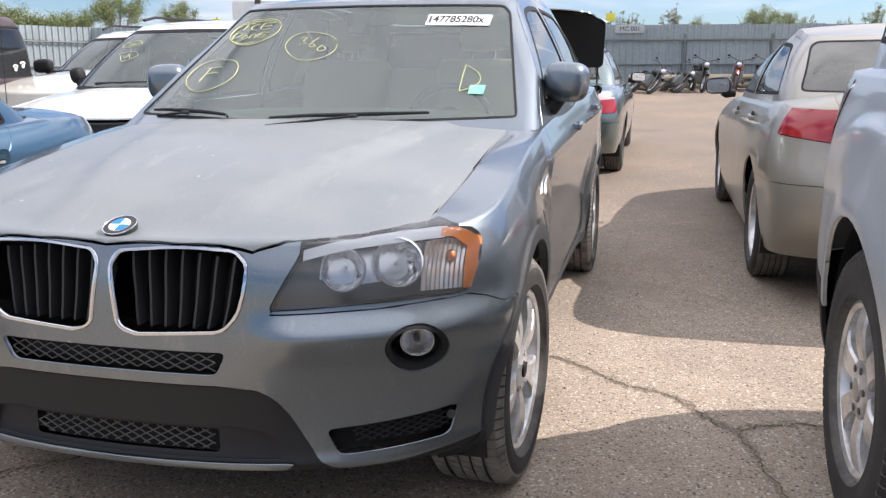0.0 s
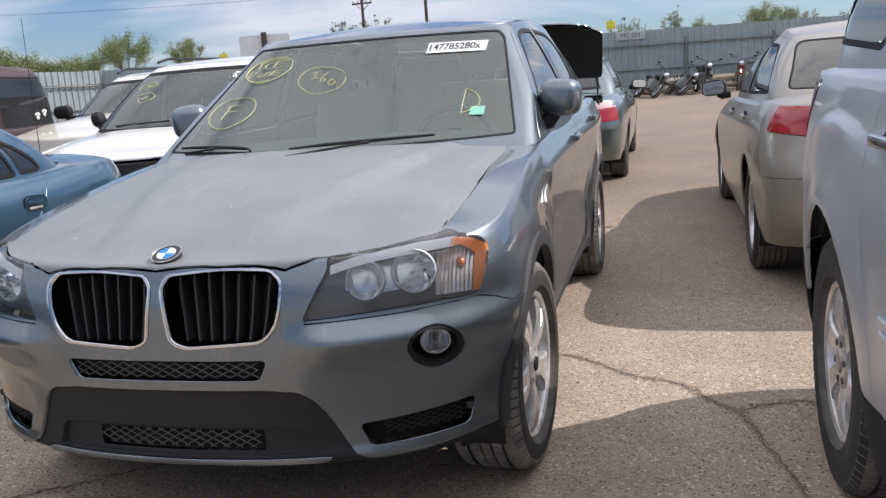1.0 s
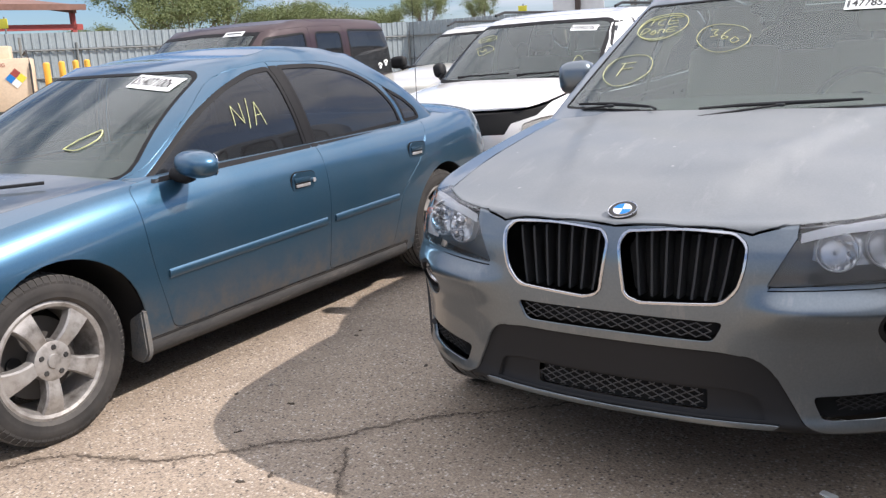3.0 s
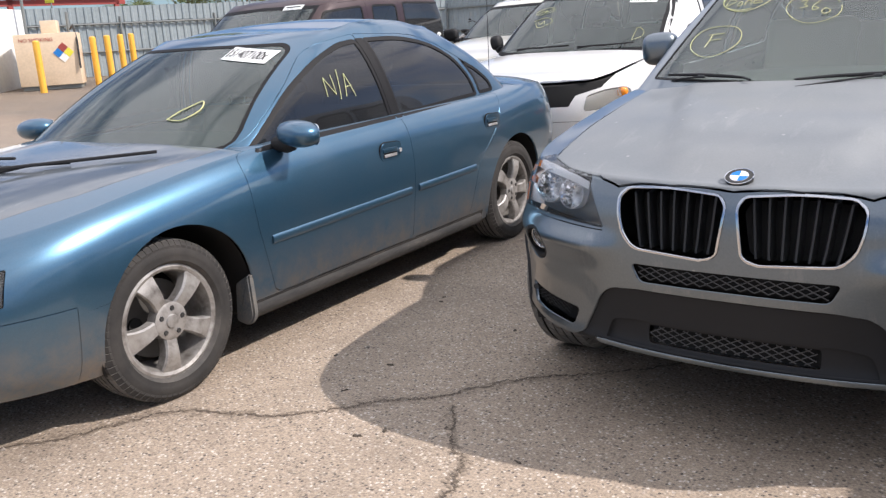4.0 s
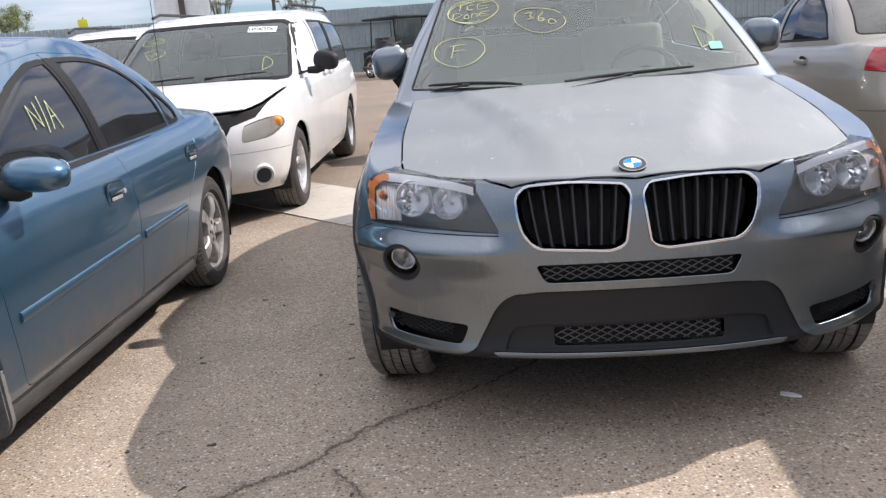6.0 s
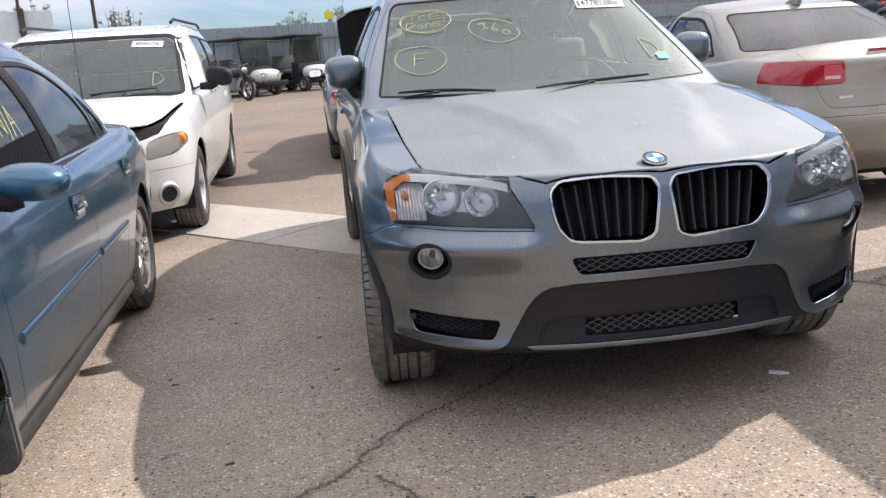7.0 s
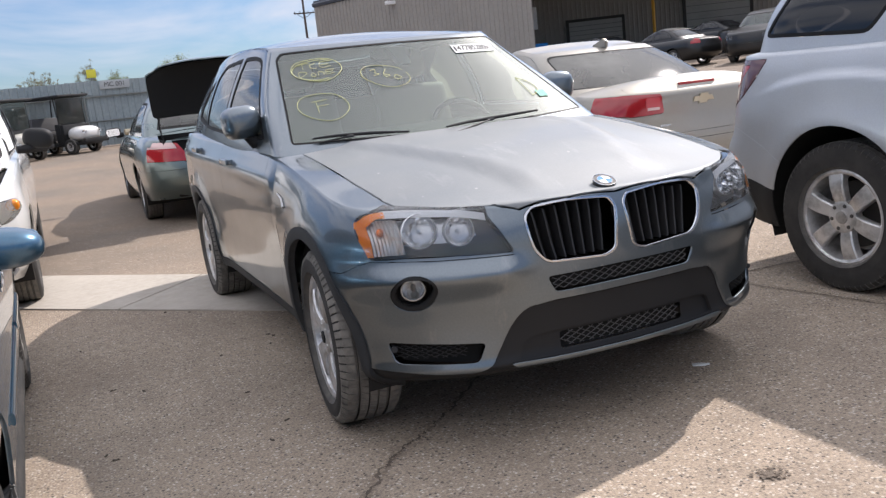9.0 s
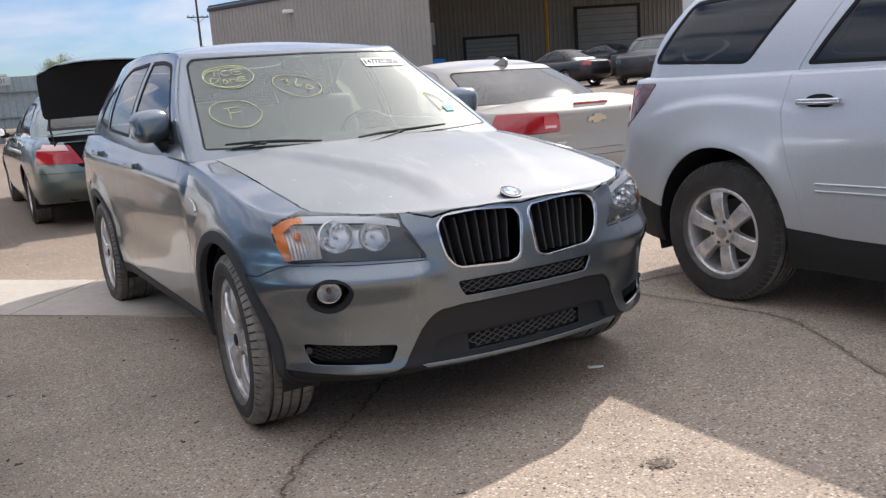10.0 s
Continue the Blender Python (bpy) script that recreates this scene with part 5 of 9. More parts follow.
            bowl = lathe([(0.040, 0.010), (0.036, r * 0.36), (0.027, r * 0.62), (0.012, r * 0.84), (-0.008, r)], "y", 22, close=False, m=mm)
            rng = random.Random(17)
            for v in bowl.verts:
                v.co += aim * rng.uniform(-0.0035, 0.0035)
            rf = part("lamp_reflector", bowl, M_BOWL, hl, smooth=False)
            part("lamp_ring", lathe([(-0.006, r * 0.98), (-0.012, r * 1.01), (-0.010, r * 1.06), (0.016, r * 1.08)], "y", 44, close=False, m=mm), M_BEZEL, rf)
            part("bulb", _moved(cyl((0, 0.038, 0), (0, 0.010, 0), 0.008, 0.006, 12), mm), M_LAMPGREY, rf)
        part("lamp_brow", sheet_of(np.linspace(0.482, 0.772, 18), lambda x: top(x) - 0.022, lambda x: top(x) + 0.002, 0.0035, 4), M_WHITE, hl, "white light strip")
        corner = sheet_of(np.linspace(0.820, 0.845, 6), lambda x: foot(x) + 0.002, lambda x: top(x) - 0.001, 0.004, 10)
        crest = sheet_of(np.linspace(0.764, 0.8205, 8), lambda x: top(x) - 0.020 - 0.012 * smooth01((x - 0.784) / 0.036), lambda x: top(x) - 0.001, 0.0035, 3)
        part("amber_reflector", join(corner, crest), M_AMBER, hl, "amber side reflector")
        part("turn_signal", sheet_of(np.linspace(0.748, 0.822, 19), lambda x: foot(x) + 0.004, lambda x: top(x) - 0.018, lambda x: 0.012 + 0.75 * abs(0.822 - x) * 0.45, 7, 0.0025), M_TURN, hl, "clear ribbed turn signal")
        p, n = S.on(0.786 * s, 0.800, "y")
        part("turn_bulb", egg(p.x, p.y + 0.016, p.z, 0.013, 0.012, 0.015, 2), M_BULBO, hl)
        # fender vent and mirror
        v = on_side(S, [(0.34, 0.835), (0.37, 0.868), (0.45, 0.885)], 0.004, s)
        part("repeater", join(tube(v, lambda t: 0.006 * (1 - 0.5 * t), 8)), M_ALLOY, root, "small chrome side repeater")
        door_mirror(out["doors"][0][0 if s > 0 else 1], s, 0.900, 1.03, 1.195, P_GREY, 0.088, 0.080, 0.080, (0.79, 1.02, 1.09))
    grab_handle(S, out["doors"][0], 1.60, 0.985, P_GREY, 0.22, False)
    grab_handle(S, out["doors"][1], 2.62, 1.03, P_GREY, 0.22, False)
    # enamel badge: blue and white quarters in a dark ring
    p, n = S.on(0, -0.69, "z")
    n = (n + Vector((0, -0.22, 0))).normalized()
    mm = Matrix.Translation(p + n * 0.010) @ n.to_track_quat("Z", "Y").to_matrix().to_4x4()
    badge = part("badge", lathe([(-0.020, 0.036), (0, 0.041), (0.004, 0.041), (0.006, 0.039), (0.0065, 0.0)], "z", 40, close=False, m=mm), M_INK, bonnet, "round enamel badge in blue and white quarters")
    for k in range(4):
        a0 = k * math.pi / 2 + math.radians(0)
        pts = [(0, 0)] + [(0.026 * math.cos(a0 + math.pi / 2 * i / 8), 0.026 * math.sin(a0 + math.pi / 2 * i / 8)) for i in range(9)]
        part("enamel_quarter", _moved(prism(pts, 0.003, "z", 0.005), mm), M_LBLUE if k % 2 else M_WHITE, badge)
    for rr in (0.041, 0.0265):
        part("badge_ring", _moved(tube([(rr * math.cos(a), rr * math.sin(a), 0.006) for a in np.linspace(0, 2 * math.pi, 41)[:-1]], 0.0016, 6, True), mm), M_CHROME, badge)
    # wipers lying along the foot of the screen
    for x0, xm, x1, z0, zm, z1 in ((-0.10, 0.18, 0.46, 1.062, 1.072, 1.080), (-0.68, -0.52, -0.28, 1.080, 1.078, 1.062)):
        blade = []
        for t in np.linspace(0, 1, 9):
            x = x0 + (x1 - x0) * t
            z = (z0 * (1 - t) + z1 * t) + 4 * t * (1 - t) * (zm - (z0 + z1) / 2)
            p, n = S.on(x, z, "y")
            blade.append(p + n * 0.016)
        w = part("wiper_blade", tube(blade, lambda t: 0.0045 + 0.003 * math.sin(math.pi * t), 8), M_BLACK, root)
        p, n = S.on(xm, zm, "y")
        part("wiper_joint", egg(p.x, p.y - 0.016, p.z + 0.008, 0.018, 0.009, 0.007, 3), M_TRIM, w)
        q, n = S.on(x0 + 0.02, z0 - 0.004, "y")
        part("wiper_arm", tube([q + Vector((0, -0.014, -0.004)), q.lerp(p, 0.5) + Vector((0, -0.016, 0.002)), p + Vector((0, -0.016, 0.008))], 0.0045, 6), M_BLACK, w)
    # marks on the windscreen
    sticker(S, screen, 0.435, 1.448, 0.265, 0.047, "47785280x", 0.040, tilt=-1)
    v = on_glass(S, [(0.570, 1.155), (0.628, 1.153), (0.628, 1.185), (0.570, 1.187)], 0.003)
    part("green_tag", raw(v, [(0, 1, 2, 3)]), M_TEAL, screen, "small green paper tag")

    def ring(cx, cz, rx, rz, tilt=0.0, gap=0.0):
        c, k = math.cos(radians(tilt)), math.sin(radians(tilt))
        pts = [(math.cos(a) * rx, math.sin(a) * rz * (1 + 0.06 * math.sin(3 * a))) for a in np.linspace(0.6, 0.6 + 2 * math.pi * (1 - gap), 40)]
        return [(cx + a * c - b * k, cz + a * k + b * c) for a, b in pts]

    def mark(strokes, label, r=0.0016):
        chalk("crayon_mark", [on_glass(S, curve2(q, 5) if len(q) < 30 else q, 0.002) for q in strokes], screen, label, r)
    mark([ring(-0.475, 1.412, 0.125, 0.058, 4), ring(-0.480, 1.410, 0.118, 0.050, 6, 0.3)], "yellow crayon loop round two words", 0.0017)
    mark([[(-0.560, 1.442), (-0.500, 1.448)], [(-0.532, 1.446), (-0.540, 1.418)], [(-0.470, 1.444), (-0.500, 1.436), (-0.498, 1.420), (-0.470, 1.418)],
          [(-0.395, 1.450), (-0.445, 1.446), (-0.448, 1.420), (-0.400, 1.424)], [(-0.445, 1.434), (-0.405, 1.436)]], "yellow crayon letters ICE", 0.0015)
    mark([[(-0.575, 1.378), (-0.566, 1.405), (-0.530, 1.398), (-0.572, 1.376)], [(-0.520, 1.382), (-0.505, 1.396), (-0.495, 1.382), (-0.510, 1.376), (-0.520, 1.382)],
          [(-0.482, 1.380), (-0.478, 1.396), (-0.455, 1.396), (-0.455, 1.381)], [(-0.395, 1.406), (-0.435, 1.403), (-0.440, 1.384), (-0.400, 1.388)], [(-0.437, 1.394), (-0.405, 1.396)]], "yellow crayon word of four letters", 0.0015)
    mark([ring(-0.545, 1.228, 0.118, 0.064, 2)], "yellow crayon circle")
    mark([[(-0.590, 1.252), (-0.515, 1.258)], [(-0.570, 1.253), (-0.575, 1.225), (-0.582, 1.200)], [(-0.572, 1.230), (-0.520, 1.234)]], "yellow crayon letter F")
    mark([ring(-0.160, 1.345, 0.120, 0.058, -8, 0.04)], "yellow crayon circle", 0.0014)
    mark([[(-0.225, 1.378), (-0.195, 1.380), (-0.205, 1.364), (-0.188, 1.355), (-0.218, 1.350)], [(-0.140, 1.378), (-0.165, 1.355), (-0.160, 1.338), (-0.138, 1.344), (-0.160, 1.352)],
          [(-0.108, 1.345), (-0.122, 1.330), (-0.105, 1.320), (-0.085, 1.330), (-0.108, 1.345)]], "yellow crayon number 360", 0.0015)
    mark([[(0.535, 1.165), (0.530, 1.215), (0.528, 1.260)], [(0.528, 1.262), (0.580, 1.235), (0.600, 1.205), (0.585, 1.182), (0.535, 1.165)]], "yellow crayon letter D")
    # mirror bracket behind the glass
    v = [S.on(x, z, "y")[0] + Vector((0, 0.02, 0)) for x, z in ((-0.045, 1.495), (0.045, 1.495), (0.030, 1.400), (-0.030, 1.400))]
    bk = raw(v + [q + Vector((0, 0.06, -0.01)) for q in v], [(0, 1, 2, 3), (7, 6, 5, 4), (0, 4, 5, 1), (1, 5, 6, 2), (2, 6, 7, 3), (3, 7, 4, 0)])
    part("sensor_cover", bk, M_TRIM, root)
    return root, S, out


hero, HS, hero_parts = build_hero()

# ---------------------------------------------------------------- the other cars
ALLOY5 = dict(n=5, w0=0.058, w1=0.100, bulge=2.2, hub=0.078, dish=0.76, arc=0.016, thick=0.045, nutr=0.052, cap=0.028, capmat=M_OLDALLOY, nutmat=M_INK)
ALLOY6 = dict(n=6, w0=0.066, w1=0.092, hub=0.085, dish=0.74, arc=0.014, thick=0.045, nuts=6, nutr=0.062, cap=0.036, capmat=M_OLDALLOY, nutmat=M_RAILDARK)
ALLOY10 = dict(n=5, pair=0.16, w0=0.030, w1=0.038, hub=0.07, dish=0.40, arc=0.01, thick=0.03, capmat=M_GOLD)
ALLOY7 = dict(n=7, w0=0.040, w1=0.060, hub=0.07, dish=0.35, arc=0.012, thick=0.035, capmat=M_ALLOY)
PLAIN = [(0, 0.93), (0.15, 0.965), (0.4, 0.99), (0.62, 1.0), (0.82, 0.98), (0.93, 0.945), (1, 0.90)]


def sedan_spec(name, paint_mat, wb, y0, y1, W, zs, zr, r, rim, cowl, deck, roof_f, roof_r, **kw):
    """A saloon from its main sizes: zs is the shoulder's height at the doors, zr the roof's."""
    gb = zs - 0.02
    P = dict(
        name=name, category="car", paint=paint_mat, wb=wb, wheel_r=r, rim=rim, tyre_w=0.21, track=2 * W - 0.27, arch=r + 0.045, style=ALLOY5,
        na=16, counts=(18, 30, 16), nv=28, Lf=0.75, Lr=0.62, nf=2.4, nr=2.5, cowl=cowl, deck=deck, cowl_top=zs + 0.10, deck_top=zs + 0.12, bow=0.16, bpow=2.8,
        wide=[(y0, W * 0.93), (-0.4, W * 0.985), (0.3, W), (wb * 0.5, W), (wb, W * 0.995), (wb + 0.5, W * 0.97), (y1, W * 0.90)],
        prof=PLAIN, sill=[(y0, 0.22), (0, 0.20), (0.5, 0.19), (wb - 0.3, 0.20), (wb + 0.2, 0.24), (y1, 0.30)],
        shoulder=[(y0, zs - 0.30), (y0 * 0.6, zs - 0.20), (0, zs - 0.10), (cowl, zs - 0.025), (wb * 0.5, zs), (wb, zs + 0.015), (deck + 0.2, zs + 0.02), (y1, zs - 0.02)],
        nose=[(0, y0 + 0.12), (0.15, y0 + 0.02), (0.45, y0), (0.75, y0 + 0.03), (1, y0 + 0.10)],
        tail=[(0, y1 - 0.16), (0.2, y1 - 0.02), (0.5, y1), (0.75, y1 - 0.03), (1, y1 - 0.06)],
        bonnet=[(y0 + 0.10, zs - 0.30), (y0 + 0.25, zs - 0.21), (y0 * 0.5, zs - 0.10), (0, zs - 0.02), (cowl, zs + 0.035)],
        boot=[(deck - 0.3, zs + 0.06), (deck, zs + 0.065), ((deck + y1) / 2, zs + 0.07), (y1 - 0.06, zs - 0.02)],
        house=dict(na=14, counts=(8, 26, 8), nu=14, Lf=0.34, Lr=0.34, nf=2.8, nr=2.8, crown=0.04,
                   front=[(-0.1, cowl - 0.26), (0, cowl - 0.17), (0.5, (cowl - 0.17 + roof_f) / 2 - 0.03), (1, roof_f)],
                   rear=[(-0.1, deck + 0.24), (0, deck + 0.17), (0.5, (deck + 0.17 + roof_r) / 2 + 0.05), (1, roof_r)],
                   half=[(-0.1, W * 0.90), (0, W * 0.885), (0.4, W * 0.83), (0.75, W * 0.745), (1, W * 0.63)], taper=[(cowl - 0.2, 0.97), (wb * 0.55, 1.0), (deck, 0.965)],
                   belt=[(cowl - 0.2, gb - 0.02), (wb * 0.5, gb), (deck + 0.2, gb + 0.02)],
                   roof=[(roof_f, zr - 0.060), (roof_f + 0.3, zr - 0.048), (roof_f + 0.45, zr - 0.022), ((roof_f + roof_r) / 2, zr - 0.012), (roof_r - 0.45, zr - 0.024), (roof_r - 0.3, zr - 0.050), (roof_r, zr - 0.065)]),
        front_glass=G_GREEN, side_glass=G_TINT, rear_glass=G_TINT,
        cabin=dict(y=wb * 0.5 - 0.02, y2=wb * 0.82, z=0.36, end=deck, mat=M_GREYCLOTH, tall=0.55),
    )
    P.update(kw)
    return P


# light blue saloon with dark windows
TW = 0.925


def low(poly, d):
    """A side outline with its upper part set lower."""
    return [(a, z - d * smooth01((z - 0.35) / 0.45)) for a, z in poly]


BLUE = sedan_spec(
    "sedan", P_BLUE, 2.756, -1.02, 4.06, TW, 0.925, 1.440, 0.318, 0.218, 0.62, 3.12, 1.28, 2.62, arch=0.365, axles=(0.10, 2.88), arches=(0.155, 2.92), bonnet_mat=P_CHALK, cladding=[(0.50, 0.265), (2.48, 0.270), (2.48, 0), (0.50, 0)], trim_mat=plastic_dusty, alloy=M_OLDALLOY, tread=True, Lf=0.85, nf=2.3, Lr=0.8, nr=2.2, lip=0.10,
    side_glass=G_TINT, front_glass=G_GREEN,
    doors=[rounded([(0.66, 0.27), (0.56, 0.62), (0.55, 0.92), (0.72, 0.98), (1.28, 1.345), (1.66, 1.395), (1.74, 0.96), (1.72, 0.27)], [0.05, 0.1, 0.04, 0.05, 0.15, 0.02, 0.05, 0.04]),
           rounded([(1.72, 0.27), (1.74, 0.96), (1.66, 1.395), (2.25, 1.375), (2.75, 1.12), (2.80, 0.98), (2.66, 0.80), (2.42, 0.62), (2.32, 0.27)], [0.04, 0.05, 0.02, 0.2, 0.1, 0.05, 0.1, 0.1, 0.05])],
    windows=[(rounded([(0.70, 0.965), (1.24, 1.30), (1.45, 1.348), (1.605, 1.355), (1.685, 0.985)], [0.03, 0.12, 0.05, 0.02, 0.03]), 0),
             (rounded([(1.775, 0.99), (1.70, 1.356), (2.15, 1.345), (2.42, 1.25), (2.55, 1.005)], [0.03, 0.02, 0.12, 0.1, 0.03]), 1),
             (rounded([(2.61, 1.01), (2.50, 1.225), (2.72, 1.115), (2.84, 1.03)], [0.02, 0.02, 0.06, 0.03]), None)],
    screen=rounded([(-0.9, 0.85), (0.755, 0.905), (0.580, 1.300), (0.52, 1.335), (-0.9, 1.345)], [0, 0.08, 0.06, 0.04, 0], 3), frit=0.012,
    backlight=[(-0.9, 0.99), (0.62, 0.99), (0.48, 1.285), (-0.9, 1.305)],
    bonnet_cut=[(-0.2, -0.86), (0.35, -0.78), (0.60, -0.55), (0.70, -0.1), (0.74, 0.45), (0.74, 0.9), (-0.2, 0.9)],
    boot_cut=([(-0.2, 3.2), (0.64, 3.15), (0.66, 3.7), (0.6, 4.1), (-0.2, 4.1)], [(-0.2, 0.62), (0.52, 0.66), (0.60, 1.1), (-0.2, 1.1)]),
    bumper_f=[(-2, 0.53), (-0.3, 0.50), (-0.3, -1), (-2, -1)],
    lamps_f=[(rounded([(0.46, 0.535), (0.50, 0.625), (0.90, 0.685), (0.90, 0.565)], 0.03, 3), M_LENS)],
    lamps_r=[(rounded([(0.55, 0.72), (0.55, 0.90), (0.95, 0.90), (0.95, 0.72)], 0.04, 3), M_REDL)],
    style=ALLOY5,
)
BLUE.update(doors=[low(p, 0.035) for p in BLUE["doors"]], seal=0.020,
            windows=[(rounded([(0.665, 0.888), (0.77, 0.958), (1.03, 1.140), (1.30, 1.262), (1.52, 1.322), (1.652, 1.333), (1.712, 0.917)], [0.02, 0.05, 0.15, 0.15, 0.1, 0.02, 0.02]), 0),
                     (rounded([(1.772, 0.920), (1.710, 1.336), (2.02, 1.338), (2.32, 1.285), (2.50, 1.190), (2.60, 1.07), (2.635, 0.955)], [0.02, 0.02, 0.15, 0.12, 0.1, 0.06, 0.02]), 1),
                     (rounded([(2.665, 0.958), (2.640, 1.06), (2.545, 1.185), (2.70, 1.120), (2.82, 1.035), (2.85, 0.966)], [0.02, 0.05, 0.02, 0.08, 0.05, 0.03]), None)],
            pillars=[[(1.655, 1.333), (1.715, 0.918), (1.742, 0.918), (1.681, 1.335)], [(1.681, 1.335), (1.742, 0.918), (1.769, 0.920), (1.707, 1.335)]])
BLUE.update(boot=[(2.8, 0.99), (3.12, 1.005), (3.55, 1.02), (3.85, 1.00), (4.0, 0.94)],
            shoulder=[(-1.02, 0.625), (-0.6, 0.725), (0, 0.825), (0.62, 0.90), (1.38, 0.925), (2.76, 0.95), (3.3, 0.975), (4.06, 0.93)])
# champagne saloon seen from behind
CHAMP = sedan_spec(
    "sedan", P_CHAMP, 2.737, -0.99, 3.72, 0.927, 0.985, 1.480, 0.338, 0.232, 0.60, 3.02, 1.40, 2.45, arch=0.385, Lr=0.42, nr=3.2, style=ALLOY10, wide=[(-0.99, 0.862), (-0.4, 0.913), (0.3, 0.927), (1.37, 0.927), (2.74, 0.927), (3.2, 0.918), (3.72, 0.888)],
    tail=[(0, 3.56), (0.2, 3.70), (0.5, 3.72), (0.75, 3.67), (1, 3.64)],
    boot=[(2.7, 1.09), (3.05, 1.115), (3.35, 1.15), (3.56, 1.155), (3.65, 1.03)],
    shoulder=[(-0.99, 0.68), (-0.6, 0.78), (0, 0.88), (0.6, 0.955), (1.4, 0.985), (2.7, 1.03), (3.2, 1.06), (3.72, 1.03)],
    doors=[rounded([(0.62, 0.27), (0.56, 0.62), (0.56, 0.95), (0.75, 1.02), (1.30, 1.40), (1.62, 1.435), (1.66, 0.98), (1.65, 0.27)], [0.05, 0.1, 0.04, 0.05, 0.15, 0.02, 0.05, 0.04]),
           rounded([(1.65, 0.27), (1.66, 0.98), (1.62, 1.435), (2.2, 1.41), (2.66, 1.17), (2.70, 1.0), (2.58, 0.80), (2.36, 0.60), (2.28, 0.27)], [0.04, 0.05, 0.02, 0.2, 0.1, 0.05, 0.1, 0.1, 0.05])],
    windows=[(rounded([(0.78, 1.02), (1.30, 1.36), (1.57, 1.395), (1.59, 1.035)], [0.03, 0.12, 0.02, 0.03]), 0),
             (rounded([(1.66, 1.035), (1.64, 1.395), (2.15, 1.37), (2.44, 1.24), (2.62, 1.075)], [0.03, 0.02, 0.12, 0.06, 0.03]), 1)],
    screen=[(-0.9, 0.97), (0.74, 0.99), (0.60, 1.36), (-0.9, 1.385)], side_glass=G_TINT, seal_mat=M_SEAL,
    backlight=rounded([(-0.9, 1.095), (0.70, 1.105), (0.58, 1.385), (-0.9, 1.400)], [0, 0.04, 0.06, 0], 4), back_frit=0.008, rear_glass=G_HAZE,
    boot_cut=([(-0.2, 3.15), (0.60, 3.15), (0.62, 3.5), (0.55, 4.1), (-0.2, 4.1)], rounded([(-0.2, 0.735), (0.50, 0.735), (0.56, 0.86), (0.60, 1.2), (-0.2, 1.2)], [0, 0.05, 0.05, 0, 0])),
    bumper_r=[(3.0, 0.66), (5, 0.72), (5, -1), (3.0, -1)],
    lamps_r=[(rounded([(0.37, 0.890), (0.37, 1.032), (0.62, 1.045), (0.95, 1.045), (0.95, 0.925), (0.62, 0.885)], [0.025, 0.025, 0, 0.03, 0.03, 0], 3), M_REDL)],
    bumper_f=[(-2, 0.60), (-0.3, 0.56), (-0.3, -1), (-2, -1)],
)
# grey-green saloon with its boot open
GREEN = sedan_spec(
    "sedan", P_GREEN, 2.715, -0.96, 3.83, 0.970, 0.945, 1.425, 0.318, 0.205, 0.60, 2.88, 1.42, 2.38, arch=0.365, Lr=0.55, nr=2.8, style=ALLOY7, boot_open=True,
    doors=[rounded([(0.62, 0.27), (0.56, 0.62), (0.56, 0.92), (0.75, 0.98), (1.30, 1.37), (1.62, 1.40), (1.66, 0.95), (1.65, 0.27)], [0.05, 0.1, 0.04, 0.05, 0.15, 0.02, 0.05, 0.04]),
           rounded([(1.65, 0.27), (1.66, 0.95), (1.62, 1.40), (2.2, 1.38), (2.62, 1.13), (2.66, 0.96), (2.56, 0.78), (2.36, 0.58), (2.28, 0.27)], [0.04, 0.05, 0.02, 0.2, 0.1, 0.05, 0.1, 0.1, 0.05])],
    windows=[(rounded([(0.78, 0.98), (1.30, 1.33), (1.57, 1.36), (1.59, 0.995)], [0.03, 0.12, 0.02, 0.03]), 0),
             (rounded([(1.66, 0.995), (1.64, 1.36), (2.15, 1.34), (2.44, 1.2), (2.58, 1.02)], [0.03, 0.02, 0.12, 0.06, 0.03]), 1)],
    screen=[(-0.9, 0.94), (0.72, 0.96), (0.58, 1.33), (-0.9, 1.37)], side_glass=G_SIDE,
    backlight=[(-0.9, 1.03), (0.66, 1.03), (0.55, 1.32), (-0.9, 1.345)], rear_glass=G_SIDE,
    boot_cut=(rounded([(-0.2, 3.10), (0.70, 3.10), (0.73, 3.60), (0.70, 4.1), (-0.2, 4.1)], [0, 0.06, 0.1, 0.06, 0], 4), rounded([(-0.2, 0.66), (0.50, 0.66), (0.58, 0.86), (0.73, 1.2), (-0.2, 1.2)], [0, 0.06, 0.04, 0, 0], 4)),
    bumper_r=[(3.05, 0.60), (5, 0.64), (5, -1), (3.05, -1)],
    lamps_r=[(rounded([(0.44, 0.70), (0.56, 0.90), (1.03, 0.93), (1.03, 0.72)], [0.02, 0.02, 0.03, 0.03], 3), M_REDL), (rounded([(0.57, 0.84), (0.60, 0.905), (1.03, 0.935), (1.03, 0.86)], 0.01, 2), M_PINKL)],
)


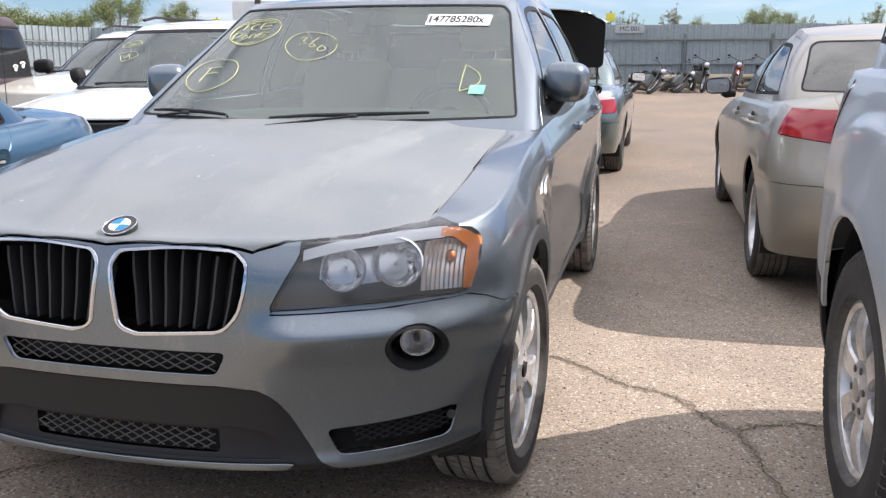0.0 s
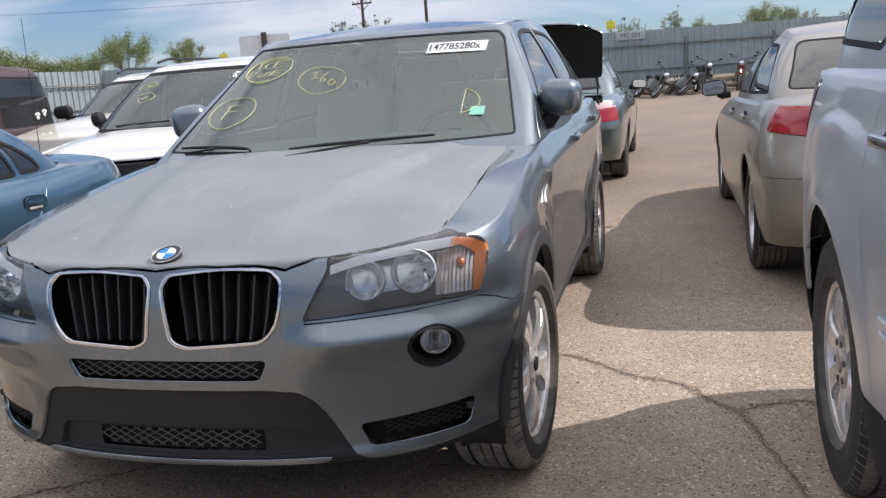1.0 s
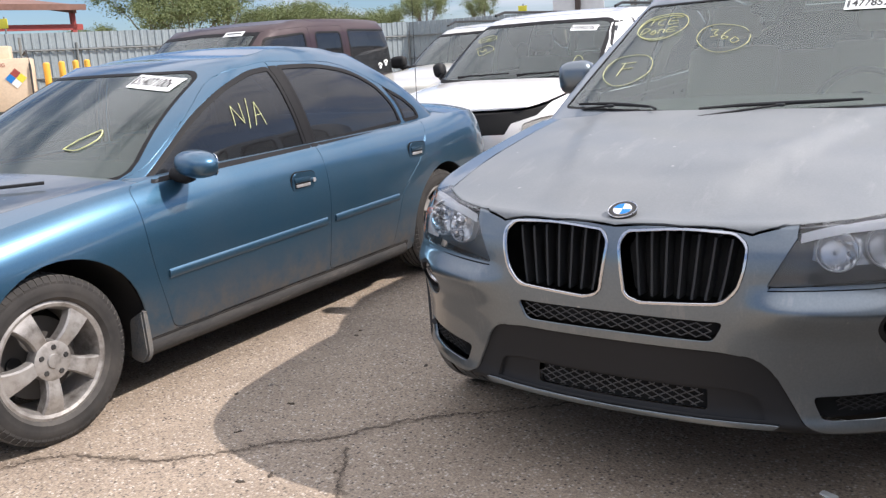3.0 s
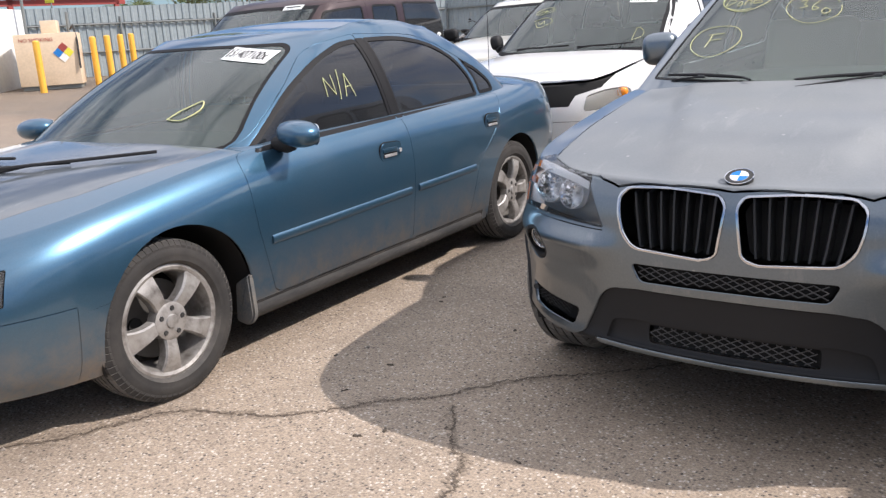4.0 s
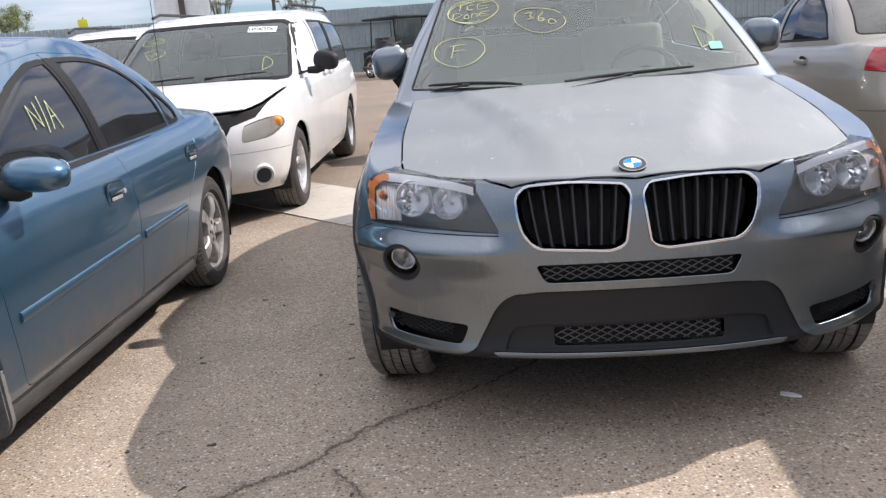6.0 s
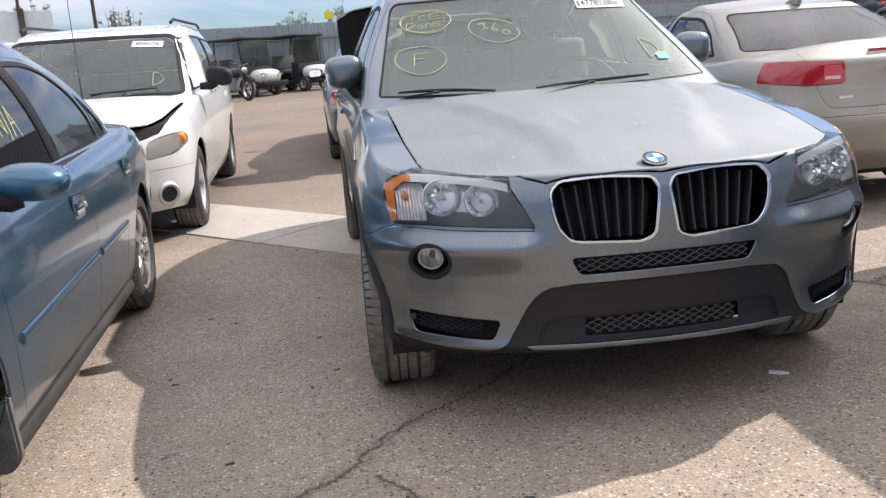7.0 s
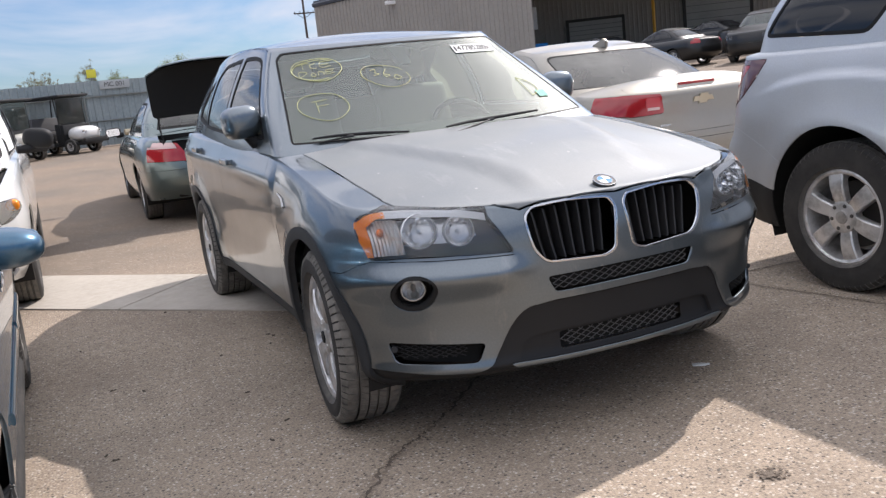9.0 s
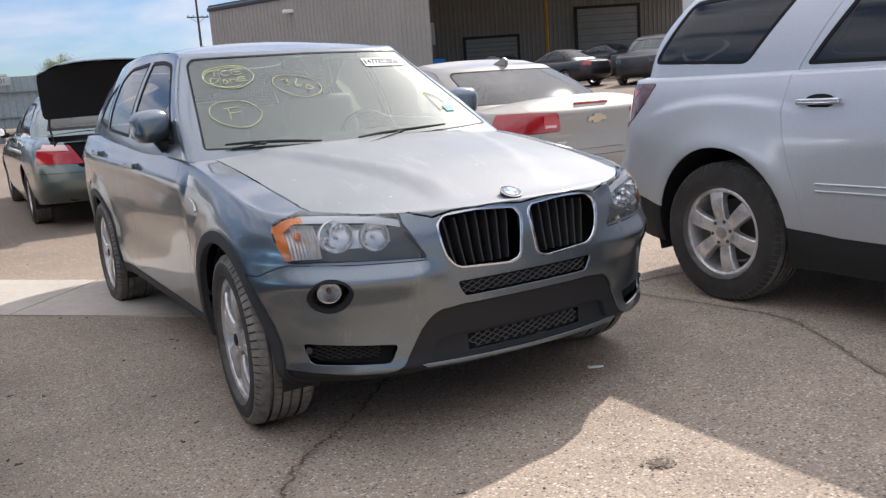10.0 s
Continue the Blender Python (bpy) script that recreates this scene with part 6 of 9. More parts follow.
def wagon_spec(name, paint_mat, wb, y0, y1, W, zs, zr, r, rim, cowl, roof_f, roof_r, bz, **kw):
    """A van or SUV: bz is the bonnet's height at the y0."""
    gb = zs - 0.02
    P = dict(
        name=name, category="car", paint=paint_mat, wb=wb, wheel_r=r, rim=rim, tyre_w=0.23, track=2 * W - 0.28, arch=r + 0.05, style=ALLOY7,
        na=16, counts=(18, 34, 14), nv=28, Lf=0.6, Lr=0.40, nf=2.6, nr=3.4, cowl=cowl, deck=y1 - 0.62, cowl_top=zs + 0.12, bow=0.12, bpow=3.0,
        wide=[(y0, W * 0.95), (-0.3, W * 0.985), (0.3, W), (wb * 0.5, W), (wb, W), (y1, W * 0.96)],
        prof=PLAIN[:-2] + [(0.93, 0.962), (1, 0.942)], sill=[(y0, 0.26), (0, 0.24), (0.5, 0.23), (wb, 0.26), (y1, 0.34)],
        shoulder=[(y0, bz), (y0 * 0.55, bz + 0.05), (0, (bz + zs) / 2 + 0.02), (cowl, zs - 0.03), (wb * 0.5, zs), (wb, zs + 0.01), (y1, zs + 0.02)],
        nose=[(0, y0 + 0.10), (0.15, y0 + 0.01), (0.45, y0), (0.75, y0 + 0.02), (1, y0 + 0.08)],
        tail=[(0, y1 - 0.10), (0.2, y1), (0.5, y1), (0.75, y1 - 0.02), (1, y1 - 0.06)],
        bonnet=[(y0 + 0.08, bz), (y0 + 0.2, bz + 0.05), (y0 * 0.4, bz + 0.09), (0, (bz + zs) / 2 + 0.07), (cowl, zs + 0.04)],
        house=dict(na=14, counts=(8, 30, 8), nu=14, Lf=0.30, Lr=0.30, nf=3.0, nr=3.6, crown=0.035,
                   front=[(-0.1, cowl - 0.22), (0, cowl - 0.14), (0.5, (cowl - 0.14 + roof_f) / 2 - 0.02), (1, roof_f)],
                   rear=[(-0.1, y1 - 0.02), (0, y1 - 0.05), (0.5, (y1 - 0.05 + roof_r) / 2 + 0.03), (1, roof_r)],
                   half=[(-0.1, W * 0.925), (0, W * 0.915), (0.4, W * 0.878), (0.75, W * 0.81), (1, W * 0.71)], taper=[(cowl - 0.2, 0.98), (wb * 0.55, 1.0), (y1, 0.97)],
                   belt=[(cowl - 0.2, gb - 0.01), (wb * 0.5, gb), (y1, gb + 0.02)],
                   roof=[(roof_f, zr - 0.060), (roof_f + 0.28, zr - 0.052), (roof_f + 0.5, zr - 0.02), ((roof_f + roof_r) / 2, zr - 0.012), (roof_r - 0.4, zr - 0.03), (roof_r, zr - 0.07)]),
        front_glass=G_GREEN, side_glass=G_TINT, rear_glass=G_TINT,
        cabin=dict(y=wb * 0.5, y2=wb * 0.8, z=0.55, end=y1 - 0.4, mat=M_GREYCLOTH, tall=0.6),
    )
    P.update(kw)
    return P


def silver_disp(x, y, z):
    """Flared arches and a raised shoulder over the rear wheel."""
    dx = 0.0
    for ay in (0, 3.02):
        r = math.hypot(y - ay, z - 0.385)
        dx += 0.022 * math.exp(-((r - 0.47) / 0.09) ** 2) * smooth01((x - 0.6) / 0.25)
    # the ledge arches over the wheel
    c = 1.118 - 0.28 * (y - 3.02) ** 2
    ledge = 0.020 * smooth01((c + 0.006 - z) / 0.030) * math.exp(-(max(0.0, c - z) / 0.24) ** 2) * math.exp(-((y - 3.02) / 0.42) ** 4)
    dx += smooth01((x - 0.6) / 0.25) * (ledge - 0.010 * math.exp(-((z - 0.78) / 0.12) ** 2) * (1 - math.exp(-((y - 3.02) / 0.6) ** 4)))
    return (dx, 0, 0)


# silver SUV, of which the rear half is seen
SILVER = wagon_spec(
    "suv", P_SILV, 3.02, -0.98, 4.04, 0.995, 1.22, 1.80, 0.385, 0.24, 0.78, 1.45, 3.62, 0.92, arch=0.445, arch_tall=1.06, style=ALLOY6, alloy=M_WORNALLOY, tread=True, tyre_w=0.25, Lr=0.42, nr=2.8, nv=56, counts=(18, 60, 20), na=22,
    tail=[(0, 3.92), (0.18, 4.05), (0.42, 4.06), (0.55, 4.00), (0.8, 3.95), (1, 3.92)], tail_wrap=0.30, disp=silver_disp,
    doors=[rounded([(0.62, 0.36), (0.56, 0.8), (0.58, 1.12), (0.85, 1.22), (1.36, 1.66), (1.70, 1.70), (1.72, 0.36)], 0.05),
           rounded([(1.72, 0.36), (1.70, 1.70), (2.28, 1.70), (2.58, 1.25), (2.62, 1.05), (2.58, 0.80), (2.50, 0.55), (2.48, 0.36)], [0.03, 0.02, 0.05, 0.06, 0.05, 0.08, 0.05, 0.04])],
    windows=[(rounded([(0.95, 1.225), (1.40, 1.62), (1.66, 1.655), (1.66, 1.235)], 0.03), 0),
             (rounded([(1.76, 1.245), (1.76, 1.655), (2.23, 1.655), (2.54, 1.26)], 0.03), 1),
             (rounded([(2.90, 1.285), (2.58, 1.655), (3.34, 1.65), (3.60, 1.325)], [0.05, 0.03, 0.06, 0.06]), None)],
    screen=[(-0.9, 1.20), (0.84, 1.22), (0.70, 1.66), (-0.9, 1.70)], backlight=[(-0.9, 1.26), (0.78, 1.26), (0.68, 1.62), (-0.9, 1.64)],
    cladding=[(-2, 0.46), (-0.44, 0.46), (0.44, 0.40), (2.3, 0.43), (2.6, 0.46), (3.45, 0.50), (3.85, 0.60), (6, 0.60), (6, 0), (-2, 0)],
    lamps_side=[(rounded([(3.50, 1.212), (6, 1.222), (6, 0.93), (3.82, 0.94), (3.68, 1.01), (3.58, 1.10)], [0.02, 0, 0, 0.03, 0.03, 0.03], 3), M_SMOKERED), (rounded([(3.62, 1.185), (6, 1.195), (6, 1.06), (3.74, 1.07)], [0.02, 0, 0, 0.02], 3), M_REDL), (rounded([(3.83, 1.055), (6, 1.05), (6, 0.985), (3.875, 0.985)], [0.02, 0, 0, 0.02], 3), M_PINKL)], bumper_r=rounded([(3.35, 0.64), (3.52, 0.74), (3.72, 0.84), (6, 0.86), (6, -1), (3.35, -1)], [0.02, 0.05, 0.05, 0, 0, 0], 3), trim_mat=M_BLACK,
    lamps_f=[(rounded([(0.5, 0.78), (0.5, 0.90), (0.95, 0.94), (0.95, 0.80)], 0.02, 2), M_LENS)],
)
SILVER["house"].update(Lr=0.40, nr=2.8, rear=[(-0.1, 3.86), (0, 3.85), (0.5, 3.76), (1, 3.50)])
def van_cuts(S, base):
    # where the grille is gone and the bonnet's corner is bent up
    S.cut("gap", [(-0.6, 0.690), (0.56, 0.690), (0.60, 0.772), (0.76, 0.822), (0.82, 0.905), (0.87, 1.0), (0.83, 1.0), (0.76, 0.925), (0.68, 0.892), (-0.6, 0.880)], "y", lambda c, n: c.y < 0.15 and n.y < 0.5, base + ["bonnet", "lampf0"])


VAN = wagon_spec(
    "minivan", P_WHITE, 2.88, -0.93, 3.92, 0.97, 1.04, 1.67, 0.335, 0.215, 0.42, 1.22, 3.62, 0.86, category="van", arch=0.38, style=ALLOY7, Lf=0.72, nf=2.3,
    doors=[rounded([(0.70, 0.36), (0.64, 0.8), (0.64, 1.02), (0.72, 1.08), (1.20, 1.66), (1.70, 1.69), (1.70, 0.36)], 0.05),
           rounded([(1.70, 0.36), (1.70, 1.69), (2.56, 1.69), (2.58, 0.95), (2.48, 0.70), (2.46, 0.36)], 0.04)],
    windows=[(rounded([(0.60, 1.06), (0.78, 1.28), (1.20, 1.61), (1.65, 1.64), (1.65, 1.08)], 0.03), 0),
             (rounded([(1.75, 1.08), (1.75, 1.64), (2.50, 1.64), (2.50, 1.09)], 0.04), 1),
             (rounded([(2.62, 1.09), (2.62, 1.63), (3.50, 1.60), (3.72, 1.11)], 0.05), None)],
    screen=rounded([(-0.95, 1.00), (0.84, 1.045), (0.73, 1.61), (0.66, 1.655), (-0.95, 1.675)], [0, 0.06, 0.05, 0.05, 0], 3), frit=0.03, lamp_y=-0.3,
    backlight=[(-0.9, 1.24), (0.78, 1.24), (0.70, 1.58), (-0.9, 1.6)],
    bonnet_cut=[(-0.2, -0.84), (0.45, -0.74), (0.68, -0.46), (0.80, 0.2), (0.82, 0.7), (-0.2, 0.7)],
    lamps_f=[(rounded([(0.665, 0.645), (0.680, 0.765), (0.80, 0.806), (0.905, 0.812), (0.935, 0.74), (0.87, 0.668)], [0.03, 0.03, 0.04, 0.04, 0.04, 0.05], 4), M_YLENS)],
    bumper_f=[(-2, 0.59), (-0.30, 0.56), (-0.30, -1), (-2, -1)], front_glass=G_GREEN, lamp_inner=M_BEZEL, before=van_cuts,
    pillars=[[(2.51, 1.08), (2.51, 1.64), (2.61, 1.64), (2.61, 1.08)]],
)
WSUV = wagon_spec(
    "suv", P_CREAM, 2.83, -0.90, 3.9, 0.90, 1.15, 1.65, 0.35, 0.205, 0.62, 1.25, 3.6, 0.98, arch=0.40, style=ALLOY7,
    doors=[rounded([(0.72, 0.36), (0.70, 1.15), (1.20, 1.62), (1.75, 1.64), (1.75, 0.36)], 0.05), rounded([(1.75, 0.36), (1.75, 1.64), (2.5, 1.64), (2.5, 0.36)], 0.04)],
    windows=[(rounded([(0.80, 1.17), (1.20, 1.58), (1.70, 1.60), (1.70, 1.18)], 0.03), 0), (rounded([(1.80, 1.18), (1.80, 1.60), (2.45, 1.60), (2.45, 1.19)], 0.04), 1), (rounded([(2.6, 1.19), (2.6, 1.6), (3.6, 1.58), (3.7, 1.2)], 0.04), None)],
    screen=[(-0.95, 1.14), (0.80, 1.16), (0.69, 1.60), (-0.95, 1.64)],
    bonnet_cut=[(-0.2, -0.82), (0.6, -0.72), (0.74, -0.4), (0.76, 0.6), (-0.2, 0.6)],
    lamps_f=[(rounded([(0.50, 0.80), (0.50, 0.92), (0.86, 0.93), (0.86, 0.80)], 0.02, 3), M_LENS)], bumper_f=[(-2, 0.66), (-0.30, 0.64), (-0.30, -1), (-2, -1)], bumper_mat=M_TRIM,
)
BOXY = wagon_spec(
    "boxy_suv", P_MAROON, 2.575, -0.84, 3.45, 0.905, 1.10, 1.79, 0.335, 0.205, 0.45, 1.10, 3.30, 0.98, arch=0.38, style=ALLOY7, nf=3.2, nr=4.2,
    doors=[rounded([(0.55, 0.36), (0.53, 1.1), (1.05, 1.66), (1.75, 1.70), (1.75, 0.36)], 0.05), rounded([(1.75, 0.36), (1.75, 1.70), (2.35, 1.70), (2.35, 0.36)], 0.04)],
    windows=[(rounded([(0.66, 1.14), (1.08, 1.60), (1.68, 1.64), (1.68, 1.14)], 0.05), 0), (rounded([(1.84, 1.14), (1.84, 1.64), (2.30, 1.64), (2.30, 1.14)], 0.06), 1), (rounded([(2.42, 1.10), (2.42, 1.66), (3.28, 1.64), (3.36, 1.12)], 0.05), None)],
    screen=[(-0.95, 1.10), (0.80, 1.12), (0.70, 1.66), (-0.95, 1.70)], backlight=[(-0.9, 1.15), (0.75, 1.15), (0.66, 1.64), (-0.9, 1.66)],
    lamps_r=[(rounded([(0.72, 0.80), (0.72, 1.08), (0.95, 1.08), (0.95, 0.80)], 0.02, 3), M_REDL)], cladding=[(-2, 0.62), (6, 0.62), (6, 0), (-2, 0)],
)


def squat(P, k, z0=1.05):
    """A car's upper half drawn closer to its belt."""
    f = lambda poly: [(a, z if z < z0 else z0 + (z - z0) * k) for a, z in poly]
    P.update(doors=[f(p) for p in P["doors"]], windows=[(f(p), d) for p, d in P["windows"]], screen=f(P["screen"]))
    if P.get("backlight"):
        P["backlight"] = f(P["backlight"])


squat(VAN, 0.85)
VAN["pillars"] = [[(a, z if z < 1.05 else 1.05 + (z - 1.05) * 0.85) for a, z in p] for p in VAN["pillars"]]
squat(WSUV, 0.88)
BOXY["house"].update(half=[(-0.1, 0.86), (0, 0.85), (0.5, 0.83), (0.85, 0.79), (1, 0.72)])


def stand(x, y, turn, dz=0.0):
    """A car's pose on the rising ground: x, y of its front axle's middle."""
    t = radians(turn)
    wb = 2.8
    back = (x - math.sin(t) * wb, y + math.cos(t) * wb)
    za, zb = ground_z(x, y), ground_z(*back)
    return pose(x, y, za + dz) @ Matrix.Rotation(t, 4, "Z") @ Matrix.Rotation(math.atan2(zb - za, wb), 4, "X")


def ground_z(x, y):
    """The yard: a shallow bowl, level where the grey car stands and rising towards fence and building."""
    def up(d):
        return max(0.0, math.sqrt(d * d + 0.3) + d) / 2
    return 0.02 * up(min(y, 60) - 2.2) + 0.05 * up(min(x, 40) - 8) + 0.03 * up(-max(x, -45) - 9)


def rough_stuff(name, a, b, scale, rough=0.85, bump=0.3, dist=0.004, metal=0.0):
    m = Mat(name, a, rough, metal)
    n = m.noise(scale, 6, 0.62)
    f = m.noise(scale * 14, 3, 0.6)
    m.base(m.mix(m.ramp(f, [(0.35, gray(0)), (0.7, gray(0.35))]), m.ramp(n, [(0.32, a), (0.68, b)]), tuple(min(1, c * 1.25) for c in b)))
    m.bump(f, bump, dist)
    return m.m


M_FLAP = rough_stuff("muddy_blue", (0.045, 0.062, 0.078), (0.16, 0.14, 0.115), 7)


def build_blue():
    root, S, out = build_car(BLUE, "light blue four-door saloon, dusty, with dark tinted windows", stand(-2.85, -1.42, 2.0))
    for s in (0, 1):
        door_mirror(out["doors"][0][s], 1 - 2 * s, 0.972, 0.815, 0.953, P_BLUE, 0.114, 0.080, 0.058, (0.84, 0.80, 0.910), power=2.3)
    for (y, z), d in (((1.54, 0.77), 0), ((2.60, 0.80), 1)):
        for s, par in zip((1, -1), out["doors"][d]):
            p, n = S.on(y, z, "x")
            m = Matrix.Translation((s * p.x, p.y, p.z)) @ Matrix.Rotation(math.pi if s < 0 else 0, 4, "Z")
            oval = lambda a, b: rounded([(-a, -b), (a * 0.9, -b), (a, b * 0.8), (-a * 0.85, b)], [b * 0.8, b * 0.8, b * 0.8, b * 0.9], 6)
            h = part("handle", _moved(prism(oval(0.094, 0.049), 0.010, "x", -0.002, 0.003), m), P_BLUE, par)
            part("handle_rim", _moved(prism(oval(0.098, 0.053), 0.006, "x", -0.0025), m), M_DARK, h)
            # flat near-black plate paints the shade inside the handle's cup
            part("cup_shade", _moved(prism(rounded([(-0.070, -0.030), (0.045, -0.030), (0.050, -0.006), (-0.066, -0.004)], 0.010), 0.003, "x", 0.0065), m), M_DARK, h)
            part("handle_flap", _moved(box(0.009, 0.016, -0.064, 0.042, -0.027, -0.012, 0.004, 2), m), M_ALLOY, h)
            part("handle_lift", _moved(box(0.007, 0.015, -0.072, 0.050, -0.004, 0.020, 0.006, 2), m), P_BLUE, h)
            if d == 0:
                part("door_lock", _moved(prism(circle(0.074, -0.004, 0.011, 16), 0.006, "x", 0.010), m), M_ALLOY, h)
    # rub strips along the doors
    for d, ys in ((0, (0.64, 1.69)), (1, (1.76, 2.36))):
        for s, par in zip((1, -1), out["doors"][d]):
            pts = on_side(S, [(ys[0] + (ys[1] - ys[0]) * k / 12, 0.520 + 0.02 * (ys[0] + (ys[1] - ys[0]) * k / 12 - 0.64)) for k in range(13)], 0.004, s)
            part("rub_strip", tube(pts, lambda t: 0.019, 8, flat=Vector((1, 0, 0))), P_BLUE, par)
    # sill ledge
    for s in (1, -1):
        pts = on_side(S, [(0.53 + 1.92 * k / 14, 0.235) for k in range(15)], 0.0, s)
        part("sill", tube([p + Vector((-0.012 * s, 0, -0.008)) for p in pts], lambda t: 0.038, 12), plastic_dusty, root, "black plastic sill with dried mud")
        pts = on_side(S, [(0.40, 0.34), (0.44, 0.28)], 0.0, s)
        part("mud_flap", prism(rounded([(s * 0.82, 0.35), (s * 0.80, 0.18), (s * 0.875, 0.165), (s * 0.915, 0.21), (s * 0.905, 0.40)], [0.01, 0.02, 0.03, 0.03, 0.01]), 0.035, "y", 0.49, 0.008), M_FLAP, root, "blue mud flap caked with dust")
    a = thing_part_antenna(root, (0.66, 3.02, 0.985), 0.86)
    screen = out["screen"]
    sticker(S, screen, 0.40, 1.285, 0.285, 0.054, "51407100x", 0.045, tilt=-6)
    D = [curve2([(0.31, 1.025), (0.40, 1.022), (0.455, 1.06), (0.43, 1.095), (0.40, 1.085)], 6), [(0.31, 1.025), (0.35, 1.06), (0.40, 1.085)]]
    chalk("crayon_mark", [on_glass(S, c) for c in D], screen, "yellow crayon letter D", 0.0028)
    zz = lambda pts: on_side(S, [(a + 0.05, b - 0.03) for a, b in pts], 0.001, 1)
    NA = [[(1.21, 1.10), (1.22, 1.19)], [(1.22, 1.19), (1.275, 1.105)], [(1.275, 1.105), (1.28, 1.20)], [(1.30, 1.08), (1.335, 1.22)], [(1.345, 1.09), (1.38, 1.20)], [(1.38, 1.20), (1.415, 1.085)], [(1.355, 1.135), (1.405, 1.14)]]
    for a, b in NA:
        chalk("crayon_mark", [zz([(a[0] + (b[0] - a[0]) * k / 4, a[1] + (b[1] - a[1]) * k / 4) for k in range(5)])], out["doors"][0][0], "yellow crayon stroke of the letters N/A", 0.0017)
    for x0, x1 in ((-0.5, 0.05), (0.15, 0.6)):
        pa, pb = S.on(x0, 0.90, "y")[0], S.on((x0 + x1) / 2, 0.91, "y")[0]
        pc = S.on(x1, 0.915, "y")[0]
        wiper(root, (pa + Vector((0, -0.04, 0)), pb + Vector((0, -0.014, 0.01)), pc + Vector((0, -0.014, 0.012))))
    return root, S, out


def thing_part_antenna(root, foot, length):
    p = Vector(foot)
    part("aerial", join(cyl(p, p + Vector((0, 0.02, length)), 0.0024, 0.0016, 6), cyl(p - Vector((0, 0, 0.02)), p + Vector((0, 0, 0.03)), 0.012, 0.007, 10)), M_BLACK, root)


blue, BS, blue_parts = build_blue()


def build_champ():
    # faces away: tail at y = 1.8
    m = stand(2.72, 5.62, 180.3)
    root, S, out = build_car(CHAMP, "champagne four-door saloon with red tail lights", m)
    for s in (0, 1):
        door_mirror(out["doors"][0][s], 1 - 2 * s, 0.99, 0.82, 1.06, M_BLACK, 0.10, 0.07, 0.065, (0.86, 0.82, 1.0))
    grab_handle(S, out["doors"][0], 1.48, 0.90, P_CHAMP, 0.2)
    grab_handle(S, out["doors"][1], 2.45, 0.93, P_CHAMP, 0.2)
    p, n = S.on(0, 0.965, "y", 1)
    bow = [(-0.10, -0.018), (-0.035, -0.018), (-0.030, -0.036), (0.050, -0.036), (0.045, -0.018), (0.10, -0.018), (0.085, 0.018), (0.035, 0.018), (0.030, 0.036), (-0.050, 0.036), (-0.045, 0.018), (-0.085, 0.018)]
    part("badge", prism([(x + p.x, z + p.z) for x, z in bow], 0.012, "y", p.y, 0.002), M_GOLD, out["boot"], "gold and chrome cross-shaped badge")
    for s in (-0.42, 0.38):
        p, n = S.on(s, 0.80, "y", 1)
        part("badge_bar", box(p.x - 0.05, p.x + 0.05, p.y, p.y + 0.004, p.z - 0.008, p.z + 0.008), M_CHROME, out["boot"])
    for s in (1, -1):
        for cx, h in ((0.455, 0.050),):
            p, n = S.on(cx * s, 0.962, "y", 1)
            mm = Matrix.Translation(p) @ Matrix.Rotation(-math.atan2(n.x, n.y), 4, "Z")
            sq = part("lamp_square", _moved(prism(rounded([(-0.060, -h), (0.060, -h), (0.060, h), (-0.060, h)], 0.016), 0.004, "y", 0.005), mm), M_BRIGHTRED, root)
            part("reversing_lens", _moved(prism(rounded([(-0.050, -h * 0.92), (0.050, -h * 0.92), (0.050, -h * 0.42), (-0.050, -h * 0.42)], 0.006), 0.003, "y", 0.008), mm), M_PINKL, sq)
    p, n = S.on(0.0, 1.085, "y", 1)
    part("stop_lamp", box(-0.17, 0.17, p.y - 0.01, p.y + 0.006, 1.075, 1.097, 0.003), M_REDL, out["boot"])
    p, n = S.on(0.0, 2.38, "z")
    fin = prism([(2.22, p.z + 0.005), (2.46, p.z - 0.01), (2.47, p.z + 0.045), (2.43, p.z + 0.072), (2.38, p.z + 0.055)], 0.034, "x", -0.017, 0.008)
    part("roof_aerial", fin, P_CHAMP, root)
    return root, S, out


champ, CS, champ_parts = build_champ()


def build_silver():
    # rear axle at about y = -0.19, flank towards the grey SUV
    m = stand(2.81, -3.10, 0.5)
    root, S, out = build_car(SILVER, "silver mid-size SUV, dusty, with dark rear windows", m)
    grab_handle(S, out["doors"][0], 1.52, 1.08, M_CHROME, 0.23, False)
    grab_handle(S, out["doors"][1], 2.41, 1.085, M_CHROME, 0.23, True, 0.030)
    for s, par in zip((1, -1), out["doors"][1]):
        for z in (0.69, 0.655):
            part("door_strip", tube(on_side(S, [(1.76 + 0.66 * k / 8, z) for k in range(9)], 0.003, s), 0.006, 6), P_SILV, par)
    for s in (0, 1):
        door_mirror(out["doors"][0][s], 1 - 2 * s, 1.08, 0.86, 1.24, P_SILV, 0.12, 0.08, 0.09, (0.9, 0.86, 1.15))
    return root, S, out


silver, SS, silver_parts = build_silver()


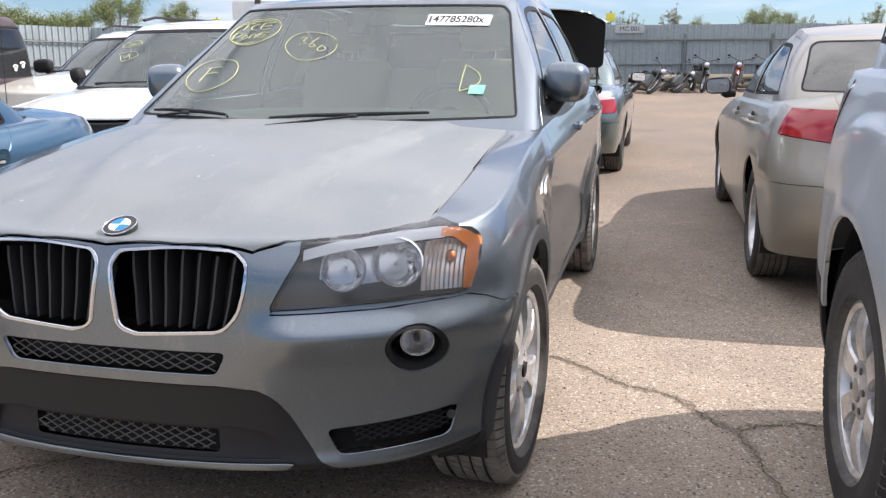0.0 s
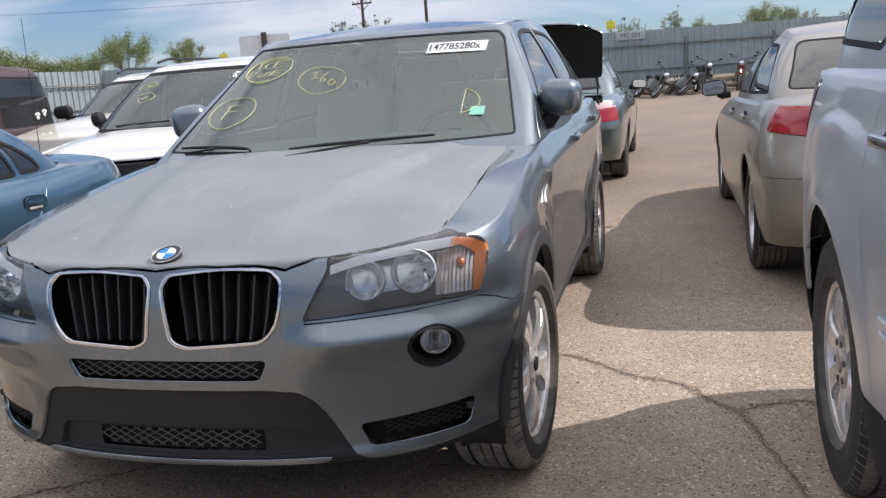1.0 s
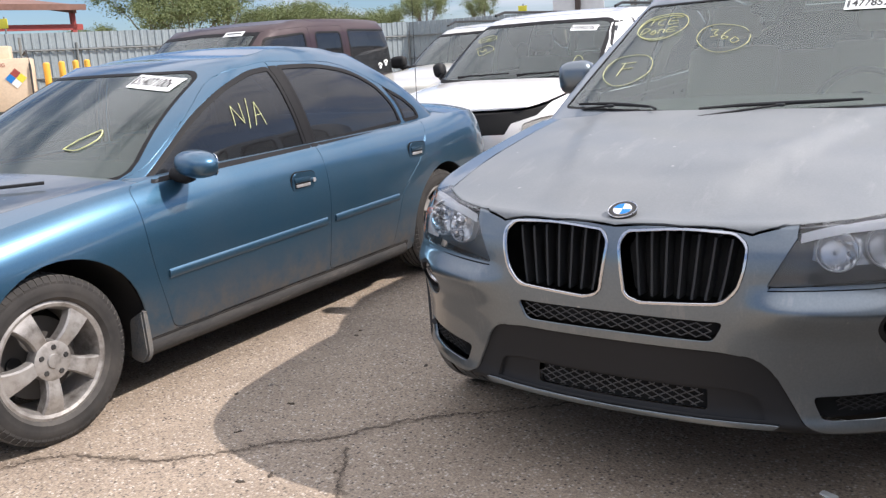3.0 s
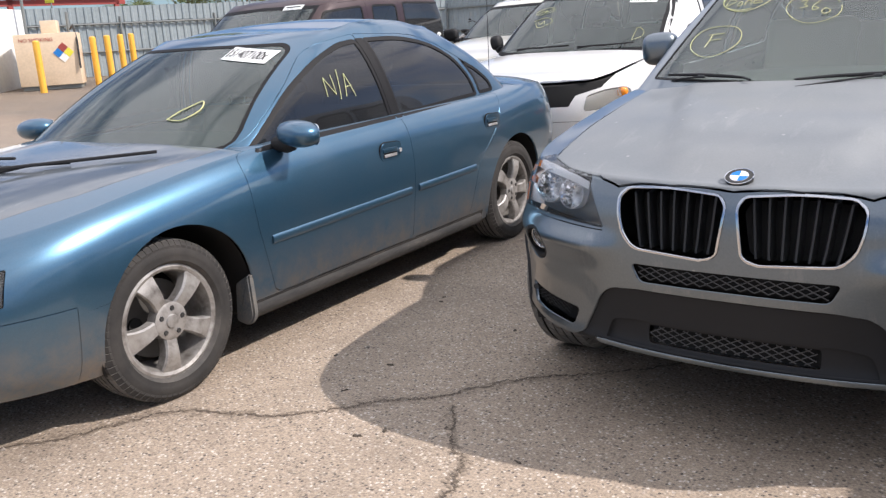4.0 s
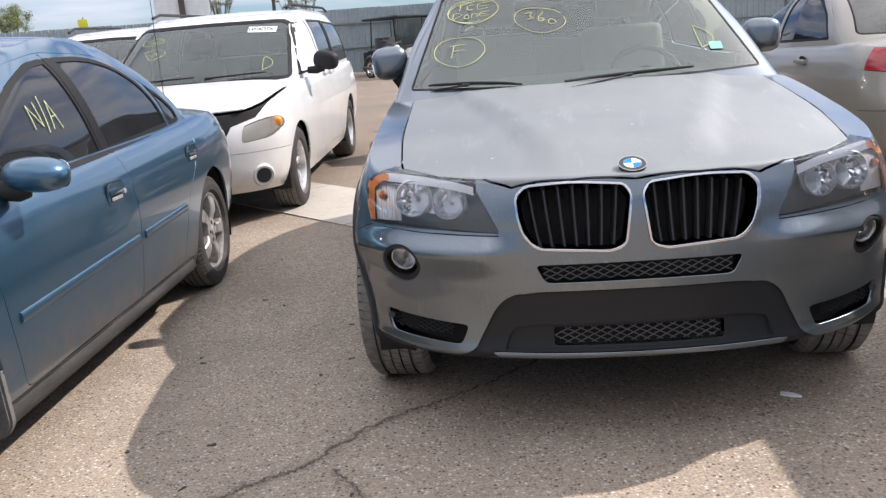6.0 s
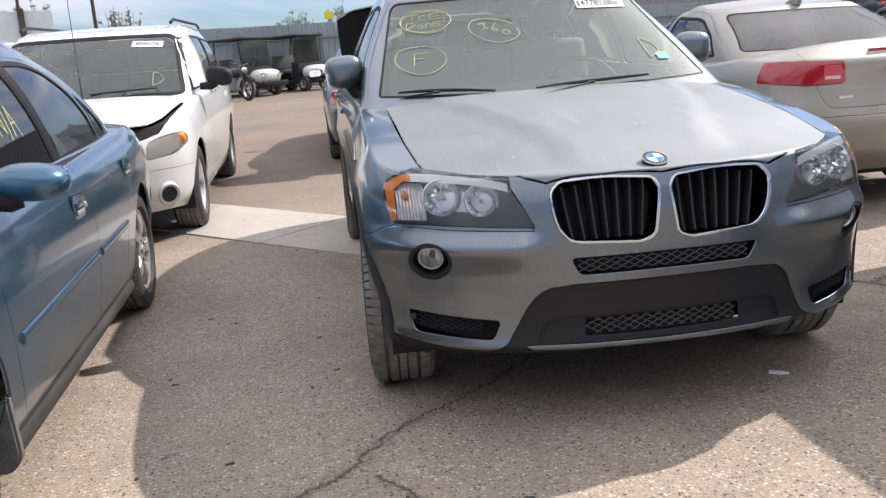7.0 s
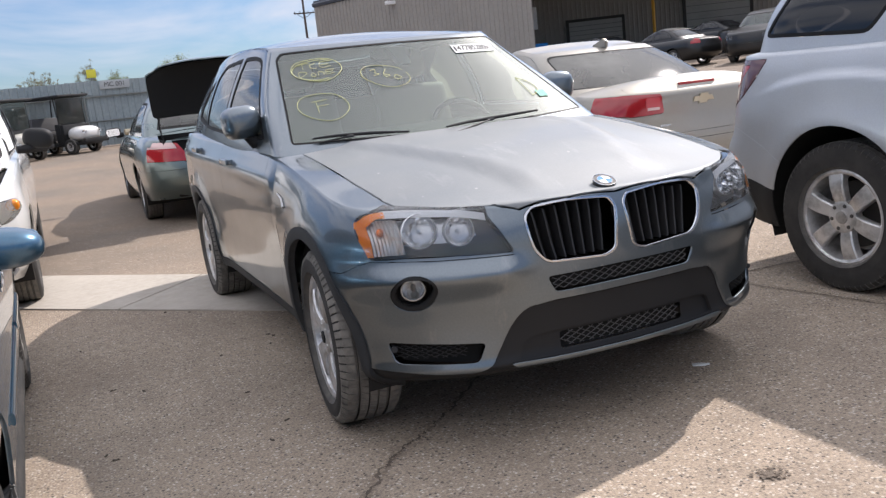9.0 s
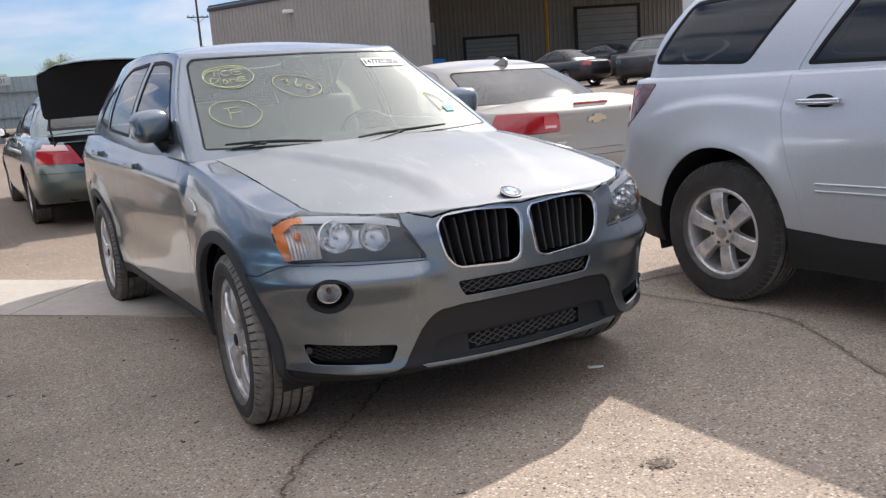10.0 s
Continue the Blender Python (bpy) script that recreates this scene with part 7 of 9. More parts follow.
def build_green():
    m = stand(-0.03, 10.15, 180)
    root, S, out = build_car(GREEN, "grey-green saloon with its boot lid standing open", m)
    # boot lid swung up on its hinge at the rear window
    P, N, F = S.sheet("boot")
    me = S.mesh("boot_lid", (1, -1), P, N, F)
    hinge = Vector((0, 3.10, 1.0))
    turn = Matrix.Translation(hinge + Vector((0, -0.10, 0.17))) @ Matrix.Rotation(radians(74), 4, "X") @ Matrix.Translation(-hinge)
    me.transform(turn)
    lid = part("boot_lid", me, P_GREEN, root, "open boot lid with a black lining")
    P, N, F = S.sheet("boot", push=-0.03, depth=0.0)
    me = S.mesh("boot_lining", (1, -1), P, N, F)
    me.transform(turn)
    part("boot_lining", me, M_CLOTHDARK, lid)
    part("boot_well", join(box(-0.68, 0.68, 3.03, 3.07, 0.45, 0.97), box(-0.68, 0.68, 3.07, 3.66, 0.45, 0.48), box(-0.70, -0.68, 3.03, 3.66, 0.45, 0.93), box(0.68, 0.70, 3.03, 3.66, 0.45, 0.93)), M_CLOTHDARK, root)
    for s in (1, -1):
        part("hinge_arm", tube([(s * 0.64, 3.20, 0.90), (s * 0.64, 3.06, 0.98), (s * 0.64, 3.00, 1.10), (s * 0.64, 3.03, 1.26)], 0.011, 6), M_CLOTHDARK, root)
        door_mirror(out["doors"][0][0 if s > 0 else 1], s, 1.03, 0.80, 1.00, M_BLACK, 0.10, 0.07, 0.06, (0.90, 0.8, 0.96))
    grab_handle(S, out["doors"][0], 1.48, 0.86, P_GREEN, 0.2)
    grab_handle(S, out["doors"][1], 2.42, 0.88, P_GREEN, 0.2)
    return root, S, out


green, GS, green_parts = build_green()


def build_van():
    m = stand(-2.972, 3.78, 0.8)
    root, S, out = build_car(VAN, "white minivan with a buckled bonnet and missing grille", m)
    for s in (1, -1):
        door_mirror(out["doors"][0][0 if s > 0 else 1], s, *((1.10, 0.76, 1.165, M_BLACK, 0.115, 0.075, 0.082) if s > 0 else (1.02, 0.80, 1.155, M_BLACK, 0.060, 0.090, 0.075)), (0.93, 0.72, 1.09), 10, 2.8)
        part("roof_rail", tube([(s * 0.66, 1.4 + 0.2 * k, 1.665 + (0.035 if 0 < k < 11 else 0.0)) for k in range(12)], 0.014, 8), M_BLACK, root)
        p, n = S.on(0.77 * s, 0.385, "y")
        turn = Matrix.Translation(p + n * 0.006) @ (n + Vector((0, -0.5, 0))).normalized().to_track_quat("-Y", "Z").to_matrix().to_4x4()
        amber, _ = S.on(0.885 * s, 0.765, "y")
        part("turn_lens", egg(amber.x - 0.01 * s, amber.y + 0.03, amber.z, 0.045, 0.04, 0.042, 2.4), M_AMBER, root)
        fog = part("fog_lamp", lathe([(0.03, 0.0), (0.02, 0.055), (-0.020, 0.062), (-0.024, 0.078), (-0.010, 0.088), (0.05, 0.092)], "y", 28, close=False, m=turn), P_WHITE, root, "round fog lamp in a white ring")
        part("fog_lens", lathe([(-0.018, 0.0), (-0.012, 0.058)], "y", 24, close=False, m=turn), M_TRIM, fog)
        # white sheet laid on the door glass paints its reflection of bright sky
        cover = []
        for i in range(7):
            for j in range(7):
                y, z = 0.74 + 0.86 * j / 6, 1.085
                z += (sp([(0.62, 0.02), (0.80, 0.17), (1.20, 0.43), (1.62, 0.46)], y)) * i / 6
                q = on_side(S, [(y, z)], 0.004, s)[0]
                cover.append(q)
        part("window_glare", raw(cover, [(i * 7 + j, i * 7 + j + 1, i * 7 + j + 8, i * 7 + j + 7) for i in range(6) for j in range(6)]), M_PLASTER, out["doors"][0][0 if s > 0 else 1], "white sheet painted as bright sky reflected in the door glass")
    grab_handle(S, out["doors"][0], 1.60, 1.02, P_WHITE, 0.2)
    grab_handle(S, out["doors"][1], 1.92, 1.02, P_WHITE, 0.2)
    p, n = S.on(0.0, 0.68, "y")
    # shade in the open gap is painted with a near-black sheet
    S.panel("gap", "gap_shade", M_DARK, root, "near-black sheet painting the shade where the grille is missing and the bonnet bent", push=-0.035, depth=0.0)
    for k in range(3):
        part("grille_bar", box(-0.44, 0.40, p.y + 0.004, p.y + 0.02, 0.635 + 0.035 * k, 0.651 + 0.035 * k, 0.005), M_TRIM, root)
    # near-black box on the bumper paints the shade of an open slot
    part("slot_shade", box(-0.42, 0.42, S.on(0, 0.42, "y")[0].y - 0.008, S.on(0, 0.42, "y")[0].y + 0.1, 0.34, 0.47, 0.02), M_DARK, root)
    sticker(S, out["screen"], 0.49, 1.478, 0.26, 0.05, "49340370x", 0.042, tilt=-3)
    chalk("crayon_mark", [on_glass(S, curve2([(0.575, 1.13), (0.575, 1.23), (0.64, 1.205), (0.65, 1.16), (0.575, 1.13)], 6))], out["screen"], "yellow crayon letter D", 0.002)
    chalk("crayon_mark", [on_glass(S, curve2([(-0.62, 1.43), (-0.48, 1.465), (-0.42, 1.43), (-0.58, 1.40)], 5, True)), on_glass(S, curve2([(-0.60, 1.41), (-0.50, 1.44), (-0.52, 1.42), (-0.44, 1.45)], 5)), on_glass(S, curve2([(-0.58, 1.34), (-0.45, 1.37), (-0.36, 1.33), (-0.48, 1.28), (-0.55, 1.33)], 5)), on_glass(S, curve2([(-0.52, 1.33), (-0.48, 1.31), (-0.46, 1.34), (-0.43, 1.31)], 5))], out["screen"], "yellow crayon scribble", 0.002)
    for x0, x1 in ((-0.55, 0.0), (0.1, 0.62)):
        pa, pb, pc = S.on(x0, 1.085, "y")[0], S.on((x0 + x1) / 2, 1.09, "y")[0], S.on(x1, 1.095, "y")[0]
        wiper(root, (pa + Vector((0, -0.04, 0)), pb + Vector((0, -0.014, 0.01)), pc + Vector((0, -0.014, 0.012))))
    return root, S, out


van, VS, van_parts = build_van()


def build_back():
    a = build_car(WSUV, "cream-white older SUV with a roof rack", stand(-4.75, 5.6, 2))
    for s in (1, -1):
        part("roof_rail", tube([(s * 0.60, 1.4 + 0.2 * k, 1.645 + (0.05 if 0 < k < 9 else 0.0)) for k in range(10)], 0.014, 8), M_BLACK, a[0])
        door_mirror(a[2]["doors"][0][0 if s > 0 else 1], s, 1.02, 0.78, 1.22, M_BLACK, 0.11, 0.07, 0.08, (0.85, 0.78, 1.14))
    sticker(a[1], a[2]["screen"], 0.42, 1.525, 0.24, 0.045, "", 0.04)
    b = build_car(BOXY, "dark maroon boxy SUV with paw stickers on its rear window", stand(-6.2, 2.45, 1))
    sticker(b[1], b[2]["screen"], 0.42, 1.655, 0.24, 0.045, "", 0.04)
    for s in (1, -1):
        for y, z in ((2.98, 1.20), (3.10, 1.23)):
            dots = []
            for dy, dz, r in ((0, 0, 0.022), (-0.03, 0.03, 0.011), (-0.010, 0.042, 0.011), (0.014, 0.042, 0.011), (0.033, 0.028, 0.011)):
                p = on_side(b[1], [(y + dy, z + dz)], 0.002, s)[0]
                dots.append(_moved(prism(circle(0, 0, r, 12), 0.002, "x", -0.001), Matrix.Translation(p)))
            part("paw_sticker", join(*dots), M_PLASTER, b[0], "white paw print sticker")
    for s in (1, -1):
        door_mirror(b[2]["doors"][0][0 if s > 0 else 1], s, 1.02, 0.62, 1.18, M_BLACK, 0.10, 0.07, 0.09, (0.85, 0.62, 1.08))
    return a, b


build_back()

# ---------------------------------------------------------------- the yard


def asphalt():
    m = Mat("worn_asphalt", (0.28, 0.24, 0.2), 0.92)
    c = m.node("ShaderNodeTexCoord")
    big = m.noise(0.55, 5, 0.6)
    mid = m.noise(6.0, 5, 0.65)
    vor = m.node("ShaderNodeTexVoronoi", Scale=88.0, Randomness=1.0)
    m.link(c.outputs["Object"], vor.inputs["Vector"])
    sep = m.node("ShaderNodeSeparateColor")
    m.link(vor.outputs["Color"], sep.inputs[0])
    base = m.mix(big, (0.345, 0.274, 0.203), (0.245, 0.199, 0.153))
    base = m.mix(m.ramp(mid, [(0.35, gray(0)), (0.75, gray(0.5))]), base, (0.405, 0.328, 0.248))
    stone = m.ramp(sep.outputs[0], [(0.0, (0.06, 0.055, 0.055)), (0.10, (0.10, 0.09, 0.085)), (0.18, (0.225, 0.184, 0.142)), (0.80, (0.335, 0.273, 0.213)), (0.90, (0.50, 0.44, 0.37)), (1.0, (0.60, 0.55, 0.49))])
    core = m.ramp(vor.outputs["Distance"], [(0.22, gray(0.88)), (0.62, gray(0))])
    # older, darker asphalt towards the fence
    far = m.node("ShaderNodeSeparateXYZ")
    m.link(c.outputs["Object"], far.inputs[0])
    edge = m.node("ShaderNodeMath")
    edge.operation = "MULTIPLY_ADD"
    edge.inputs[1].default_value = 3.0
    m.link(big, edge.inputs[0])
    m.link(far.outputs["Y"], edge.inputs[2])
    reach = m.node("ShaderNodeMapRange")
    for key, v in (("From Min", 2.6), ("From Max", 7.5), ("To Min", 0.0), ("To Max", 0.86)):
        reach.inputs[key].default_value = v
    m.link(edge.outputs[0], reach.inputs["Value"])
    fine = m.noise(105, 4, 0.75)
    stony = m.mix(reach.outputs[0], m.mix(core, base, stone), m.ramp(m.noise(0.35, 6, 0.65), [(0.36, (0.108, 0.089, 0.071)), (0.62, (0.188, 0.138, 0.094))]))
    # sparse dark chips and pale pebbles set in the binder
    v2 = m.node("ShaderNodeTexVoronoi", Scale=62.0, Randomness=1.0)
    m.link(c.outputs["Object"], v2.inputs["Vector"])
    s2 = m.node("ShaderNodeSeparateColor")
    m.link(v2.outputs["Color"], s2.inputs[0])
    spot = m.ramp(v2.outputs["Distance"], [(0.26, gray(1)), (0.40, gray(0))])
    dark = m.mix(1.0, spot, m.ramp(s2.outputs[0], [(0.135, gray(0.9)), (0.15, gray(0))]), "MULTIPLY")
    pale = m.mix(1.0, spot, m.ramp(s2.outputs[1], [(0.86, gray(0)), (0.88, gray(0.75))]), "MULTIPLY")
    stony = m.mix(pale, m.mix(dark, stony, (0.060, 0.050, 0.046)), (0.56, 0.50, 0.43))
    # trodden, oily patches
    stain = m.ramp(m.noise(1.3, 7, 0.7), [(0.46, gray(0)), (0.72, gray(0.5))])
    stony = m.mix(stain, stony, (0.150, 0.120, 0.093))
    m.base(m.mix(0.55, stony, m.ramp(fine, [(0.32, gray(0.16)), (0.5, gray(0.5)), (0.68, gray(0.86))]), "OVERLAY"))
    # relief of the stones
    inv = m.ramp(vor.outputs["Distance"], [(0.0, gray(1)), (0.7, gray(0))])
    m.bump(m.mix(0.4, inv, mid), 0.45, 0.006)
    return m.m


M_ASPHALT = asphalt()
M_CONCRETE = rough_stuff("concrete", (0.32, 0.29, 0.245), (0.41, 0.375, 0.325), 1.4)
M_TAR = rough_stuff("crack_dirt", (0.060, 0.046, 0.034), (0.135, 0.105, 0.078), 9)
M_SEEP = rough_stuff("crack_stain", (0.165, 0.130, 0.096), (0.245, 0.197, 0.148), 14)
M_OIL = rough_stuff("oil_stain", (0.085, 0.067, 0.050), (0.150, 0.118, 0.088), 30, 0.8)
M_ZINC = rough_stuff("zinc_sheet", (0.25, 0.295, 0.305), (0.33, 0.375, 0.385), 0.8, 0.5, 0.05, 0.002, 0.35)
M_RAIL = rough_stuff("steel_rail", (0.12, 0.14, 0.14), (0.2, 0.21, 0.20), 3, 0.6, 0.2)
M_SHEDGREY = rough_stuff("shed_cladding", (0.27, 0.25, 0.225), (0.31, 0.29, 0.26), 0.5, 0.6, 0.05)
M_SHEDTRIM = rough_stuff("roof_trim", (0.035, 0.045, 0.065), (0.05, 0.06, 0.08), 1, 0.5)
M_SHUTTER = rough_stuff("roller_door", (0.30, 0.30, 0.285), (0.36, 0.36, 0.345), 1, 0.6)
M_YPAINT = rough_stuff("yellow_paint", (0.72, 0.36, 0.03), (0.80, 0.44, 0.06), 2, 0.55, 0.1)
M_YSIGN = rough_stuff("yellow_sign", (0.65, 0.60, 0.04), (0.72, 0.66, 0.06), 2, 0.5, 0.05)
M_TANPAINT = rough_stuff("tan_paint", (0.58, 0.46, 0.32), (0.66, 0.53, 0.38), 1.5, 0.6, 0.1)
M_REDPAINT = rough_stuff("red_paint", (0.35, 0.05, 0.04), (0.28, 0.06, 0.05), 2, 0.6)
M_WALLWHITE = rough_stuff("white_wall", (0.60, 0.62, 0.62), (0.70, 0.71, 0.70), 0.7, 0.8, 0.2)
M_FADED = rough_stuff("faded_board", (0.36, 0.39, 0.40), (0.44, 0.46, 0.46), 2, 0.7, 0.1)
M_RUST = rough_stuff("rusty_roof", (0.14, 0.08, 0.06), (0.22, 0.12, 0.09), 0.8, 0.85)
M_BARK = rough_stuff("bark", (0.10, 0.075, 0.055), (0.17, 0.13, 0.10), 5, 0.95, 0.6, 0.01)
M_POLE = rough_stuff("pole_wood", (0.055, 0.045, 0.04), (0.09, 0.07, 0.06), 3, 0.9)
M_BEAM = rough_stuff("pale_beam", (0.50, 0.42, 0.28), (0.58, 0.50, 0.36), 2, 0.8)


def leafmat(name, a, b):
    m = Mat(name, a, 0.65)
    g = m.node("ShaderNodeNewGeometry")
    m.base(m.ramp(g.outputs["Random Per Island"], [(0.0, a), (1.0, b)]))
    m.set(**{"Subsurface Weight": 0.0})
    return m.m


M_LEAF = leafmat("leaves", (0.085, 0.120, 0.040), (0.215, 0.255, 0.100))
M_LEAF2 = leafmat("sparse_leaves", (0.11, 0.125, 0.065), (0.21, 0.22, 0.13))


def ground_sheet():
    xs = sorted(set([-400, -160, -90, -60] + [-45 + 1.5 * k for k in range(60)] + [45, 60, 90, 160, 400] + [-8 + 0.25 * k for k in range(72)]))
    ys = sorted(set([-300, -120, -60, -30, -20, -14] + [-10 + 0.25 * k for k in range(100)] + [15 + 1.5 * k for k in range(32)] + [70, 110, 200, 500]))
    verts = [(x, y, ground_z(x, y) + 0.006 * noise.noise(Vector((x * 0.9, y * 0.9, 3)))) for y in ys for x in xs]
    n = len(xs)
    return raw(verts, [(j * n + i, j * n + i + 1, (j + 1) * n + i + 1, (j + 1) * n + i) for j in range(len(ys) - 1) for i in range(n - 1)])


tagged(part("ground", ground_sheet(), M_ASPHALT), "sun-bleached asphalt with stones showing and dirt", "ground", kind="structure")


def drop_z(x, y):
    return ground_z(x, y) + 0.006 * noise.noise(Vector((x * 0.9, y * 0.9, 3)))


def crack(points, w, seed, lift=0.003):
    """A jagged dirt-filled crack along a line on the ground."""
    rng = random.Random(seed)
    line = curve2(points, 34)
    L, R = [], []
    off = 0.0
    n = len(line)
    for i, (x, y) in enumerate(line):
        a, b = line[max(i - 1, 0)], line[min(i + 1, n - 1)]
        t = Vector((b[0] - a[0], b[1] - a[1]))
        if t.length < 1e-9:
            continue
        t.normalize()
        nx, ny = -t.y, t.x
        off = off * 0.72 + rng.uniform(-0.009, 0.009)
        wl, wr = w * rng.uniform(0.05, 1.0) ** 1.5, w * rng.uniform(0.05, 1.0) ** 1.5
        for side, lst in ((wl, L), (-wr, R)):
            px, py = x + nx * (off + side), y + ny * (off + side)
            lst.append((px, py, drop_z(px, py) + lift))
    k = len(L)
    return raw(L + R, [(i, i + 1, k + i + 1, k + i) for i in range(k - 1)])


def crack_dirt(points, w, seed):
    """Crumbs and smears of dirt gathered along a crack."""
    rng = random.Random(seed)
    line = curve2(points, 24)
    verts, faces = [], []
    for (ax, ay), (bx, by) in zip(line, line[1:]):
        d = math.hypot(bx - ax, by - ay)
        for _ in range(int(d * 190) + 1):
            t, o = rng.random(), rng.gauss(0, w * 1.25)
            x, y = ax + (bx - ax) * t - (by - ay) / (d + 1e-9) * o, ay + (by - ay) * t + (bx - ax) / (d + 1e-9) * o
            q, a = rng.uniform(0.003, 0.010), rng.uniform(0, 6)
            b = len(verts)
            for i in range(6):
                u = a + i * 1.047
                px, py = x + q * rng.uniform(0.5, 1.3) * math.cos(u), y + q * rng.uniform(0.5, 1.3) * math.sin(u)
                verts.append((px, py, drop_z(px, py) + 0.0014 + 0.0012 * rng.random()))
            faces.append(tuple(range(b, b + 6)))
    return raw(verts, faces)


for pts, w in (([(-2.6, -2.3), (-2.09, -1.76), (-2.01, -1.59), (-1.87, -1.39), (-1.53, -1.25), (-1.34, -1.09), (-1.24, -0.96), (-1.07, -0.82), (-0.86, -0.53), (-0.66, -0.38), (-0.49, -0.23), (-0.1, 0.2), (0.3, 0.7), (0.88, 1.1)], 0.018),
               ([(-0.97, -0.86), (-0.80, -1.11), (-0.70, -1.19), (-0.65, -1.36), (-0.60, -1.54), (-0.5, -1.8), (-0.4, -2.3)], 0.014),
               ([(0.88, 1.10), (1.03, 0.97), (1.17, 0.83), (1.38, 0.73), (1.48, 0.58), (1.58, 0.48), (1.84, 0.57), (2.3, 0.5)], 0.012),
               ([(1.58, 0.48), (1.66, 0.1), (1.76, -0.50), (1.58, -0.93), (1.34, -1.35), (1.2, -1.8)], 0.010),
               ([(-0.7, 13.0), (0.6, 12.6), (1.6, 12.7)], 0.03)):
    tagged(part("crack", crack(pts, w * 0.72, int(w * 1e4) + len(pts)), M_TAR), "ragged dirt-filled crack in the asphalt", "crack", kind="structure")
    tagged(part("crack_dirt", crack_dirt(pts, w, 7 + len(pts)), M_SEEP), "crumbs of dirt along a crack", "crack", kind="structure")


def blot(cx, cy, r, seed, mat, name, label):
    """A stain that thins out into drops towards its edge."""
    rng = random.Random(seed)
    verts, faces = [], []
    for k in range(210):
        d = abs(rng.gauss(0, 0.6)) * r
        a = rng.uniform(0, 2 * math.pi)
        x, y, q = cx + d * math.cos(a), cy + d * 0.7 * math.sin(a), r * rng.uniform(0.03, 0.15)
        b = len(verts)
        for i in range(9):
            px, py = x + q * rng.uniform(0.6, 1.2) * math.cos(i * 0.698), y + q * rng.uniform(0.6, 1.2) * math.sin(i * 0.698)
            verts.append((px, py, drop_z(px, py) + 0.003 + 0.00002 * k))
        faces.append(tuple(range(b, b + 9)))
    return tagged(part(name, raw(verts, faces), mat), label, "stain", kind="structure")


blot(0.06, -1.36, 0.055, 3, M_OIL, "oil_stain", "small dark oil stain on the asphalt")
blot(-0.86, -0.12, 0.05, 4, M_OIL, "oil_stain", "small dark oil stain on the asphalt")


def litter(x, y, r, mat, label, seed):
    rng = random.Random(seed)
    z = drop_z(x, y)
    pts = [(r * rng.uniform(0.6, 1.2) * math.cos(a), 0.45 * r * rng.uniform(0.6, 1.2) * math.sin(a)) for a in [2 * math.pi * k / 7 for k in range(7)]]
    a = rng.uniform(0, 6)
    bm = raw([(x + p * math.cos(a) - q * math.sin(a), y + p * math.sin(a) + q * math.cos(a), z + 0.006 + rng.uniform(0, 0.006)) for p, q in pts] + [(x + p * math.cos(a) - q * math.sin(a), y + p * math.sin(a) + q * math.cos(a), z + 0.003) for p, q in pts],
             [tuple(range(7)), tuple(range(13, 6, -1))] + [(i, (i + 1) % 7, (i + 1) % 7 + 7, i + 7) for i in range(7)])
    return tagged(part("paper_scrap", bm, mat), label, "litter")


litter(0.55, -0.48, 0.045, M_PLASTER, "torn scrap of pale paper on the asphalt", 1)


def clod(seed):
    """A crumbled bit of dry mud or leaf, flat and ragged."""
    rng = random.Random(seed)
    ring = [(math.cos(a) * rng.uniform(0.6, 1.25), math.sin(a) * rng.uniform(0.45, 0.9)) for a in [2 * math.pi * k / 8 for k in range(8)]]
    verts = [(0.009 * x, 0.011 * y, -0.001) for x, y in ring] + [(0.006 * x + rng.uniform(-0.001, 0.001), 0.008 * y, 0.006 + rng.uniform(-0.002, 0.003)) for x, y in ring]
    return raw(verts, [tuple(range(8, 16))] + [(i, (i + 1) % 8, (i + 1) % 8 + 8, i + 8) for i in range(8)])


first_clod = None
rng = random.Random(23)
for x, y in ((-0.84, 1.49), (-0.82, 1.44), (-0.87, 1.29), (-1.14, 1.26), (-1.69, 1.06), (-1.56, 0.94), (-1.14, 0.57), (-1.07, 0.11), (-1.73, 0.15), (-1.76, 0.22), (-0.96, 1.88), (-1.29, 2.53), (-1.15, 2.41), (-1.82, 1.97), (-1.17, -0.06), (-1.13, -1.22), (-1.43, -0.94), (-1.43, -0.65), (-1.07, -1.14), (-1.72, -0.67), (-0.89, -1.02), (-0.55, -1.11)):
    place = pose(x, y, drop_z(x, y), rz=rng.uniform(0, 360)) @ Matrix.Diagonal((rng.uniform(0.7, 1.5), rng.uniform(0.6, 1.1), rng.uniform(0.7, 1.2), 1))
    if first_clod is None:
        first_clod = tagged(part("dirt_clod", clod(5), rough_stuff("dark_clod", (0.035, 0.028, 0.022), (0.085, 0.066, 0.048), 60), smooth=False), "small dark crumb of dry mud on the asphalt", "clod", group="crumbs of mud")
        first_clod.matrix_world = place
    else:
        copy_thing(first_clod, place)


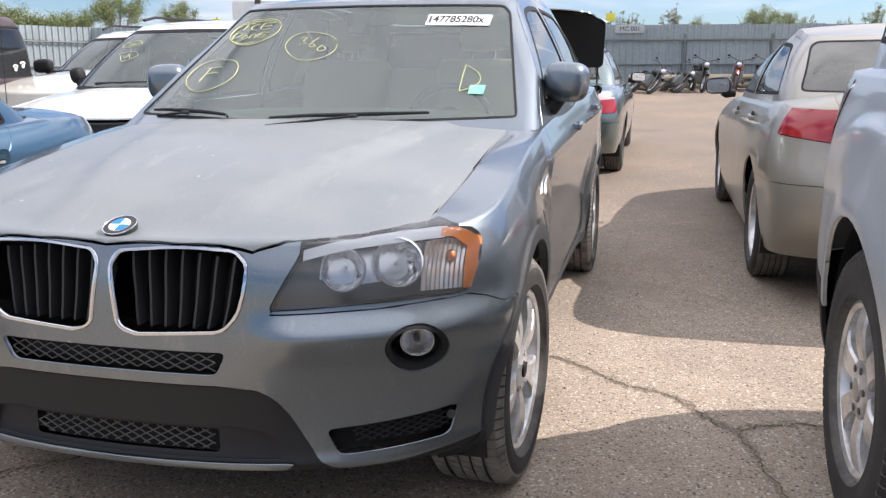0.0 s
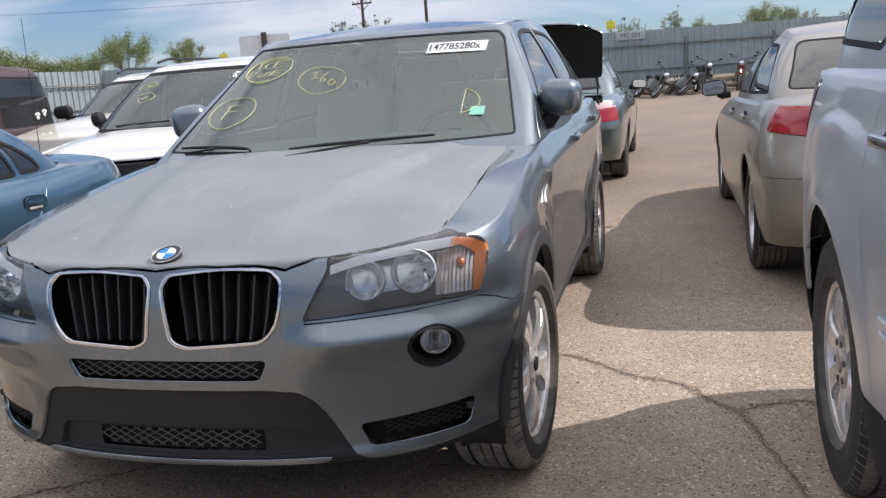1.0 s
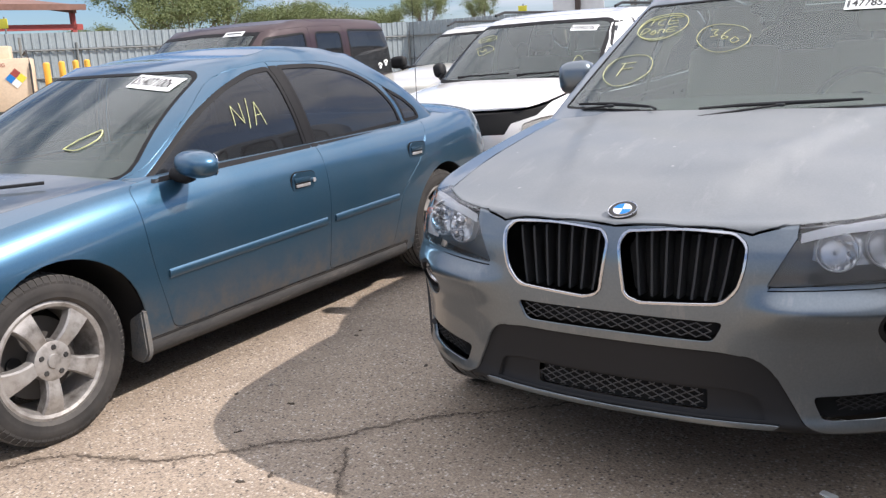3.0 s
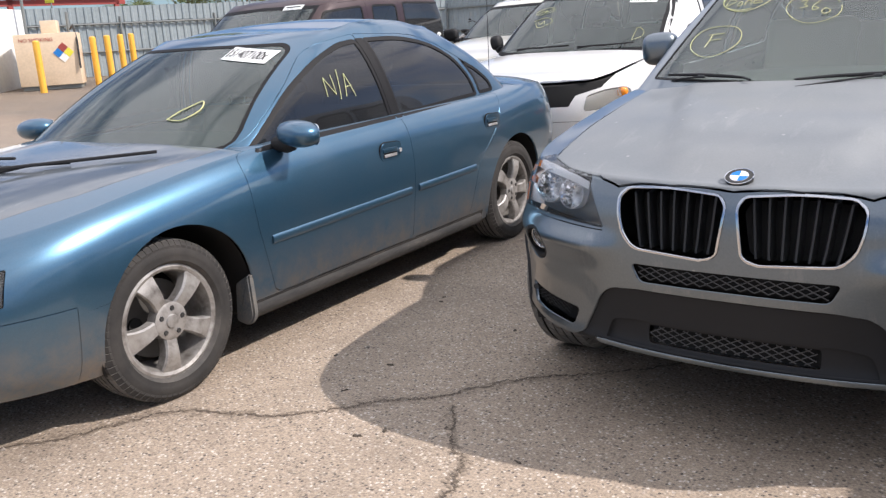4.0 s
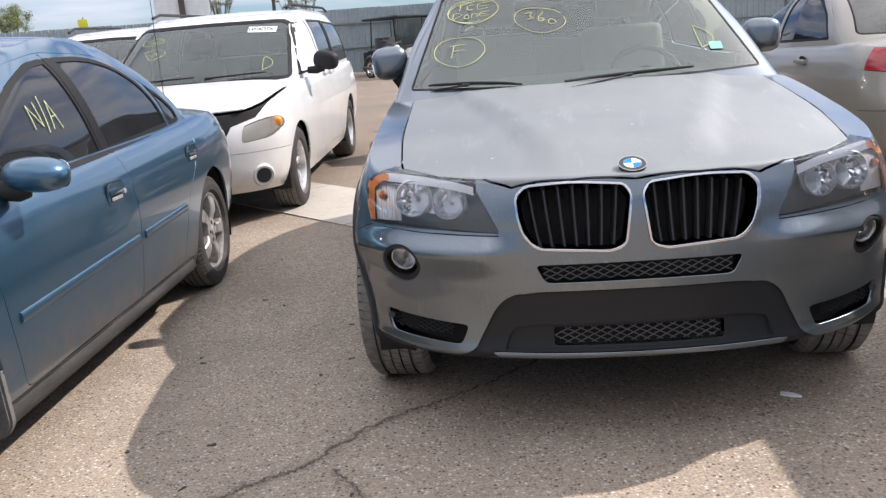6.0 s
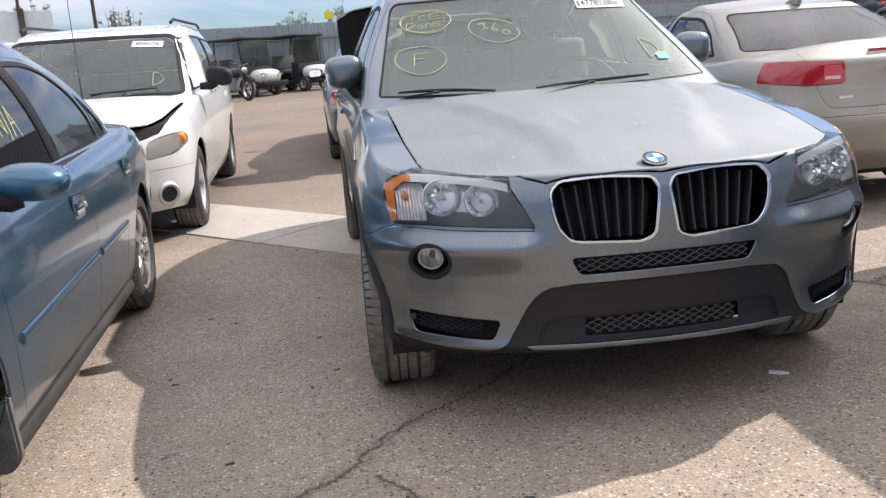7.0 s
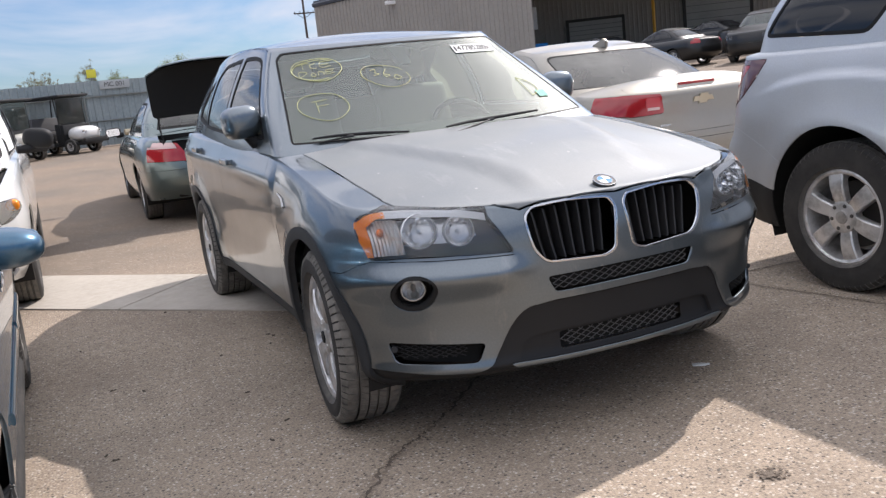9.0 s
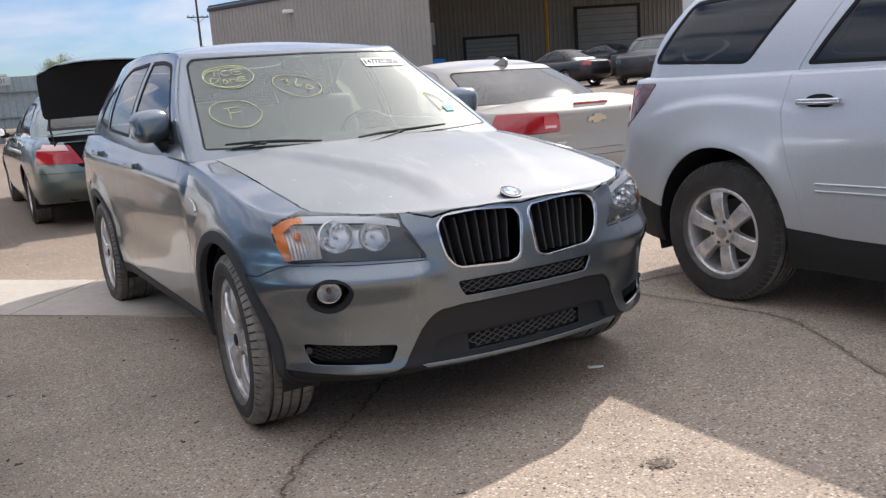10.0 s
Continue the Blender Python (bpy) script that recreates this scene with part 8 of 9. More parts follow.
def pebbles():
    """Loose grit over the near ground."""
    rng = random.Random(11)
    verts, faces = [], []
    for _ in range(1500):
        x, y = rng.uniform(-3.5, 3.2), rng.uniform(-2.4, 6.0)
        r = rng.uniform(0.002, 0.006) * (2.2 if rng.random() < 0.05 else 1)
        z = drop_z(x, y) + r * 0.2
        b = len(verts)
        for dx, dy, dz in ((1, 0, 0), (0, 1, 0), (-1, 0, 0), (0, -1, 0), (0, 0, 0.8)):
            j = rng.uniform(0.7, 1.3)
            verts.append((x + dx * r * j, y + dy * r * j, z + dz * r))
        faces += [(b, b + 1, b + 4), (b + 1, b + 2, b + 4), (b + 2, b + 3, b + 4), (b + 3, b, b + 4)]
    return raw(verts, faces)


tagged(part("grit", pebbles(), rough_stuff("grit", (0.09, 0.08, 0.07), (0.3, 0.26, 0.22), 40), smooth=False), "loose grit and small stones on the asphalt", "grit", kind="stuff")


def slab():
    """Pale concrete gutter that crosses the yard on the slant."""
    root = tagged(new("concrete_gutter"), "pale concrete gutter slabs across the asphalt", "pavement", kind="structure")
    u, v = Vector((-1, 1, 0)).normalized(), Vector((1, 1, 0)).normalized()
    for k in range(1, 6):
        a = Vector((0.63, 0.67, 0)) + u * (1.55 * k)
        n = 6
        verts, faces = [], []
        for j in range(n + 1):
            for i in range(n + 1):
                p = a + u * (0.006 + 1.538 * i / n) + v * (0.95 * j / n)
                verts.append((p.x, p.y, drop_z(p.x, p.y) + 0.010))
        for j in range(n):
            for i in range(n):
                q = j * (n + 1) + i
                faces.append((q, q + n + 1, q + n + 2, q + 1))
        bm = raw(verts, faces)
        r = bmesh.ops.extrude_face_region(bm, geom=list(bm.faces))
        for e in r["geom"]:
            if isinstance(e, bmesh.types.BMVert):
                e.co.z -= 0.05
        bmesh.ops.recalc_face_normals(bm, faces=list(bm.faces))
        part("slab", bm, M_CONCRETE, root)


slab()


# ---------------------------------------------------------------- fence and what stands by it
BEND = [Vector((16.5, 31.91, 0)), Vector((-18.5, 24.8, 0)), Vector((-25.5, 8.0, 0)), Vector((-30.0, -3.0, 0))]
TOP = 2.75


def fence_spot(x, out=0.0):
    """A point of the long run at x, stepped out towards the yard."""
    a, b = BEND[0], BEND[1]
    t = (a - b).normalized()
    return b + (a - b) * ((x - b.x) / (a.x - b.x)) + Vector((t.y, -t.x, 0)) * out, math.atan2(t.y, t.x)


def fence():
    root = tagged(new("fence"), "tall fence of ribbed zinc sheets on dark rails", "fence", kind="structure")
    w = 0.92
    rng = random.Random(5)
    prof = []
    for r in range(4):
        b = r * 0.23
        prof += [(b, 0), (b + 0.13, 0), (b + 0.155, 0.032), (b + 0.205, 0.032), (b + 0.23, 0)]
    for a, b in zip(BEND[1:], BEND):
        t = (b - a).normalized()
        nrm = Vector((t.y, -t.x, 0))
        if nrm.dot(Vector((0, -3, 0)) - a) < 0:
            nrm = -nrm
        total = (b - a).length
        for k in range(int(total / w) + 1):
            p0 = a + t * (k * w)
            base = ground_z(p0.x, p0.y) + 0.03
            lift = rng.uniform(-0.012, 0.012)
            for z0, z1, out in ((base, TOP - 0.42, 0.0), (TOP - 0.47, TOP, 0.05)):
                verts, faces = [], []
                for s, d in prof:
                    p = p0 + t * s + nrm * (d + out)
                    verts += [(p.x, p.y, z0 + lift), (p.x, p.y, z1 + lift)]
                for i in range(len(prof) - 1):
                    faces.append((2 * i, 2 * i + 2, 2 * i + 3, 2 * i + 1))
                part("sheet", raw(verts, faces), M_ZINC, root, smooth=False)
        for dz, out in ((-0.52, 0.09), (-1.35, 0.06)):
            k = int(total / 3.0)
            for i in range(k):
                p, q = a + t * (3.0 * i) + nrm * out, a + t * (3.0 * i + 3.0) + nrm * out
                part("rail", tube([p + Vector((0, 0, TOP + dz)), q + Vector((0, 0, TOP + dz))], 0.03, 6), M_RAIL, root)
                part("post", cyl((p.x, p.y, ground_z(p.x, p.y)), (p.x, p.y, TOP - 0.32), 0.035), M_RAIL, root)
    # row sign
    p, a = fence_spot(0.2, 0.13)
    m = Matrix.Translation((p.x, p.y, 2.60)) @ Matrix.Rotation(a, 4, "Z")
    sg = thing("row_sign", "white sign with black letters fixed on the fence", "sign")
    part("board", _moved(box(-0.50, 0.50, -0.012, 0.012, -0.14, 0.14, 0.004), m), M_FADED, sg)
    me = text_mesh("MC 001", 0.22)
    me.transform(m @ Matrix.Translation((0, -0.016, 0)))
    me.materials.append(M_INK)
    part("letters", me, None, sg)
    for x, y, z in ((-14.1, 25.9, 2.90), (-0.45, 28.7, 3.02), (-24.1, 11.9, 3.05)):
        ys = thing("yellow_sign", "small square yellow sign on a thin post", "sign", group="yellow signs")
        part("post", cyl((x, y, ground_z(x, y)), (x, y, z + 0.2), 0.025), M_RAIL, ys)
        part("plate", _moved(box(-0.16, 0.16, -0.01, 0.01, -0.14, 0.14, 0.004), Matrix.Translation((x, y - 0.05, z)) @ Matrix.Rotation(0.3, 4, "Z")), M_YSIGN, ys)


fence()


def tree(x, y, top, w, seed, sparse=False):
    """A desert tree: forked tapered trunk, limbs and a feathery crown of many small leaves with gaps."""
    rng = random.Random(seed)
    z0 = ground_z(x, y) - 0.1
    h = top - z0
    root = thing("tree", "feathery green desert tree beyond the fence" if not sparse else "thin half-bare desert tree beyond the fence", "tree", pose(x, y, z0), "trees beyond the fence")
    bits, tips = [], []
    fork = h * 0.14
    bits.append(tube([(0, 0, 0), (rng.uniform(-0.1, 0.1), rng.uniform(-0.1, 0.1), fork * 0.6), (rng.uniform(-0.2, 0.2), 0, fork)], lambda t: 0.11 * h / 5 * (1 - 0.3 * t), 7))
    for k in range(11):
        a = 2 * math.pi * k / 11 + rng.uniform(-0.3, 0.3)
        f = rng.uniform(0.15, 0.95)
        rr, zz = w * f, h * (0.97 - 0.14 * f * f + rng.uniform(-0.12, 0.0))
        tip = Vector((rr * math.cos(a), rr * math.sin(a), zz))
        mid = Vector((rr * 0.45 * math.cos(a), rr * 0.45 * math.sin(a), fork + (zz - fork) * 0.55))
        bits.append(tube([(0, 0, fork * 0.9), mid, tip], lambda t: 0.05 * h / 5 * (1 - 0.85 * t), 5))
        tips.append((mid, tip))
        for _ in range(4):
            t2 = mid.lerp(tip, rng.uniform(0.2, 0.9))
            e = t2 + Vector((rng.uniform(-1, 1), rng.uniform(-1, 1), rng.uniform(-0.3, 0.35))) * w * 0.3
            e.z = min(e.z, h)
            bits.append(tube([t2, e], lambda t: 0.02 * h / 5 * (1 - 0.8 * t), 4))
            tips.append((t2, e))
    part("trunk", join(*bits), M_BARK, root)
    verts, faces = [], []
    clumps = []
    for a, b in tips:
        for _ in range(3 if not sparse else 2):
            clumps.append((a.lerp(b, rng.uniform(0.0, 1.05)), w * (rng.uniform(0.10, 0.24) if not sparse else rng.uniform(0.05, 0.13))))
    for _ in range(16000 if not sparse else 8000):
        c, r = clumps[rng.randrange(len(clumps))]
        p = c + Vector((rng.gauss(0, 1), rng.gauss(0, 1), rng.gauss(0, 0.8))) * r * 0.55
        if p.z < fork * 0.8 or p.z > h * 1.02:
            continue
        s = rng.uniform(0.010, 0.028) * w
        u = Vector((rng.uniform(-1, 1), rng.uniform(-1, 1), rng.uniform(-0.6, 0.9))).normalized()
        v = u.orthogonal().normalized() * s * rng.uniform(0.3, 0.55)
        i = len(verts)
        verts += [p - u * s, p + v, p + u * s, p - v]
        faces.append((i, i + 1, i + 2, i + 3))
    part("crown", raw(verts, faces), M_LEAF2 if sparse else M_LEAF, root, smooth=False)
    return root


# bearing in degrees from the yard, distance, slope of the top, half width in degrees, sparse
for i, (az, d, up, half, sparse) in enumerate((
        (-41.2, 62, 0.073, 2.4, 0), (-38.2, 70, 0.060, 2.0, 0), (-36.2, 74, 0.064, 1.4, 0), (-33.9, 66, 0.086, 1.9, 0), (-30.2, 64, 0.080, 1.3, 0), (-44.6, 66, 0.070, 2.0, 0), (-46.8, 60, 0.125, 3.4, 0), (-51.0, 62, 0.115, 3.4, 0),
        (-54.5, 60, 0.060, 1.8, 0), (-49.0, 57, 0.095, 3.2, 0), (-43.0, 58, 0.080, 2.2, 0), (-20.4, 70, 0.092, 0.8, 1), (-18.2, 72, 0.096, 1.1, 1), (-19.4, 75, 0.082, 1.0, 1), (-13.7, 72, 0.083, 0.9, 1), (-12.6, 80, 0.080, 0.7, 1),
        (-2.3, 120, 0.068, 0.9, 1), (-1.4, 124, 0.064, 0.8, 1), (0.9, 120, 0.072, 1.0, 1), (2.4, 122, 0.060, 0.8, 0), (6.0, 118, 0.070, 1.5, 0), (7.6, 120, 0.062, 1.0, 0), (8.7, 124, 0.060, 0.7, 1), (12.4, 150, 0.068, 0.7, 0), (10.9, 140, 0.055, 0.6, 1))):
    x, y = 0.9 + d * math.sin(radians(az)), -2.8 + d * math.cos(radians(az))
    tree(x, y, 1.28 + up * d, d * math.tan(radians(half * 1.15)), 40 + i, bool(sparse))


def utility_pole(x, y, h, arms):
    z = ground_z(x, y)
    p = thing("utility_pole", "dark wooden utility pole with cross arms", "pole", pose(x, y, z), "utility poles")
    part("shaft", cyl((0, 0, 0), (0, 0, h), 0.16, 0.10, 10), M_POLE, p)
    for zz, w in arms:
        arm = part("cross_arm", box(-w / 2, w / 2, -0.06, 0.06, zz - 0.06, zz + 0.06, 0.01), M_POLE, p)
        for q in (-0.45, -0.2, 0.2, 0.45):
            part("insulator", cyl((q * w, 0, zz + 0.06), (q * w, 0, zz + 0.22), 0.05, 0.04, 8), M_RAIL, arm)
        for s in (1, -1):
            part("brace", cyl((0, 0.08, zz - 0.55), (s * w * 0.33, 0.08, zz - 0.06), 0.025, None, 6), M_POLE, arm)
    return p


utility_pole(-21.8, 63.5, 7.8, ((7.45, 1.75), (6.75, 1.65)))
utility_pole(-17.4, 66.6, 12.6, ((9.9, 0.7), (8.25, 2.3)))
utility_pole(23.2, 85.2, 10.2, ((8.4, 2.2),))
for k, (dz, dx) in enumerate(((8.4, -1.0), (8.4, 1.0), (10.1, 0))):
    a, b = Vector((-17.4 + dx, 66.6, 1.16 + dz)), Vector((-95, 48, 1.2 + dz + 3))
    pts = [a.lerp(b, t) - Vector((0, 0, 5 * t * (1 - t))) for t in [i / 16 for i in range(17)]]
    w = part("power_line", tube(pts, 0.007, 4), M_INK, None)
    tagged(w, "thin black overhead power line", "cable", group="power lines")


def back_sign():
    s = thing("notice_board", "grey-white rounded notice board on a dark post", "sign", pose(-5.75, 12.0, ground_z(-5.75, 12.0)))
    turn = Matrix.Rotation(0.25, 4, "Z")
    part("board", _moved(prism(rounded([(-0.47, 1.60), (0.47, 1.60), (0.47, 2.26), (-0.47, 2.26)], 0.06), 0.03, "y", 0.0, 0.004), turn), M_WALLWHITE, s)
    part("post", box(-0.05, 0.05, -0.07, -0.01, 0, 2.30, 0.006, 2, turn), M_POLE, s)


back_sign()


def corner():
    """The yard's far corner: tan tank with bollards, a white wall and an open-sided roof."""
    e = Vector((0.832, -2.97))

    def at(k, d):
        az = radians(-60.5 + (k - 92) / 30.7)
        return e + Vector((math.sin(az), math.cos(az))) * d
    p = at(128, 25.3)
    c = thing("fuel_tank", "tan box-shaped fuel tank with warning labels", "tank", pose(p.x, p.y, ground_z(p.x, p.y)) @ Matrix.Rotation(radians(52), 4, "Z"))
    part("body", box(-0.95, 0.55, -0.6, 0.6, 0.1, 1.42, 0.02), M_TANPAINT, c)
    part("skid", box(-0.9, 0.5, -0.55, 0.55, 0, 0.1), M_RAIL, c)
    part("hatch_box", box(-0.30, 0.10, -0.3, 0.3, 1.42, 1.75, 0.02), M_TANPAINT, c)
    part("vent_pipe", cyl((0.35, 0, 1.42), (0.35, 0, 1.95), 0.04), M_RAIL, c)
    part("hose", tube([(0.4, -0.2, 1.5), (0.5, -0.4, 1.6), (0.57, -0.62, 1.2), (0.56, -0.65, 0.5)], 0.025, 6), M_INK, c)
    me = text_mesh("NO SMOKING", 0.13)
    me.transform(Matrix.Translation((-0.42, -0.612, 1.26)))
    me.materials.append(M_REDPAINT)
    part("warning", me, None, c)
    for (dx, dz), mt in zip(((0, 0.13), (-0.13, 0), (0.13, 0), (0, -0.13)), (M_REDPAINT, M_LBLUE, M_YSIGN, M_PLASTER)):
        q = [(0.20 + dx - 0.125, 0.92 + dz), (0.20 + dx, 0.92 + dz - 0.125), (0.20 + dx + 0.125, 0.92 + dz), (0.20 + dx, 0.92 + dz + 0.125)]
        part("hazard_mark", prism([(a, b) for a, b in q], 0.008, "y", -0.612), mt, c)
    for k, d in ((92, 24), (190, 25.5), (216, 26.2), (240, 26.8), (260, 27.3)):
        q = at(k, d)
        b = thing("bollard", "round yellow-painted steel bollard", "bollard", pose(q.x, q.y, ground_z(q.x, q.y)), "bollards by the tank")
        part("pipe", cyl((0, 0, 0), (0, 0, 1.25), 0.085, None, 20), M_YPAINT, b)
        part("cap", lathe([(1.25, 0.085), (1.28, 0.07), (1.295, 0.0)], "z", 20, close=False), M_YPAINT, b)
    q, q2 = at(-160, 21), at(82, 27.2)
    d = q2 - q
    m = Matrix.Translation((q.x, q.y, 0.35)) @ Matrix.Rotation(math.atan2(d.y, d.x), 4, "Z")
    tagged(part("wall_white", _moved(box(0, d.length, 0, 0.18, 0, 2.30, 0.01), m), M_WALLWHITE), "white rendered boundary wall", "wall", kind="structure")
    # open-sided roof
    r = thing("open_shed", "rusty open-sided shed roof on red posts", "shed")
    a, b = at(-120, 32), at(262, 34)
    d = b - a
    m = Matrix.Translation((a.x, a.y, 0)) @ Matrix.Rotation(math.atan2(d.y, d.x), 4, "Z")
    L = d.length
    part("roof", _moved(prism([(-0.4, 3.75), (9, 4.9), (9, 5.0), (-0.4, 3.86)], L, "x", 0), m), M_RUST, r)
    part("beam", _moved(box(0, L, 0.0, 0.16, 3.05, 3.25), m), M_REDPAINT, r)
    part("fascia", _moved(box(0, L, -0.5, -0.41, 3.70, 3.90), m), M_RUST, r)
    for k in range(4):
        part("post", _moved(box(L - 0.3 - 3.6 * k - 0.08, L - 0.3 - 3.6 * k + 0.08, 0, 0.16, 0.5, 3.8), m), M_REDPAINT, r)
        part("rafter", _moved(prism([(-0.3, 3.60), (8.8, 4.72), (8.8, 4.88), (-0.3, 3.75)], 0.12, "x", L - 0.4 - 3.6 * k), m), M_RUST, r)
    q = at(80, 26.6)
    part("mast", cyl((q.x, q.y, ground_z(q.x, q.y)), (q.x + 0.1, q.y, 4.4), 0.04), M_RAIL, thing("steel_mast", "thin galvanised steel mast by the tank", "pole"))
    q = at(-4, 23)
    t = thing("utility_table", "cream folding table by the wall", "table", pose(q.x, q.y, ground_z(q.x, q.y)) @ Matrix.Rotation(0.5, 4, "Z"))
    part("tabletop", box(-0.8, 0.2, -0.4, 0.4, 0.72, 0.78, 0.01), M_BEAM, t)
    for sx in (-0.7, 0.1):
        for sy in (-0.3, 0.3):
            part("leg", cyl((sx, sy, 0), (sx, sy, 0.72), 0.025), M_BEAM, t)


corner()


def golf_cart(m, body_mat, roof_mat, label):
    c = thing("golf_cart", label, "golf cart", m, "golf carts")
    wd = wheel_data(0.235, 0.13, 0.2, dict(n=5, w0=0.04, w1=0.06, hub=0.05, dish=0.3, capmat=M_BLACK), tread=False)
    for y in (0, 1.65):
        for s in (1, -1):
            wheel(wd, c, 0.46 * s, y, 0.235)
    part("chassis", box(-0.50, 0.50, -0.35, 2.1, 0.25, 0.36, 0.03), M_BLACK, c)
    part("cowl", egg(0, -0.12, 0.60, 0.50, 0.36, 0.24, 2.6), body_mat, c)
    part("splash_guard", box(-0.54, 0.54, 0.15, 0.40, 0.34, 0.92, 0.05), M_BLACK, c)
    part("front_bumper", box(-0.5, 0.5, -0.62, -0.5, 0.3, 0.46, 0.04), M_BLACK, c)
    for s in (1, -1):
        part("headlight", egg(0.33 * s, -0.47, 0.66, 0.09, 0.04, 0.05, 2.4), M_LENS, c)
    part("dash", box(-0.54, 0.54, 0.36, 0.5, 0.36, 0.95, 0.03), M_BLACK, c)
    st = part("seat", box(-0.52, 0.52, 0.95, 1.45, 0.62, 0.76, 0.04), M_GREYCLOTH, c)
    part("backrest", box(-0.52, 0.52, 1.42, 1.54, 0.78, 1.2, 0.04), M_GREYCLOTH, st)
    part("rear_body", box(-0.56, 0.56, 1.5, 2.25, 0.4, 0.78, 0.08), M_BLACK, c)
    part("screen", box(-0.52, 0.52, 0.30, 0.32, 0.95, 1.74), G_SIDE, c)
    for s in (1, -1):
        part("roof_strut", tube([(0.54 * s, 0.28, 0.7), (0.55 * s, 0.36, 1.78)], 0.022, 6), M_BLACK, c)
        part("roof_strut", tube([(0.54 * s, 1.75, 0.7), (0.55 * s, 1.6, 1.78)], 0.022, 6), M_BLACK, c)
    part("canopy", box(-0.62, 0.62, 0.05, 2.05, 1.76, 1.84, 0.04), roof_mat, c)
    part("steering_wheel", tube([(0.25 + 0.17 * math.cos(a), 0.72, 0.98 + 0.17 * math.sin(a)) for a in [2 * math.pi * k / 18 for k in range(18)]], 0.015, 6, True), M_BLACK, c)
    return c


def motorcycle(m, tank_mat, label, screen=False):
    c = thing("motorcycle", label, "motorcycle", m, "motorcycles by the fence")
    for y, r in ((0, 0.32), (1.6, 0.31)):
        w = part("wheel", lathe([(-0.05, r - 0.09), (-0.06, r - 0.04), (-0.03, r), (0.03, r), (0.06, r - 0.04), (0.05, r - 0.09)], "x", 32, m=Matrix.Translation((0, y, r))), M_TYRE, c)
        part("rim", lathe([(-0.03, r - 0.09), (-0.03, r - 0.10), (0.03, r - 0.10), (0.03, r - 0.09)], "x", 28, m=Matrix.Translation((0, y, r))), M_CHROME, w)
        for k in range(9):
            a = 2 * math.pi * k / 9
            part("spoke", cyl((0, y, r), (0, y + (r - 0.1) * math.cos(a), r + (r - 0.1) * math.sin(a)), 0.008, None, 5), M_CHROME, w)
    for s in (1, -1):
        part("fork", cyl((0.09 * s, 0, 0.32), (0.09 * s, 0.32, 0.98), 0.025), M_RAILDARK, c)
        part("exhaust", tube([(0.16 * s, 0.7, 0.4), (0.2 * s, 1.0, 0.3), (0.2 * s, 1.75, 0.33)], 0.045, 8), M_RAILDARK, c)
        part("mirror", egg(0.38 * s, 0.46, 1.14, 0.05, 0.02, 0.03, 2.2), M_BLACK, c)
    part("handlebar", tube([(-0.40, 0.55, 1.05), (-0.3, 0.42, 1.1), (0, 0.36, 1.0), (0.3, 0.42, 1.1), (0.40, 0.55, 1.05)], 0.016, 6), M_RAILDARK, c)
    part("headlight", egg(0, 0.18, 0.88, 0.10, 0.10, 0.10, 2), M_CHROME, c)
    part("front_fender", tube([(0, 0.36 * math.cos(a), 0.32 + 0.36 * math.sin(a)) for a in np.linspace(0.2, 2.4, 9)], 0.06, 8), tank_mat, c)
    part("rear_fender", tube([(0, 1.6 + 0.36 * math.cos(a), 0.31 + 0.36 * math.sin(a)) for a in np.linspace(-0.2, 2.0, 9)], 0.07, 8), tank_mat, c)
    part("fuel_tank", egg(0, 0.62, 0.82, 0.15, 0.30, 0.14, 2.4), tank_mat, c)
    part("engine", box(-0.18, 0.18, 0.5, 1.0, 0.3, 0.68, 0.05), M_RAIL, c)
    s = part("saddle", egg(0, 1.1, 0.72, 0.16, 0.34, 0.08, 2.6), M_BLACK, c)
    part("pillion", egg(0, 1.5, 0.82, 0.13, 0.22, 0.07, 2.6), M_BLACK, s)
    if screen:
        part("wind_screen", prism(rounded([(-0.2, 1.0), (0.2, 1.0), (0.16, 1.45), (-0.16, 1.45)], 0.06), 0.01, "y", 0.2), M_LENS, c)
    return c


def on_yard(x, y, turn, lean=0.0):
    return pose(x, y, ground_z(x, y)) @ Matrix.Rotation(radians(turn), 4, "Z") @ Matrix.Rotation(radians(lean), 4, "Y")


golf_cart(on_yard(-2.75, 24.6, 42), P_CREAM, M_TRIM, "cream golf cart with a grey canopy")
golf_cart(on_yard(-1.15, 26.0, 44), P_WHITE, M_BLACK, "white golf cart with a black canopy and windscreen")
motorcycle(on_yard(-3.1, 22.4, 40, 6), P_BLACK, "black motorcycle leaning on its stand")
motorcycle(on_yard(-14.5, 21.0, 60, 6), P_WHITE, "white motorcycle on its stand by the fence")
motorcycle(on_yard(0.95, 25.6, 22, 40), P_BLACK, "black motorcycle fallen on its side")
motorcycle(on_yard(1.75, 26.3, 14, 48), P_DARK, "dark motorcycle fallen on its side")
motorcycle(on_yard(2.65, 26.6, 10, 10), P_BLACK, "black motorcycle with chrome forks on its stand")
motorcycle(on_yard(3.65, 27.0, -6, 8), P_RED, "red motorcycle with a clear screen on its stand", True)
motorcycle(on_yard(4.6, 27.4, 4, 8), P_BLACK, "black motorcycle parked by the fence")
for z in (0.42, 0.16):
    a, b = fence_spot(0.2, 0.35)[0], fence_spot(7.0, 0.35)[0]
    bb = thing("guard_beam", "long pale steel guard beam along the fence", "guard rail", group="guard beams")
    part("beam", tube([a + Vector((0, 0, ground_z(a.x, a.y) + z)), b + Vector((0, 0, ground_z(b.x, b.y) + z))], 0.10, 8), M_BEAM, bb)


